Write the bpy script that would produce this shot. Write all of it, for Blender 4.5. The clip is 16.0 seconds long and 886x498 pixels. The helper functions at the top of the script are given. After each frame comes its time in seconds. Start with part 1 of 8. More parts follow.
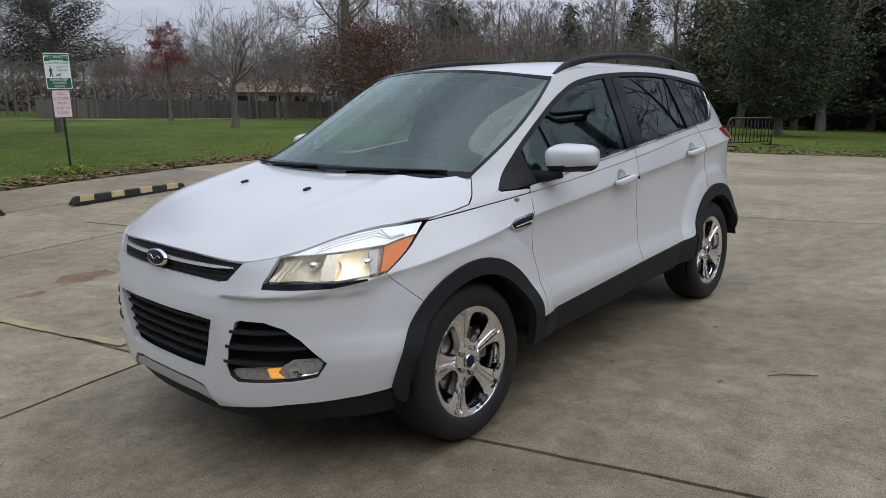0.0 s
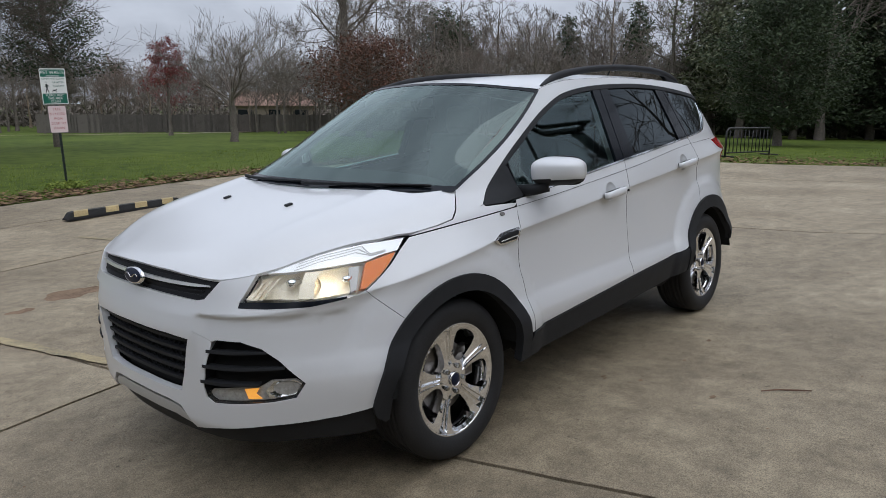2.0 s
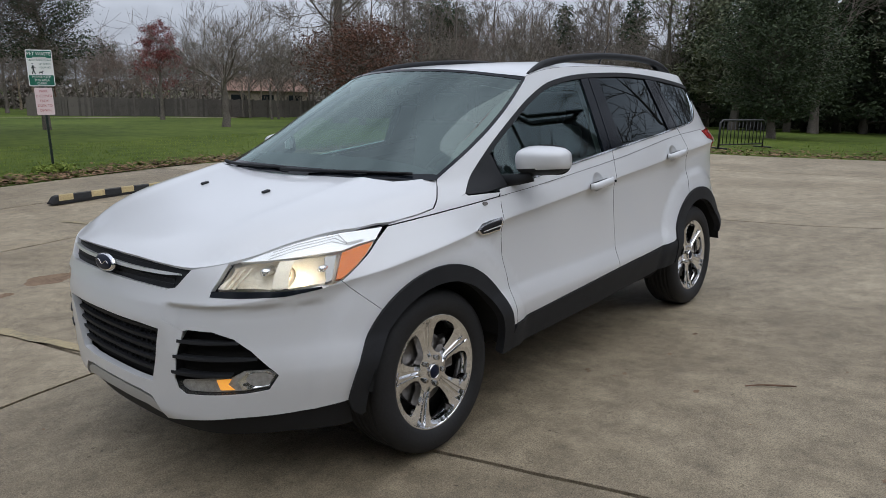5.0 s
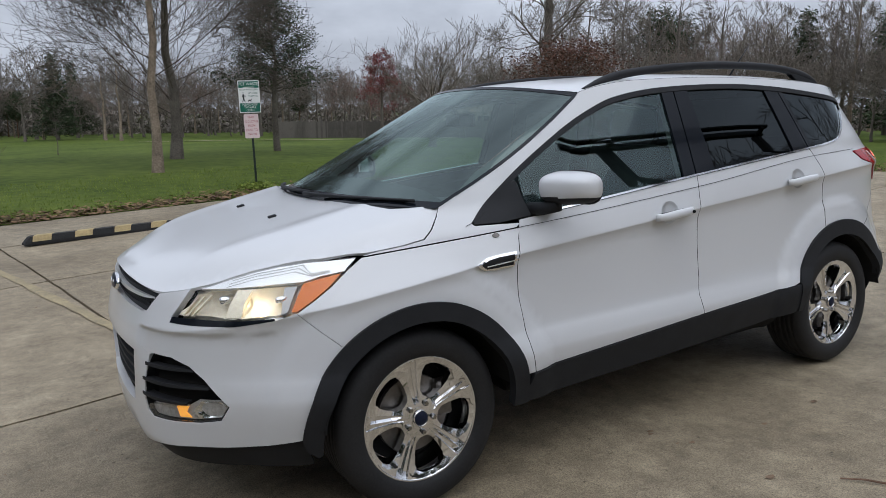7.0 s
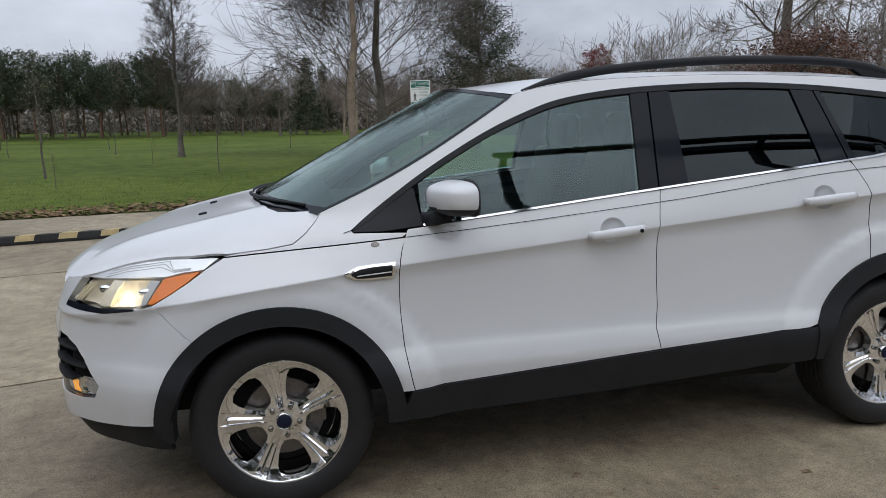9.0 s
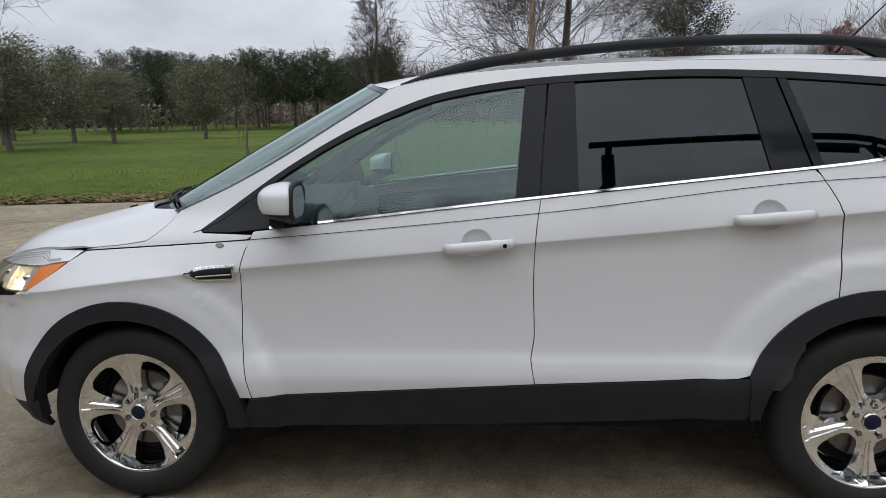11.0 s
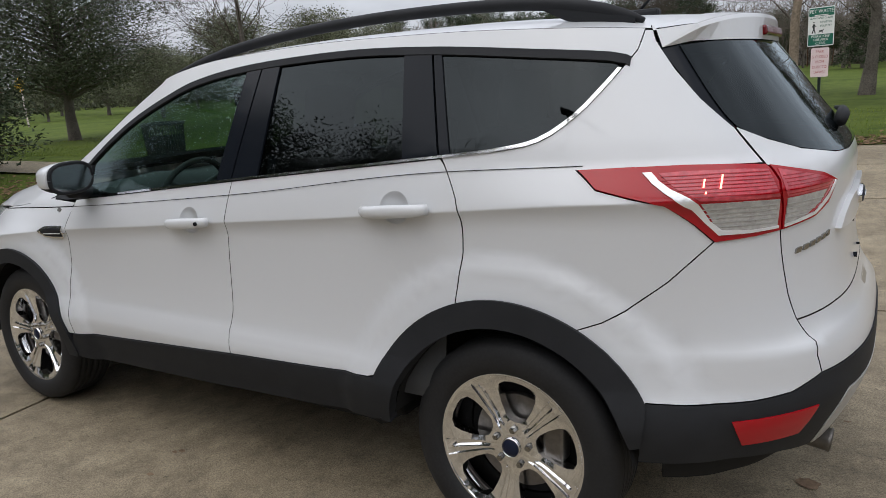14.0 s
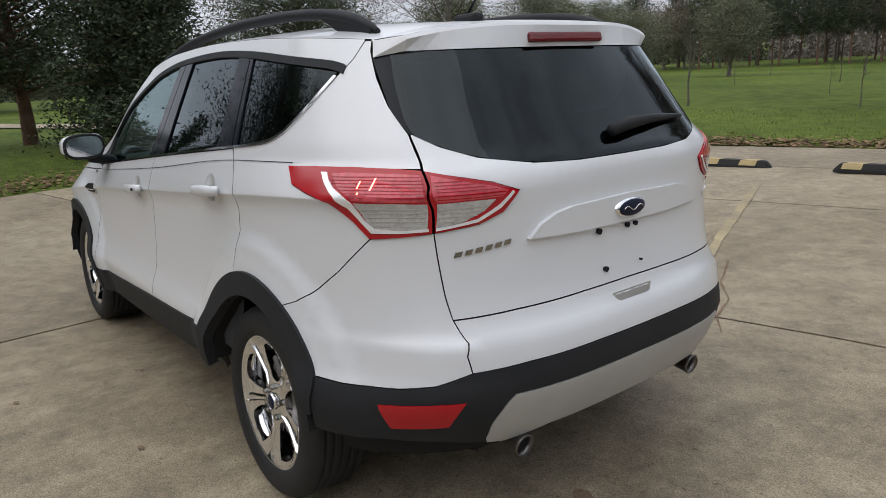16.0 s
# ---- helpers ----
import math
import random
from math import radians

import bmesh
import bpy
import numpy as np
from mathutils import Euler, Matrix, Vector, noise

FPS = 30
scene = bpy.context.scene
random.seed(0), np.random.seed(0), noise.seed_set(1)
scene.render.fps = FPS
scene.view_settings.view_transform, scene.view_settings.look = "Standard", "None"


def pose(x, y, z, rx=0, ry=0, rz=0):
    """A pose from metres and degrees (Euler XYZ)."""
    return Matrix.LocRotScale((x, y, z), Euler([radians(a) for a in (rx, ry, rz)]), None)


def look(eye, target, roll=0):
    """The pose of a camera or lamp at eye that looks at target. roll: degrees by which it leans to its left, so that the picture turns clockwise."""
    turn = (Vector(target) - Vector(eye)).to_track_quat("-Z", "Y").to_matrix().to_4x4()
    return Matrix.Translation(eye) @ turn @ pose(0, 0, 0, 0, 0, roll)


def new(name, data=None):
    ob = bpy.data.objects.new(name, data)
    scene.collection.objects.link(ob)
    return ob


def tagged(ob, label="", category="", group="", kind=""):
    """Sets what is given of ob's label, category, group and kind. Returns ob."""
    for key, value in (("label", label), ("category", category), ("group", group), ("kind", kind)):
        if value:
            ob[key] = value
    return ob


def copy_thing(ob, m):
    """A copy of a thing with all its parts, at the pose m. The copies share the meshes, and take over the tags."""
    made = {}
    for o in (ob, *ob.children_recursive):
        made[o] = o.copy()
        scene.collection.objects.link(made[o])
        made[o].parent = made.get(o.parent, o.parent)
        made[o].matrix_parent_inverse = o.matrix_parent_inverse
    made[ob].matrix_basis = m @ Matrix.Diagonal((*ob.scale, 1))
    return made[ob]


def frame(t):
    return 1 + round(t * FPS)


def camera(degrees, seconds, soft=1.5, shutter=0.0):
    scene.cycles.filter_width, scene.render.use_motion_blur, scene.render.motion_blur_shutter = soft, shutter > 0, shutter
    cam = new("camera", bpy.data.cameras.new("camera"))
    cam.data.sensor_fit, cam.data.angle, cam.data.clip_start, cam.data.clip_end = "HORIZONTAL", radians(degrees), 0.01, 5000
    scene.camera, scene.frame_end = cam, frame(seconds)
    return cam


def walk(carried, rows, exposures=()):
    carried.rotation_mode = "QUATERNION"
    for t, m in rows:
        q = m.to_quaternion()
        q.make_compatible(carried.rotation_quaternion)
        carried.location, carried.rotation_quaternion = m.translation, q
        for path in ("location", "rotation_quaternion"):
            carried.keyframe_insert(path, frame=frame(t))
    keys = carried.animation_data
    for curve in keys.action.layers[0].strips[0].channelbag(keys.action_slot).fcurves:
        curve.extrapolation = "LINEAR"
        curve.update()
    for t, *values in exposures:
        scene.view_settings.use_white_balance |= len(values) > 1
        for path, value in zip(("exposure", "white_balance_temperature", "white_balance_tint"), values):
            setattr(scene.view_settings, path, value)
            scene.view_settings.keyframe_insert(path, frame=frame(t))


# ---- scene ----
cam = camera(64.8, 16.0, soft=0.8)
METRES = 8.0
ROWS = [
    (0.0, 0.0, 0.0, 0.0, 0.0, 0.0, -0.0),
    (0.5, 0.0089, 0.0073, 0.0016, -0.35, -0.18, -0.45),
    (1.0, 0.0208, 0.0121, 0.0036, 1.28, 0.36, -1.43),
    (1.5, 0.019, 0.0113, 0.004, 1.35, 0.93, -0.9),
    (2.0, 0.0094, 0.0063, 0.0021, 0.12, 0.96, 0.4),
    (2.5, 0.0065, 0.0021, 0.0004, -1.75, 0.58, -0.57),
    (3.0, 0.0056, 0.0004, 0.0002, -2.21, 0.93, -0.39),
    (3.5, 0.0053, -0.0002, -0.0002, -1.71, 1.29, -0.39),
    (4.0, 0.0052, 0.0016, 0.0004, -1.35, 0.93, -0.44),
    (4.5, 0.0072, 0.006, 0.0013, -1.58, -0.01, -0.23),
    (7.0, 0.1192, 0.0624, 0.0139, 17.33, 1.03, -2.91),
    (7.5, 0.1575, 0.0754, 0.0182, 23.03, 0.09, -3.74),
    (8.0, 0.1928, 0.1016, 0.0227, 25.11, -0.11, -5.24),
    (8.5, 0.2302, 0.1224, 0.0277, 31.66, -0.95, -6.66),
    (9.0, 0.2601, 0.1469, 0.0338, 35.92, -0.76, -6.65),
    (9.5, 0.28, 0.1824, 0.0412, 37.91, -1.18, -7.9),
    (12.0, 0.4121, 0.3606, 0.0835, 63.77, -6.15, -9.65),
    (12.5, 0.4283, 0.4041, 0.0942, 66.31, -7.42, -11.27),
    (13.0, 0.4492, 0.4464, 0.1051, 75.02, -10.51, -10.67),
    (13.5, 0.4574, 0.4908, 0.1135, 78.54, -11.76, -8.77),
    (14.0, 0.4701, 0.5369, 0.124, 80.69, -12.13, -8.84),
    (14.5, 0.4867, 0.5805, 0.1367, 88.77, -14.54, -8.77),
    (15.0, 0.4866, 0.6284, 0.1462, 90.86, -14.28, -8.71),
    (15.5, 0.4953, 0.6744, 0.1555, 96.71, -15.6, -7.8),
    (16.0, 0.4969, 0.7216, 0.1654, 100.83, -17.2, -9.4),
]
ALIGN = Matrix([[-0.65867, -0.73592, -0.15677, 3.80078], [0.75236, -0.64118, -0.15112, 2.82062], [0.0107, -0.21748, 0.97601, 0.03423], [0.0, 0.0, 0.0, 1.0]])
walk(cam, [(t, ALIGN @ pose(0, 0, 1.5) @ pose(METRES * x, METRES * y, METRES * z, 90 + pitch, roll, yaw)) for t, x, y, z, yaw, pitch, roll in ROWS],
     exposures=[(0, 0.18, 6050, 10), (4.5, 0.18, 6100, 10), (7, 0.18, 6050, 10), (9.5, 0.19, 6150, 10), (12.5, 0.31, 6400, 10), (14.5, 0.35, 6400, 10), (16, 0.40, 6400, 10)])

# ---- world, sun, exposure ----
world = bpy.data.worlds.new("overcast")
scene.world = world
world.use_nodes = True
wn, wl = world.node_tree.nodes, world.node_tree.links
wn.clear()
sky = wn.new("ShaderNodeTexSky")
sky.sky_type = "NISHITA"
sky.sun_disc = False
sky.sun_elevation = radians(60)
sky.sun_rotation = radians(14)
sky.air_density, sky.dust_density, sky.ozone_density = 1.0, 4.0, 1.0
w_co = wn.new("ShaderNodeTexCoord")
w_map = wn.new("ShaderNodeMapping")
w_map.inputs["Scale"].default_value = (1.6, 1.6, 3.6)
w_noise = wn.new("ShaderNodeTexNoise")
w_noise.inputs["Scale"].default_value = 1.6
w_noise.inputs["Detail"].default_value = 6
w_noise.inputs["Roughness"].default_value = 0.55
w_ramp = wn.new("ShaderNodeValToRGB")
w_ramp.color_ramp.elements[0].position = 0.32
w_ramp.color_ramp.elements[0].color = (4.4, 4.6, 5.1, 1)
w_ramp.color_ramp.elements[1].position = 0.68
w_ramp.color_ramp.elements[1].color = (8.6, 8.9, 9.6, 1)
w_mix = wn.new("ShaderNodeMix")
w_mix.data_type = "RGBA"
w_mix.inputs[0].default_value = 0.9
w_bg = wn.new("ShaderNodeBackground")
w_bg.inputs["Strength"].default_value = 0.078
w_out = wn.new("ShaderNodeOutputWorld")
wl.new(w_co.outputs["Generated"], w_map.inputs["Vector"])
wl.new(w_map.outputs[0], w_noise.inputs["Vector"])
wl.new(w_noise.outputs[0], w_ramp.inputs[0])
wl.new(sky.outputs[0], w_mix.inputs[6])
wl.new(w_ramp.outputs[0], w_mix.inputs[7])
w_sep = wn.new("ShaderNodeSeparateXYZ")
wl.new(w_co.outputs["Generated"], w_sep.inputs[0])
w_up = wn.new("ShaderNodeMapRange")
w_up.inputs["From Min"].default_value, w_up.inputs["From Max"].default_value = 0.0, 1.0
w_up.inputs["To Min"].default_value, w_up.inputs["To Max"].default_value = 0.92, 1.78
wl.new(w_sep.outputs["Z"], w_up.inputs["Value"])
w_scale = wn.new("ShaderNodeVectorMath")
w_scale.operation = "SCALE"
wl.new(w_mix.outputs[2], w_scale.inputs[0])
wl.new(w_up.outputs[0], w_scale.inputs["Scale"])
wl.new(w_scale.outputs[0], w_bg.inputs[0])
wl.new(w_bg.outputs[0], w_out.inputs[0])

sun_data = bpy.data.lights.new("sun", "SUN")
sun_data.energy, sun_data.angle, sun_data.color = 1.15, radians(100), (1.0, 0.97, 0.93)
sun_lamp = new("sun", sun_data)
sun_lamp.matrix_basis = look((5, 19, 34), (0, 0, 0))
scene.view_settings.exposure = 0.0


# ---- materials ----
def material(name, color, rough=0.5, metal=0.0, vary=0.0, scale=6.0, fine=60.0, bump=0.0, coat=0.0, spec=0.5, island=False, obj=False, second=None, dirt=0.0, dist=0.01):
    """A surface with variation at two scales, and a fine relief."""
    m = bpy.data.materials.new(name)
    m.use_nodes = True
    nt = m.node_tree
    n, l = nt.nodes, nt.links
    b = n["Principled BSDF"]
    b.inputs["Roughness"].default_value = rough
    b.inputs["Metallic"].default_value = metal
    b.inputs["Coat Weight"].default_value = coat
    b.inputs["Coat Roughness"].default_value = 0.03
    b.inputs["Specular IOR Level"].default_value = spec
    b.inputs["Base Color"].default_value = (*color, 1)
    if vary or bump or second:
        co = n.new("ShaderNodeTexCoord")
        big = n.new("ShaderNodeTexNoise")
        big.inputs["Scale"].default_value, big.inputs["Detail"].default_value = scale, 5
        small = n.new("ShaderNodeTexNoise")
        small.inputs["Scale"].default_value, small.inputs["Detail"].default_value = fine, 4
        l.new(co.outputs["Object"], big.inputs["Vector"])
        l.new(co.outputs["Object"], small.inputs["Vector"])
        add = n.new("ShaderNodeMath")
        add.operation = "ADD"
        l.new(big.outputs[0], add.inputs[0])
        l.new(small.outputs[0], add.inputs[1])
        src = add.outputs[0]
        if island or obj:
            info = n.new("ShaderNodeNewGeometry" if island else "ShaderNodeObjectInfo")
            more = n.new("ShaderNodeMath")
            more.operation = "MULTIPLY_ADD"
            l.new(info.outputs["Random Per Island" if island else "Random"], more.inputs[0])
            more.inputs[1].default_value = 0.7
            l.new(src, more.inputs[2])
            sub = n.new("ShaderNodeMath")
            sub.operation = "SUBTRACT"
            l.new(more.outputs[0], sub.inputs[0])
            sub.inputs[1].default_value = 0.35
            src = sub.outputs[0]
        mp = n.new("ShaderNodeMapRange")
        mp.inputs["From Min"].default_value, mp.inputs["From Max"].default_value = 0.7, 1.3
        l.new(src, mp.inputs["Value"])
        mix = n.new("ShaderNodeMix")
        mix.data_type = "RGBA"
        lo = [max(0, c * (1 - vary)) for c in color]
        hi = second or [min(1, c * (1 + vary)) for c in color]
        mix.inputs[6].default_value = (*lo, 1)
        mix.inputs[7].default_value = (*hi, 1)
        l.new(mp.outputs[0], mix.inputs[0])
        l.new(mix.outputs[2], b.inputs["Base Color"])
        if bump:
            bp = n.new("ShaderNodeBump")
            bp.inputs["Strength"].default_value = bump
            bp.inputs["Distance"].default_value = dist
            l.new(small.outputs[0], bp.inputs["Height"])
            l.new(bp.outputs[0], b.inputs["Normal"])
    return m


def glass(name, tint, ior, sheen=(1, 1, 1)):
    """A tinted pane: part clear, part coloured, with a real gloss."""
    m = bpy.data.materials.new(name)
    m.use_nodes = True
    n, l = m.node_tree.nodes, m.node_tree.links
    n.clear()
    clear = n.new("ShaderNodeBsdfTransparent")
    clear.inputs[0].default_value = (*tint, 1)
    gloss = n.new("ShaderNodeBsdfGlossy")
    gloss.inputs["Roughness"].default_value = 0.01
    gloss.inputs["Color"].default_value = (*sheen, 1)
    facing = n.new("ShaderNodeLayerWeight")
    facing.inputs[0].default_value = 0.5
    power = n.new("ShaderNodeMath")
    power.operation = "POWER"
    power.inputs[1].default_value = 5.0
    l.new(facing.outputs["Facing"], power.inputs[0])
    f0 = ((ior - 1) / (ior + 1)) ** 2
    fres = n.new("ShaderNodeMath")
    fres.operation = "MULTIPLY_ADD"
    fres.inputs[1].default_value, fres.inputs[2].default_value = 1 - f0, f0
    l.new(power.outputs[0], fres.inputs[0])
    mix = n.new("ShaderNodeMixShader")
    out = n.new("ShaderNodeOutputMaterial")
    l.new(fres.outputs[0], mix.inputs[0])
    l.new(clear.outputs[0], mix.inputs[1])
    l.new(gloss.outputs[0], mix.inputs[2])
    l.new(mix.outputs[0], out.inputs[0])
    return m


def concrete_material():
    m = bpy.data.materials.new("concrete")
    m.use_nodes = True
    n, l = m.node_tree.nodes, m.node_tree.links
    b = n["Principled BSDF"]
    co = n.new("ShaderNodeTexCoord")
    info = n.new("ShaderNodeObjectInfo")

    def noise_at(scale, detail=5, rough=0.6):
        t = n.new("ShaderNodeTexNoise")
        t.inputs["Scale"].default_value, t.inputs["Detail"].default_value, t.inputs["Roughness"].default_value = scale, detail, rough
        l.new(co.outputs["Object"], t.inputs["Vector"])
        return t.outputs[0]

    def ramp(src, a, ca, z, cz):
        r = n.new("ShaderNodeValToRGB")
        r.color_ramp.elements[0].position, r.color_ramp.elements[0].color = a, (*ca, 1)
        r.color_ramp.elements[1].position, r.color_ramp.elements[1].color = z, (*cz, 1)
        l.new(src, r.inputs[0])
        return r.outputs[0]

    def blend(kind, a, c, fac=1.0):
        x = n.new("ShaderNodeMix")
        x.data_type, x.blend_type = "RGBA", kind
        x.inputs[0].default_value = fac
        l.new(a, x.inputs[6])
        l.new(c, x.inputs[7])
        return x.outputs[2]

    base = ramp(noise_at(0.9, 7, 0.65), 0.3, (0.234, 0.194, 0.134), 0.7, (0.394, 0.338, 0.246))
    base = blend("MULTIPLY", base, ramp(noise_at(7, 8, 0.8), 0.32, (0.54, 0.52, 0.49), 0.64, (1.15, 1.14, 1.10)))
    base = blend("MULTIPLY", base, ramp(noise_at(150, 4, 0.85), 0.36, (0.48, 0.47, 0.455), 0.60, (1.32, 1.31, 1.29)))
    base = blend("MULTIPLY", base, ramp(noise_at(0.35, 4, 0.5), 0.35, (0.82, 0.8, 0.77), 0.6, (1, 1, 1)))
    base = blend("MULTIPLY", base, ramp(noise_at(34, 3, 0.6), 0.27, (0.45, 0.42, 0.38), 0.35, (1, 1, 1)))
    base = blend("MULTIPLY", base, ramp(info.outputs["Random"], 0.0, (0.9, 0.9, 0.9), 1.0, (1.06, 1.06, 1.06)))
    l.new(base, b.inputs["Base Color"])
    b.inputs["Roughness"].default_value = 0.68
    b.inputs["Specular IOR Level"].default_value = 0.5
    bp = n.new("ShaderNodeBump")
    bp.inputs["Strength"].default_value, bp.inputs["Distance"].default_value = 0.8, 0.005
    l.new(noise_at(120, 4, 0.7), bp.inputs["Height"])
    l.new(bp.outputs[0], b.inputs["Normal"])
    return m


MAT_CONCRETE = concrete_material()
MAT_GRASS = material("grass_ground", (0.058, 0.093, 0.0145), 0.9, vary=0.3, scale=0.22, fine=3.0, bump=0.4, second=(0.110, 0.143, 0.026), dist=0.04, spec=0.1)
MAT_BLADE = material("grass_blades", (0.125, 0.185, 0.028), 0.75, vary=0.2, scale=0.3, fine=4, island=True, second=(0.22, 0.265, 0.055), spec=0.2)
MAT_LITTER = material("fallen_leaves", (0.12, 0.075, 0.04), 0.85, vary=0.5, scale=2, fine=20, island=True, second=(0.25, 0.16, 0.09), spec=0.2)
MAT_DIRT = material("dirt", (0.2, 0.14, 0.095), 0.95, vary=0.4, scale=5, fine=60, bump=0.6, spec=0.1)
MAT_BARK = material("bark_grey", (0.14, 0.122, 0.105), 0.9, vary=0.4, scale=2, fine=25, bump=0.7, spec=0.15)
MAT_BARK_PALE = material("bark_pale", (0.24, 0.19, 0.145), 0.85, vary=0.4, scale=3, fine=25, bump=0.5, spec=0.15)
MAT_BARK_RED = material("bark_pine", (0.14, 0.085, 0.06), 0.9, vary=0.4, scale=3, fine=25, bump=0.7, spec=0.15)
MAT_TWIG = material("twigs_grey", (0.17, 0.145, 0.122), 0.85, vary=0.35, scale=0.6, fine=8, spec=0.15)
MAT_TWIG_DARK = material("twigs_dark_brown", (0.095, 0.078, 0.064), 0.85, vary=0.35, scale=0.6, fine=8, spec=0.15)
MAT_TWIG_RED = material("twigs_reddish", (0.19, 0.14, 0.118), 0.85, vary=0.35, scale=0.6, fine=8, spec=0.15)
MAT_NEEDLE = material("pine_needles", (0.036, 0.052, 0.028), 0.75, vary=0.4, scale=0.8, fine=9, island=True, second=(0.075, 0.098, 0.052), spec=0.2)
MAT_LEAF = material("evergreen_leaves", (0.054, 0.072, 0.038), 0.65, vary=0.35, scale=0.8, fine=9, island=True, second=(0.11, 0.13, 0.072), spec=0.2)
MAT_LEAF_OLIVE = material("olive_leaves", (0.11, 0.12, 0.07), 0.7, vary=0.4, scale=0.8, fine=9, island=True, second=(0.19, 0.2, 0.125), spec=0.2)
MAT_LEAF_BROWN = material("dry_brown_leaves", (0.11, 0.062, 0.045), 0.8, vary=0.4, scale=0.8, fine=9, island=True, second=(0.17, 0.085, 0.06), spec=0.2)
MAT_LEAF_RED = material("red_buds", (0.19, 0.045, 0.045), 0.8, vary=0.4, scale=0.8, fine=9, island=True, second=(0.28, 0.075, 0.07), spec=0.2)
MAT_RUBBER = material("black_rubber", (0.018, 0.018, 0.018), 0.75, vary=0.4, scale=5, fine=80, bump=0.3, spec=0.3)
MAT_YELLOW = material("worn_yellow_paint", (0.40, 0.31, 0.15), 0.7, vary=0.25, scale=8, fine=70)
MAT_LINE = material("faded_yellow_line", (0.25, 0.215, 0.15), 0.85, vary=0.3, scale=3, fine=60, second=(0.42, 0.34, 0.19))
MAT_BLACK_STEEL = material("black_painted_steel", (0.014, 0.014, 0.014), 0.5, vary=0.3, scale=5, fine=60)
MAT_POST = material("dark_green_post", (0.02, 0.035, 0.03), 0.5, vary=0.3, scale=5, fine=60)
MAT_SIGN_WHITE = material("sign_white", (0.74, 0.76, 0.74), 0.45, vary=0.05, scale=5, fine=60)
MAT_SIGN_GREEN = material("sign_green", (0.01, 0.13, 0.085), 0.4, vary=0.1, scale=5, fine=60)
MAT_SIGN_PINK = material("sign_faded_pink", (0.72, 0.6, 0.6), 0.5, vary=0.05, scale=5, fine=60)
MAT_SIGN_RED = material("sign_faded_red", (0.42, 0.12, 0.12), 0.5)
MAT_SIGN_BLACK = material("sign_black", (0.02, 0.03, 0.03), 0.5)
MAT_FENCE = material("weathered_fence", (0.095, 0.084, 0.074), 0.9, vary=0.3, scale=2, fine=20, obj=True)
MAT_ROOF = material("rust_brown_roof", (0.26, 0.16, 0.12), 0.85, vary=0.2, scale=1, fine=15)
MAT_WALL = material("house_wall", (0.30, 0.25, 0.2), 0.85, vary=0.15, scale=1, fine=15)
MAT_WINDOW = material("dark_window", (0.02, 0.025, 0.03), 0.15)


# ---- helpers of this scene ----
def mesh_of(bm, name, mat, smooth=False):
    me = bpy.data.meshes.new(name)
    bm.to_mesh(me)
    bm.free()
    if mat:
        me.materials.append(mat)
    if smooth:
        for p in me.polygons:
            p.use_smooth = True
    return me


def part(name, bm, mat, parent, label="", smooth=False):
    ob = new(name, mesh_of(bm, name, mat, smooth))
    ob.parent = parent
    if label:
        ob["label"] = label
    return ob


def raw(name, verts, faces, mat, parent=None, smooth=False):
    me = bpy.data.meshes.new(name)
    me.from_pydata([tuple(v) for v in verts], [], faces)
    me.materials.append(mat)
    if smooth:
        me.polygons.foreach_set("use_smooth", [True] * len(me.polygons))
    ob = new(name, me)
    ob.parent = parent
    return ob


def box(bm, size, at, bevel=0.0, rot=None, seg=2):
    """Add a box with rounded edges to bm."""
    t = bmesh.new()
    bmesh.ops.create_cube(t, size=1)
    bmesh.ops.scale(t, vec=size, verts=t.verts)
    if bevel:
        bmesh.ops.bevel(t, geom=list(t.edges), offset=bevel, segments=seg, affect="EDGES", profile=0.5)
    bmesh.ops.transform(t, matrix=Matrix.Translation(at) @ (rot.to_4x4() if rot else Matrix()), verts=t.verts)
    me = bpy.data.meshes.new("box")
    t.to_mesh(me)
    t.free()
    bm.from_mesh(me)
    bpy.data.meshes.remove(me)


def tube(bm, points, radii, sides=6, cap=True):
    """A tube through points."""
    pts = [Vector(p) for p in points]
    rings = []
    up = Vector((0, 0, 1))
    for i, p in enumerate(pts):
        d = (pts[min(i + 1, len(pts) - 1)] - pts[max(i - 1, 0)])
        d.normalize()
        a = d.cross(up)
        if a.length < 0.05:
            a = d.cross(Vector((1, 0, 0)))
        a.normalize()
        c = d.cross(a)
        r = radii[i] if hasattr(radii, "__len__") else radii
        rings.append([bm.verts.new(p + (a * math.cos(2 * math.pi * k / sides) + c * math.sin(2 * math.pi * k / sides)) * r) for k in range(sides)])
    for a, c in zip(rings, rings[1:]):
        for k in range(sides):
            bm.faces.new((a[k], a[(k + 1) % sides], c[(k + 1) % sides], c[k]))
    if cap:
        bm.faces.new(rings[0][::-1])
        bm.faces.new(rings[-1])


def smoothstep(t):
    t = min(1.0, max(0.0, t))
    return t * t * (3 - 2 * t)


# ---- ground ----
LOT_TURN = radians(11.5)
LU = (math.cos(LOT_TURN), math.sin(LOT_TURN))
LV = (-math.sin(LOT_TURN), math.cos(LOT_TURN))
LOT_O = (1.835, -1.5)


def lot_uv(x, y):
    dx, dy = x - LOT_O[0], y - LOT_O[1]
    return dx * LU[0] + dy * LU[1], dx * LV[0] + dy * LV[1]


def lot_xy(u, v):
    return LOT_O[0] + u * LU[0] + v * LV[0], LOT_O[1] + u * LU[1] + v * LV[1]


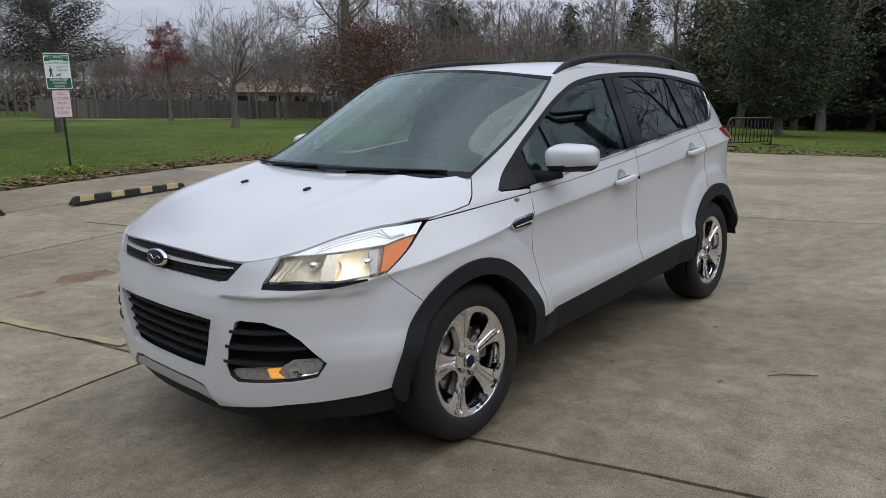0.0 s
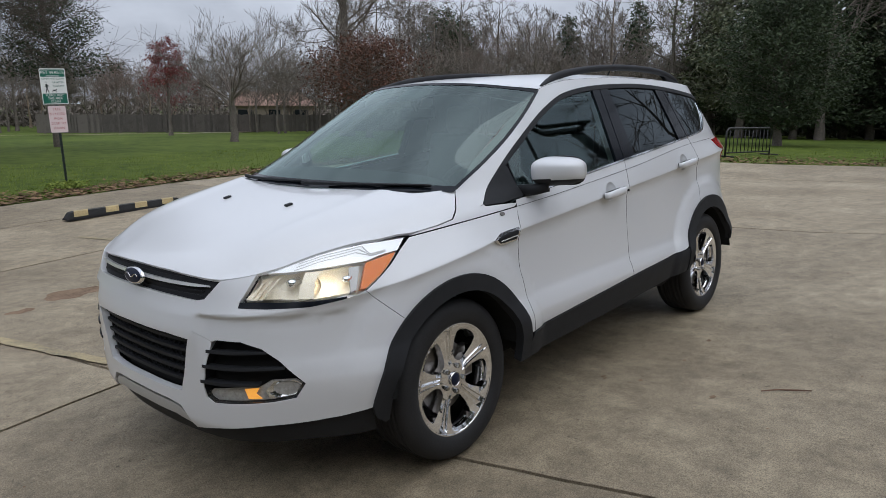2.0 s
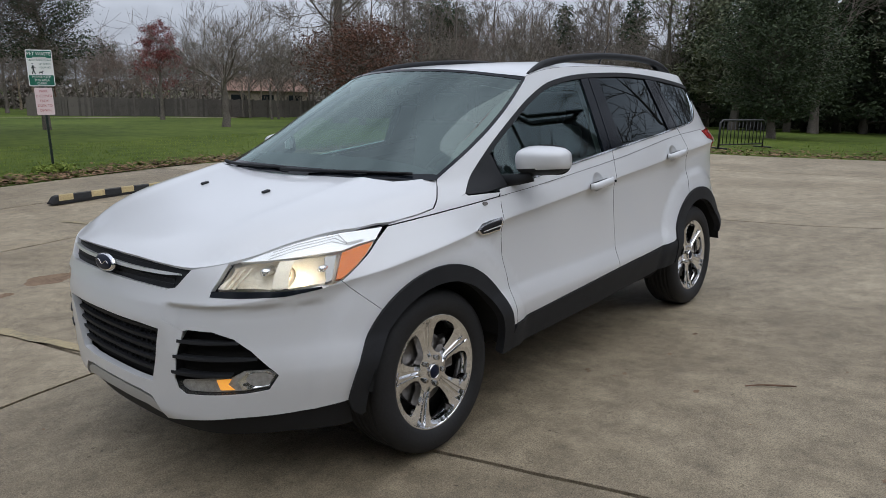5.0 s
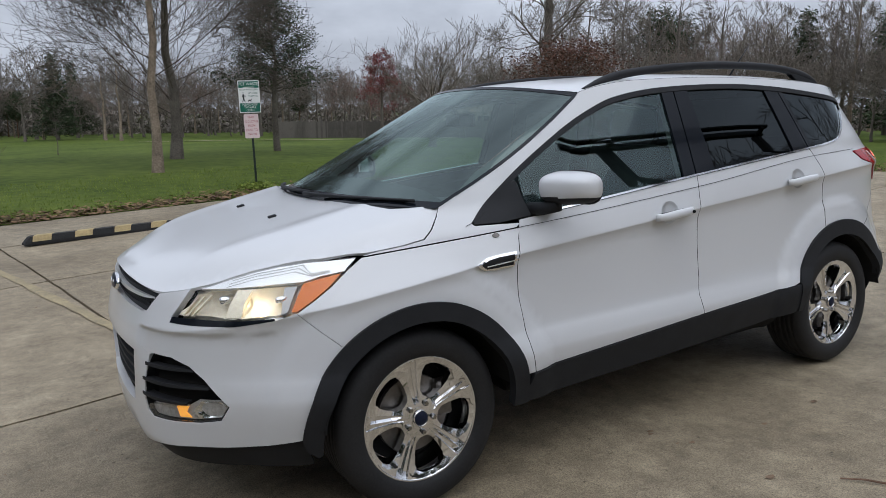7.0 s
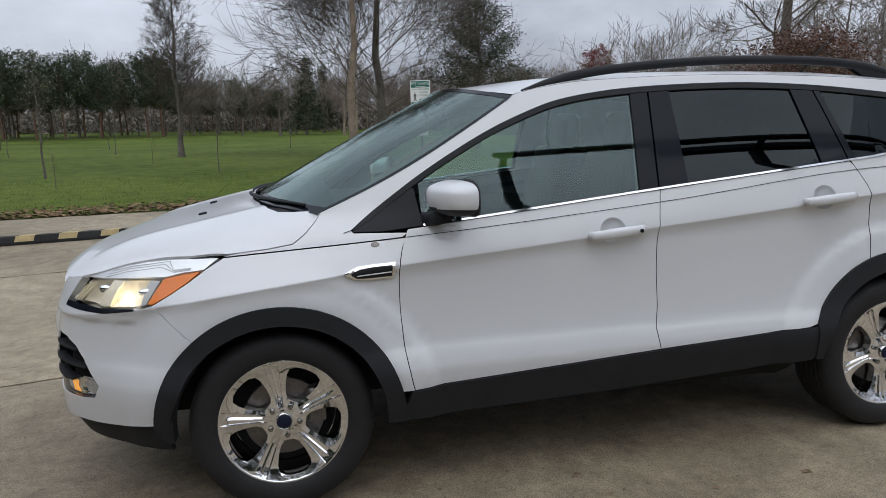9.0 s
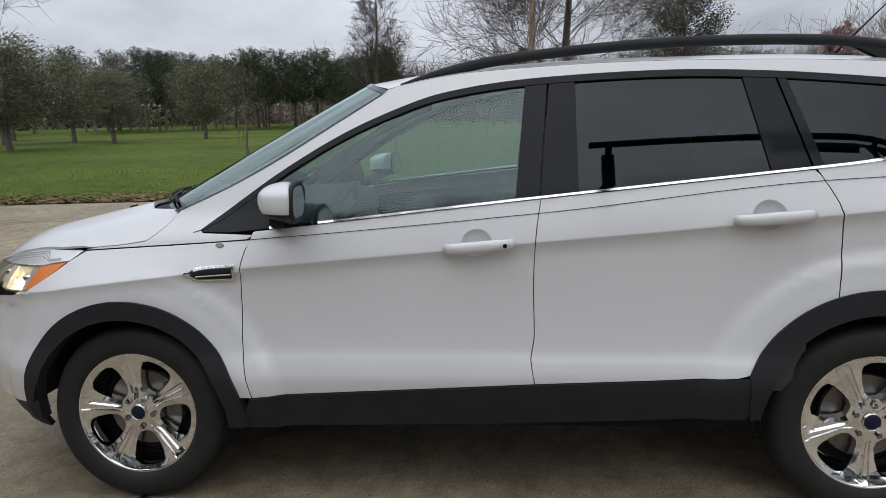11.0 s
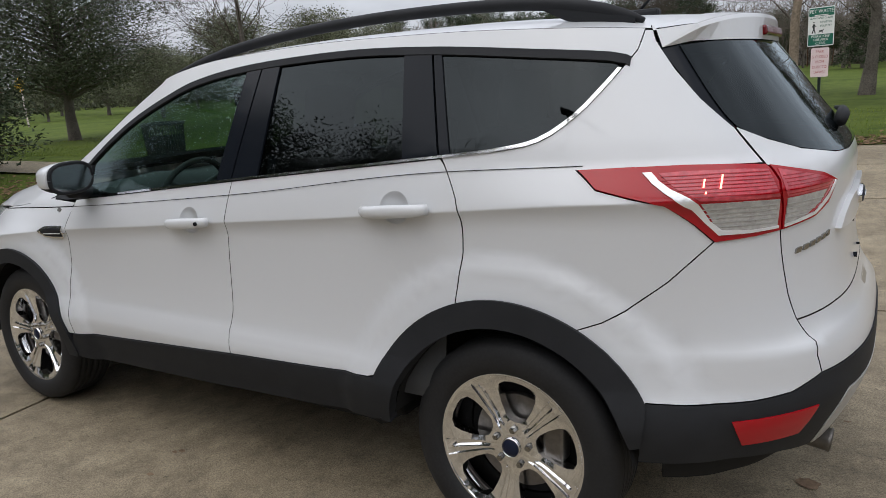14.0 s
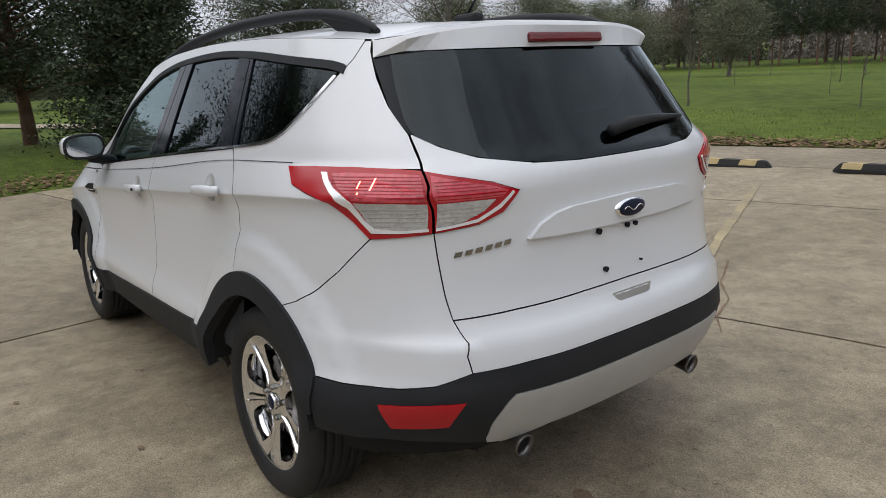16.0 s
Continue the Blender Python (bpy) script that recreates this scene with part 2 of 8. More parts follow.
def ground_z(x, y):
    """The height of the paved lot: a slope under the car that levels out towards the stalls."""
    near = -0.021 * min(6, max(-6, x)) + 0.065 * min(7, max(0.75, y)) + 0.02 * min(0, max(-2.5, y) - 0.75)
    t = smoothstep((-1.2 - y) / 4.5)
    return near * (1 - t) + (0.04 - 0.02 * min(3, max(-3, x))) * t


LOT_U, LOT_V = (-16.8, 7.0), (-7.0, 14.0)


def field_z(x, y):
    """The height of the grass, a little over the lot's edge and gently uneven."""
    u, v = lot_uv(x, y)
    out = max(LOT_U[0] - u, u - LOT_U[1], LOT_V[0] - v, v - LOT_V[1])
    if out < -0.3:
        return ground_z(x, y) - 0.15
    lift = 0.05 * smoothstep((out + 0.3) / 0.6) + 0.06 * smoothstep(out / 6)
    far = smoothstep(math.hypot(x, y) / 60)
    return ground_z(x, y) * (1 - far) - 0.55 * smoothstep((math.hypot(x, y) - 16) / 42) + lift - 0.03 + 0.10 * noise.noise((x * 0.05, y * 0.05, 0)) * smoothstep(out / 5) + 0.03 * noise.noise((x * 0.4, y * 0.4, 3)) * smoothstep(out)


def graded(limit):
    s = [0.0]
    step = 0.5
    while s[-1] < limit:
        s.append(s[-1] + step)
        if s[-1] > 24:
            step *= 1.18
    return [-a for a in s[:0:-1]] + s


gx = graded(1500)
ground_verts = [(x, y, field_z(x, y)) for y in gx for x in gx]
gn = len(gx)
ground = raw("ground", ground_verts, [(j * gn + i, j * gn + i + 1, (j + 1) * gn + i + 1, (j + 1) * gn + i) for j in range(gn - 1) for i in range(gn - 1)], MAT_GRASS, smooth=True)
tagged(ground, "mown green winter grass of a wide park field", "grass", kind="structure")

pavement = new("pavement")
tagged(pavement, "weathered tan concrete parking lot cast in large slabs", "pavement", kind="structure")
LOT_CUTS_U = (-16.8, -12.4, -6.2, 0.0, 7.0)
LOT_CUTS_V = (-7.0, -5.1, -2.9, 0.30, 7.0, 14.0)


def slab_mesh(u0, u1, v0, v1):
    bm = bmesh.new()
    gap = 0.012
    nu, nv = max(2, round((u1 - u0) / 0.16)), max(2, round((v1 - v0) / 0.16))
    nu, nv = min(nu, 60), min(nv, 60)
    grid = []
    for j in range(nv + 1):
        row = []
        for i in range(nu + 1):
            u = u0 + gap + (u1 - u0 - 2 * gap) * i / nu
            v = v0 + gap + (v1 - v0 - 2 * gap) * j / nv
            if i in (0, nu):
                u += 0.010 * noise.noise((v * 3, u, 1)) + 0.006 * noise.noise((v * 14, u, 2))
            if j in (0, nv):
                v += 0.010 * noise.noise((u * 3, v, 3)) + 0.006 * noise.noise((u * 14, v, 2))
            x, y = lot_xy(u, v)
            edge = -0.004 if i in (0, nu) or j in (0, nv) else 0.0
            row.append(bm.verts.new((x, y, ground_z(x, y) + edge + 0.003 * noise.noise((x * 0.8, y * 0.8, 5)))))
        grid.append(row)
    for a, c in zip(grid, grid[1:]):
        for i in range(nu):
            bm.faces.new((a[i], a[i + 1], c[i + 1], c[i]))
    rim = [grid[0][i] for i in range(nu + 1)] + [grid[j][nu] for j in range(1, nv + 1)] + [grid[nv][i] for i in range(nu - 1, -1, -1)] + [grid[j][0] for j in range(nv - 1, 0, -1)]
    low = [bm.verts.new(v.co - Vector((0, 0, 0.1))) for v in rim]
    for i in range(len(rim)):
        k = (i + 1) % len(rim)
        bm.faces.new((rim[k], rim[i], low[i], low[k]))
    return bm


for u0, u1 in zip(LOT_CUTS_U, LOT_CUTS_U[1:]):
    for v0, v1 in zip(LOT_CUTS_V, LOT_CUTS_V[1:]):
        part("slab", slab_mesh(u0, u1, v0, v1), MAT_CONCRETE, pavement)


# ---- trees ----
def limb(out, rng, p, d, length, radius, depth, droop=0.0, split=3, wig=0.25, min_r=0.006, sides=5):
    """Grow one limb with its children, as tubes."""
    n = 4 if depth > 1 else 2
    pts, q, v = [p.copy()], p.copy(), d.normalized()
    for i in range(n):
        v = (v + Vector((rng.uniform(-wig, wig), rng.uniform(-wig, wig), rng.uniform(-wig, wig) + 0.08 - droop))).normalized()
        q = q + v * (length / n)
        pts.append(q.copy())
    end = max(radius * 0.45, min_r * 0.7)
    out.append((pts, [radius + (end - radius) * i / n for i in range(n + 1)], sides if depth > 1 else 3, depth))
    if depth <= 0:
        return
    for k in range(split + rng.randint(0, 1)):
        t = rng.uniform(0.3, 1.0)
        i = min(n - 1, int(t * n))
        base = pts[i].lerp(pts[i + 1], t * n - i)
        ax = (pts[i + 1] - pts[i]).normalized()
        side = ax.cross(Vector((rng.uniform(-1, 1), rng.uniform(-1, 1), rng.uniform(-1, 1)))).normalized()
        ang = rng.uniform(0.45, 0.95)
        limb(out, rng, base, ax * math.cos(ang) + side * math.sin(ang), length * rng.uniform(0.5, 0.75), max(min_r, radius * (1 - 0.5 * t) * rng.uniform(0.42, 0.62)), depth - 1, droop, split, wig, min_r, sides)


def tubes(name, limbs, mat, parent):
    verts, faces = [], []
    for pts, radii, sides, _ in limbs:
        start = len(verts)
        for i, p in enumerate(pts):
            d = (pts[min(i + 1, len(pts) - 1)] - pts[max(i - 1, 0)]).normalized()
            a = d.cross(Vector((0.31, 0.17, 0.93)))
            if a.length < 0.1:
                a = d.cross(Vector((1, 0, 0)))
            a.normalize()
            c = d.cross(a)
            for k in range(sides):
                w = 2 * math.pi * k / sides
                verts.append(p + (a * math.cos(w) + c * math.sin(w)) * radii[i])
        for i in range(len(pts) - 1):
            for k in range(sides):
                o, q = start + i * sides, (k + 1) % sides
                faces.append((o + k, o + q, o + sides + q, o + sides + k))
    return raw(name, verts, faces, mat, parent, smooth=True)


def leaves(name, rng, spots, mat, parent, per, spread, size, flat=0.6):
    """Clumps of small leaf blades round the spots."""
    verts, faces = [], []
    for s in spots:
        for _ in range(per):
            p = s + Vector((rng.gauss(0, spread), rng.gauss(0, spread), rng.gauss(0, spread * flat)))
            a = Vector((rng.uniform(-1, 1), rng.uniform(-1, 1), rng.uniform(-0.6, 0.6))).normalized()
            b = a.cross(Vector((rng.uniform(-1, 1), rng.uniform(-1, 1), rng.uniform(-1, 1)))).normalized()
            k, w = size * rng.uniform(0.6, 1.3), size * rng.uniform(0.25, 0.5)
            i = len(verts)
            verts += [p - a * k, p + b * w * 1.8, p + a * k]
            faces.append((i, i + 1, i + 2))
    return raw(name, verts, faces, mat, parent)


def bare_tree(name, seed, height, radius, mat_t, mat_b, depth=4, split=3, spread=1.0, lean=0.0, low=0.25, leader=True, leaf=None, leaf_per=6, leaf_size=0.04, min_r=0.006, limbs=12, up=0.5, thick=(0.3, 0.5)):
    rng = random.Random(seed)
    top = new(name)
    out = []
    n = 8
    pts = [Vector((lean * (i / n) * height + rng.uniform(-0.009, 0.009) * height * (i > 0), rng.uniform(-0.009, 0.009) * height * (i > 0), height * (0.9 if leader else 0.45) * i / n - 0.1)) for i in range(n + 1)]
    radii = [radius * (1.4 if i == 0 else 1) * ((1 - i / n) ** 0.8 * 0.94 + 0.06 if leader else 1 - 0.4 * i / n) for i in range(n + 1)]
    for k in range(limbs):
        t = low + (1 - low) * ((k + rng.random()) / limbs) if leader else rng.uniform(0.7, 1.0)
        i = min(n - 1, int(t * n))
        base = pts[i].lerp(pts[i + 1], t * n - i)
        w = rng.uniform(0, 6.28) + k * 2.4
        h = up * rng.uniform(0.7, 1.3)
        d = Vector((math.cos(w), math.sin(w), h))
        ln = height * spread * (0.34 * (1.15 - t) + 0.08 if leader else rng.uniform(0.3, 0.45))
        limb(out, rng, base, d, ln, max(min_r, radius * (1 - 0.8 * t if leader else 0.5) * rng.uniform(*thick)), depth - 1, 0.0, split, 0.22, min_r)
    tubes("trunk", [(pts, radii, 9, 9)], mat_t, top)
    tubes("crown", out, mat_b, top)
    if leaf:
        spots = [p for pts_, r, s, dp in out if dp <= 1 for p in pts_[1:]]
        leaves("foliage", rng, spots, leaf, top, leaf_per, 0.12 * height / 6, leaf_size)
    return top


def evergreen(name, seed, height, width, mat_t, mat_l, low=0.2, clumps=120, per=60, size=0.07, shape="round", trunk_r=0.16, lean=0.0):
    """A trunk with limbs, each ending in clumps of small leaves; gaps stay between the clumps."""
    rng = random.Random(seed)
    top = new(name)
    n = 6
    pts = [Vector((lean * height * i / n + rng.uniform(-0.015, 0.015) * height * (i > 0), rng.uniform(-0.015, 0.015) * height * (i > 0), height * 0.93 * i / n - 0.1)) for i in range(n + 1)]
    radii = [trunk_r * (1.2 if i == 0 else 1) * (1 - 0.85 * i / n) for i in range(n + 1)]
    out, spots = [], []
    for k in range(clumps):
        t = low + (1 - low) * (k + rng.random()) / clumps
        if shape == "round":
            s = (t - low) / (1 - low)
            w = width * 0.5 * math.sqrt(max(0.02, 1 - (2 * s - 0.85) ** 2 / 1.4)) * rng.uniform(0.55, 1.05)
        elif shape == "cone":
            w = width * 0.5 * (1.05 - t) / (1.05 - low) * rng.uniform(0.5, 1.15)
        else:
            s = (t - low) / (1 - low)
            w = width * 0.5 * (0.35 + 0.65 * math.sin(math.pi * min(1.0, 0.12 + 0.8 * s)) ** 0.8) * rng.uniform(0.35, 1.1)
        a = k * 2.39996 + rng.uniform(-0.4, 0.4)
        i = min(n - 1, int(t * 0.9 * n))
        base = pts[i].lerp(pts[i + 1], t * 0.9 * n - i)
        tip = Vector((pts[min(n, i + 1)].x * 0.7 + math.cos(a) * w, math.sin(a) * w, height * t + w * (0.1 if shape != "cone" else -0.08)))
        mid = base.lerp(tip, 0.55) + Vector((0, 0, 0.06 * w))
        out.append(([base, mid, tip], [max(0.012, trunk_r * 0.35 * (1.1 - t)), 0.014, 0.006], 4, 1))
        spots += [base.lerp(tip, f) + Vector((0, 0, 0.05 * w * f)) for f in (0.5, 0.78, 1.0)] if w > 0.6 else [tip]
    tubes("trunk", [(pts, radii, 9, 9)] + out, mat_t, top)
    leaves("crown", rng, spots, mat_l, top, per, 0.16 * width / 4 + 0.05, size, 0.55)
    return top


def stand(ob, x, y, turn=0.0, scale=1.0, sink=0.05):
    ob.matrix_basis = Matrix.Translation((x, y, field_z(x, y) - sink)) @ Matrix.Rotation(turn, 4, "Z") @ Matrix.Scale(scale, 4)
    return ob


def put_copy(ob, x, y, turn=0.0, scale=1.0):
    c = copy_thing(ob, Matrix.Identity(4))
    return stand(c, x, y, turn, scale)


# trees that stand alone in the field
birch = stand(bare_tree("tree", 3, 9.5, 0.115, MAT_BARK_PALE, MAT_TWIG_DARK, depth=4, split=5, spread=0.85, low=0.2, limbs=44, lean=-0.012, up=0.62, thick=(0.10, 0.19), min_r=0.0045), -0.32, -15.0)
tagged(birch, "slender leafless tree with pale peeling bark", "tree")
bare_grey = stand(bare_tree("tree", 8, 9.8, 0.165, MAT_BARK, MAT_TWIG_DARK, depth=4, split=5, spread=0.85, low=0.14, limbs=54, up=0.62, thick=(0.08, 0.14), min_r=0.0055), -1.66, -19.8)
tagged(bare_grey, "leafless grey tree with many thin upswept branches", "tree")
small_bare = stand(bare_tree("tree", 12, 6.1, 0.10, MAT_BARK, MAT_TWIG_DARK, depth=4, split=4, spread=0.52, low=0.22, limbs=52, up=1.0, thick=(0.10, 0.17), min_r=0.004), 4.8, -21.5)
tagged(small_bare, "small leafless tree standing alone in the grass", "tree")
round_bare = stand(bare_tree("tree", 21, 4.4, 0.17, MAT_BARK, MAT_TWIG, depth=4, split=4, spread=1.15, low=0.3, limbs=14, up=0.9, leader=False), -12.1, -22.0)
tagged(round_bare, "low leafless tree with a rounded twiggy crown", "tree")
lot_bare = stand(bare_tree("tree", 33, 6.6, 0.105, MAT_BARK, MAT_TWIG_DARK, depth=4, split=4, spread=1.0, low=0.28, limbs=26, up=0.8, thick=(0.14, 0.24), min_r=0.005), 12.9, -11.5)
tagged(lot_bare, "slim leafless tree with a brown trunk and fine twigs", "tree")
big_bare = stand(bare_tree("tree", 41, 15, 0.32, MAT_BARK, MAT_TWIG, depth=5, split=4, spread=0.62, low=0.22, limbs=20, up=0.9, min_r=0.009, thick=(0.2, 0.32)), -21.0, -25.5)
tagged(big_bare, "large spreading leafless oak with heavy limbs", "tree")
brown_oak = stand(evergreen("tree", 43, 4.6, 6.0, MAT_BARK, MAT_LEAF_BROWN, low=0.3, clumps=110, per=34, size=0.075, shape="round", trunk_r=0.16), -19.6, -22.3)
tagged(brown_oak, "oak still holding dry reddish-brown leaves", "tree")
red_tree = stand(bare_tree("tree", 45, 5.0, 0.11, MAT_BARK, MAT_TWIG_RED, depth=4, split=3, spread=0.75, limbs=16, up=1.1, leaf=MAT_LEAF_RED, leaf_per=5, leaf_size=0.05), -15.5, -33.5)
tagged(red_tree, "young tree covered with bright red buds", "tree")
field_pine = stand(evergreen("tree", 5, 7.2, 3.9, MAT_BARK, MAT_NEEDLE, low=0.36, clumps=80, per=95, size=0.05, shape="cone", trunk_r=0.12), -5.7, -22.4)
tagged(field_pine, "pine with a bare lower trunk and layered dark crown", "tree")
lot_pine = stand(evergreen("tree", 6, 7.2, 4.6, MAT_BARK_RED, MAT_NEEDLE, low=0.05, clumps=260, per=105, size=0.058, shape="cone", trunk_r=0.15, lean=-0.02), 12.9, -2.9)
lot_pine_b = stand(evergreen("tree", 16, 7.5, 5.6, MAT_BARK_RED, MAT_NEEDLE, low=0.2, clumps=130, per=70, size=0.075, shape="round", trunk_r=0.16, lean=-0.08), 16.2, -0.9)
tagged(lot_pine_b, "leaning dark green pine beside the lot", "tree")
tagged(lot_pine, "dense dark green pine with low spreading branches", "tree")
cedar = stand(evergreen("tree", 7, 5.6, 5.0, MAT_BARK, MAT_NEEDLE, low=0.16, clumps=140, per=70, size=0.075, shape="round", trunk_r=0.16), -24.8, -5.4)
tagged(cedar, "broad dark evergreen with a short trunk", "tree")
live_oak = stand(evergreen("tree", 9, 5.9, 6.4, MAT_BARK, MAT_LEAF, low=0.26, clumps=190, per=135, size=0.045, shape="round", trunk_r=0.17), 18.4, -9.5)
tagged(live_oak, "large live oak with a wide dark green crown", "tree")
sparse = stand(bare_tree("tree", 10, 3.0, 0.03, MAT_BARK, MAT_TWIG_DARK, depth=3, split=3, spread=0.6, limbs=16, min_r=0.003, thick=(0.22, 0.36), up=0.9, low=0.3, leaf=MAT_LEAF_OLIVE, leaf_per=2, leaf_size=0.028), 6.7, -14.0)
tagged(sparse, "young tree with thin yellowish-green leaves", "tree")
sap = bare_tree("sapling", 14, 2.2, 0.02, MAT_BARK, MAT_TWIG_DARK, depth=3, split=2, spread=0.6, limbs=9, min_r=0.003, thick=(0.2, 0.35), up=1.0, low=0.35)
tagged(sap, "thin leafless sapling planted in the lawn", "sapling", "saplings in the field")
stand(sap, 7.4, -24.0)
for x, y, s, a in ((3.0, -14.7, 0.9, 1), (5.1, -18.0, 0.5, 2), (10.4, -22.5, 0.8, 3), (5.75, -11.5, 0.45, 4), (1.2, -27, 1.0, 5), (9.0, -30, 1.1, 2.2), (14.0, -32, 1.0, 0.4), (20, -30, 1.2, 4.4)):
    put_copy(sap, x, y, a, s)

# woods all round, far off
MAT_WOODS = material("distant_woods", (0.17, 0.148, 0.128), 0.9, vary=0.4, scale=0.12, fine=1.5, island=True, second=(0.27, 0.24, 0.21), spec=0.05)
MAT_WOODS_GREEN = material("distant_evergreens", (0.06, 0.07, 0.045), 0.9, vary=0.4, scale=0.12, fine=1.5, island=True, second=(0.12, 0.125, 0.085), spec=0.05)


def far_woods(seed, a0, a1, r0, r1, high, count, mat, label):
    """A far bank of wood too thick to count: upright twigs and small leaves."""
    g = random.Random(seed)
    verts, faces = [], []
    for _ in range(count):
        a = radians(g.uniform(a0, a1))
        r = g.uniform(r0, r1)
        top = high * (0.62 + 0.38 * noise.noise((math.degrees(a) * 0.22, seed, 0)) + 0.22 * noise.noise((math.degrees(a) * 0.9, seed, 4)))
        z = top * g.random() ** 1.5
        p = Vector((r * math.cos(a), r * math.sin(a), z - 0.5))
        s = g.uniform(0.16, 0.42)
        b = Vector((g.uniform(-1, 1), g.uniform(-1, 1), g.uniform(-0.3, 1.4))).normalized()
        c = b.cross(Vector((g.uniform(-1, 1), g.uniform(-1, 1), g.uniform(-1, 1)))).normalized()
        i = len(verts)
        verts += [p - b * s, p + c * s * 0.3, p + b * s, p - c * s * 0.3]
        faces.append((i, i + 1, i + 2, i + 3))
    return tagged(raw("woods", verts, faces, mat), label, "woods", kind="stuff")


far_woods(1, -165, -64, 72, 88, 4.6, 60000, MAT_WOODS, "brownish grey winter woods far behind the field")
far_woods(2, -64, 35, 70, 90, 4.5, 36000, MAT_WOODS_GREEN, "dull green evergreen woods far behind the field")
far_woods(3, 35, 195, 48, 60, 5.0, 40000, MAT_WOODS, "brownish grey winter woods behind the lot")
far_woods(4, -196, -157, 46, 56, 8.5, 30000, MAT_WOODS_GREEN, "dark evergreen thicket beyond the lot")
kinds = [
    tagged(bare_tree("woodland_tree", 51, 11, 0.2, MAT_BARK, MAT_TWIG, depth=4, split=3, spread=0.85, limbs=12, up=1.0, min_r=0.014), "tall leafless tree at the wood's edge", "tree", "woodland edge"),
    tagged(bare_tree("woodland_tree", 52, 9, 0.18, MAT_BARK, MAT_TWIG_RED, depth=4, split=3, spread=1.0, leader=False, limbs=9, up=1.1, min_r=0.014), "leafless tree with reddish twigs at the wood's edge", "tree", "woodland edge"),
    tagged(bare_tree("woodland_tree", 53, 10, 0.16, MAT_BARK_PALE, MAT_TWIG, depth=4, split=3, spread=0.7, limbs=13, up=1.3, min_r=0.014), "slim pale leafless tree at the wood's edge", "tree", "woodland edge"),
    tagged(evergreen("woodland_tree", 54, 11, 6.0, MAT_BARK_RED, MAT_NEEDLE, low=0.40, clumps=80, per=30, size=0.15, shape="pine", trunk_r=0.14), "tall pine with a high dark crown", "tree", "woodland pines"),
    tagged(evergreen("woodland_tree", 55, 8, 8, MAT_BARK, MAT_LEAF_OLIVE, low=0.2, clumps=80, per=34, size=0.15, shape="round", trunk_r=0.22), "rounded olive-green evergreen oak", "tree", "woodland evergreens"),
    tagged(evergreen("woodland_tree", 56, 10, 6, MAT_BARK, MAT_NEEDLE, low=0.08, clumps=85, per=34, size=0.16, shape="cone", trunk_r=0.2), "dense dark conical evergreen", "tree", "woodland evergreens"),
    tagged(bare_tree("woodland_tree", 57, 5, 0.09, MAT_BARK, MAT_TWIG, depth=4, split=3, spread=1.3, leader=False, limbs=10, up=0.9, min_r=0.014), "low brushy leafless undergrowth", "shrub", "woodland undergrowth"),
]
rng = random.Random(77)
used = set()


def plant(kind, az, dist, scale):
    x, y = dist * math.cos(radians(az)), dist * math.sin(radians(az))
    if kind in used:
        put_copy(kinds[kind], x, y, rng.uniform(0, 6.28), scale)
    else:
        used.add(kind)
        stand(kinds[kind], x, y, rng.uniform(0, 6.28), scale)


for i in range(150):
    az = -35 - 120 * (i + rng.random()) / 150
    d = rng.uniform(54, 78)
    r = rng.random()
    if az > -62:
        k = 4 if r < 0.5 else 3 if r < 0.62 else 1
        plant(k, az, d * rng.uniform(0.8, 1.1), rng.uniform(0.4, 0.62))
    elif az > -88:
        k = 0 if r < 0.4 else 2 if r < 0.7 else 1
        plant(k, az, d * 1.1, rng.uniform(0.36, 0.52))
    else:
        k = 0 if r < 0.35 else 1 if r < 0.65 else 2 if r < 0.85 else 3 if r < 0.92 else 5
        plant(k, az, d * (0.9 if az < -130 else 0.95), rng.uniform(0.75, 1.1) if az < -130 else rng.uniform(0.45, 0.66))
for i in range(24):
    az = -58 - 22 * (i + rng.random()) / 24
    plant(3, az, rng.uniform(54, 64), rng.uniform(0.46, 0.60))
for i in range(9):
    az = -80 - 9 * (i + rng.random()) / 9
    plant(3, az, rng.uniform(62, 72), rng.uniform(0.34, 0.44))
for i in range(90):
    az = -62 - 98 * (i + rng.random()) / 90
    plant(6, az, rng.uniform(46, 62) * (0.85 if az < -120 else 1.2), rng.uniform(0.7, 1.2))
for i in range(26):
    az = -157 - 35 * (i + rng.random()) / 26
    plant(5 if rng.random() < 0.3 else 4 if rng.random() < 0.55 else 0, az, rng.uniform(32, 46), rng.uniform(0.85, 1.2))
for i in range(34):
    az = 35 - 72 * (i + rng.random()) / 34
    plant(5 if rng.random() < 0.2 and az > 0 else 4, az, rng.uniform(42, 66), rng.uniform(0.8, 1.3) if az > -4 else rng.uniform(0.35, 0.6))
for i in range(40):
    az = 40 + 128 * (i + rng.random()) / 40
    plant(1 if rng.random() < 0.5 else 0 if rng.random() < 0.5 else 5, az, rng.uniform(26, 45), rng.uniform(0.8, 1.2))

# rounded evergreen oaks in the field, beyond the lot
oak = evergreen("tree", 61, 3.9, 3.9, MAT_BARK, MAT_LEAF_OLIVE, low=0.3, clumps=100, per=64, size=0.052, shape="round", trunk_r=0.11)
tagged(oak, "small round olive-green oak in the lawn", "tree", "oaks in the lawn")
stand(oak, 18.4, -16.0)
for x, y, k, a in ((18.5, -20.9, 1.05, 1.1), (20.8, -28.2, 1.0, 2.3), (17.5, -26.0, 0.8, 3.9), (23.5, -27.0, 1.05, 5.0), (29.0, -20.5, 0.9, 0.6), (15.6, -31.0, 0.95, 4.4)):
    put_copy(oak, x, y, a, k)
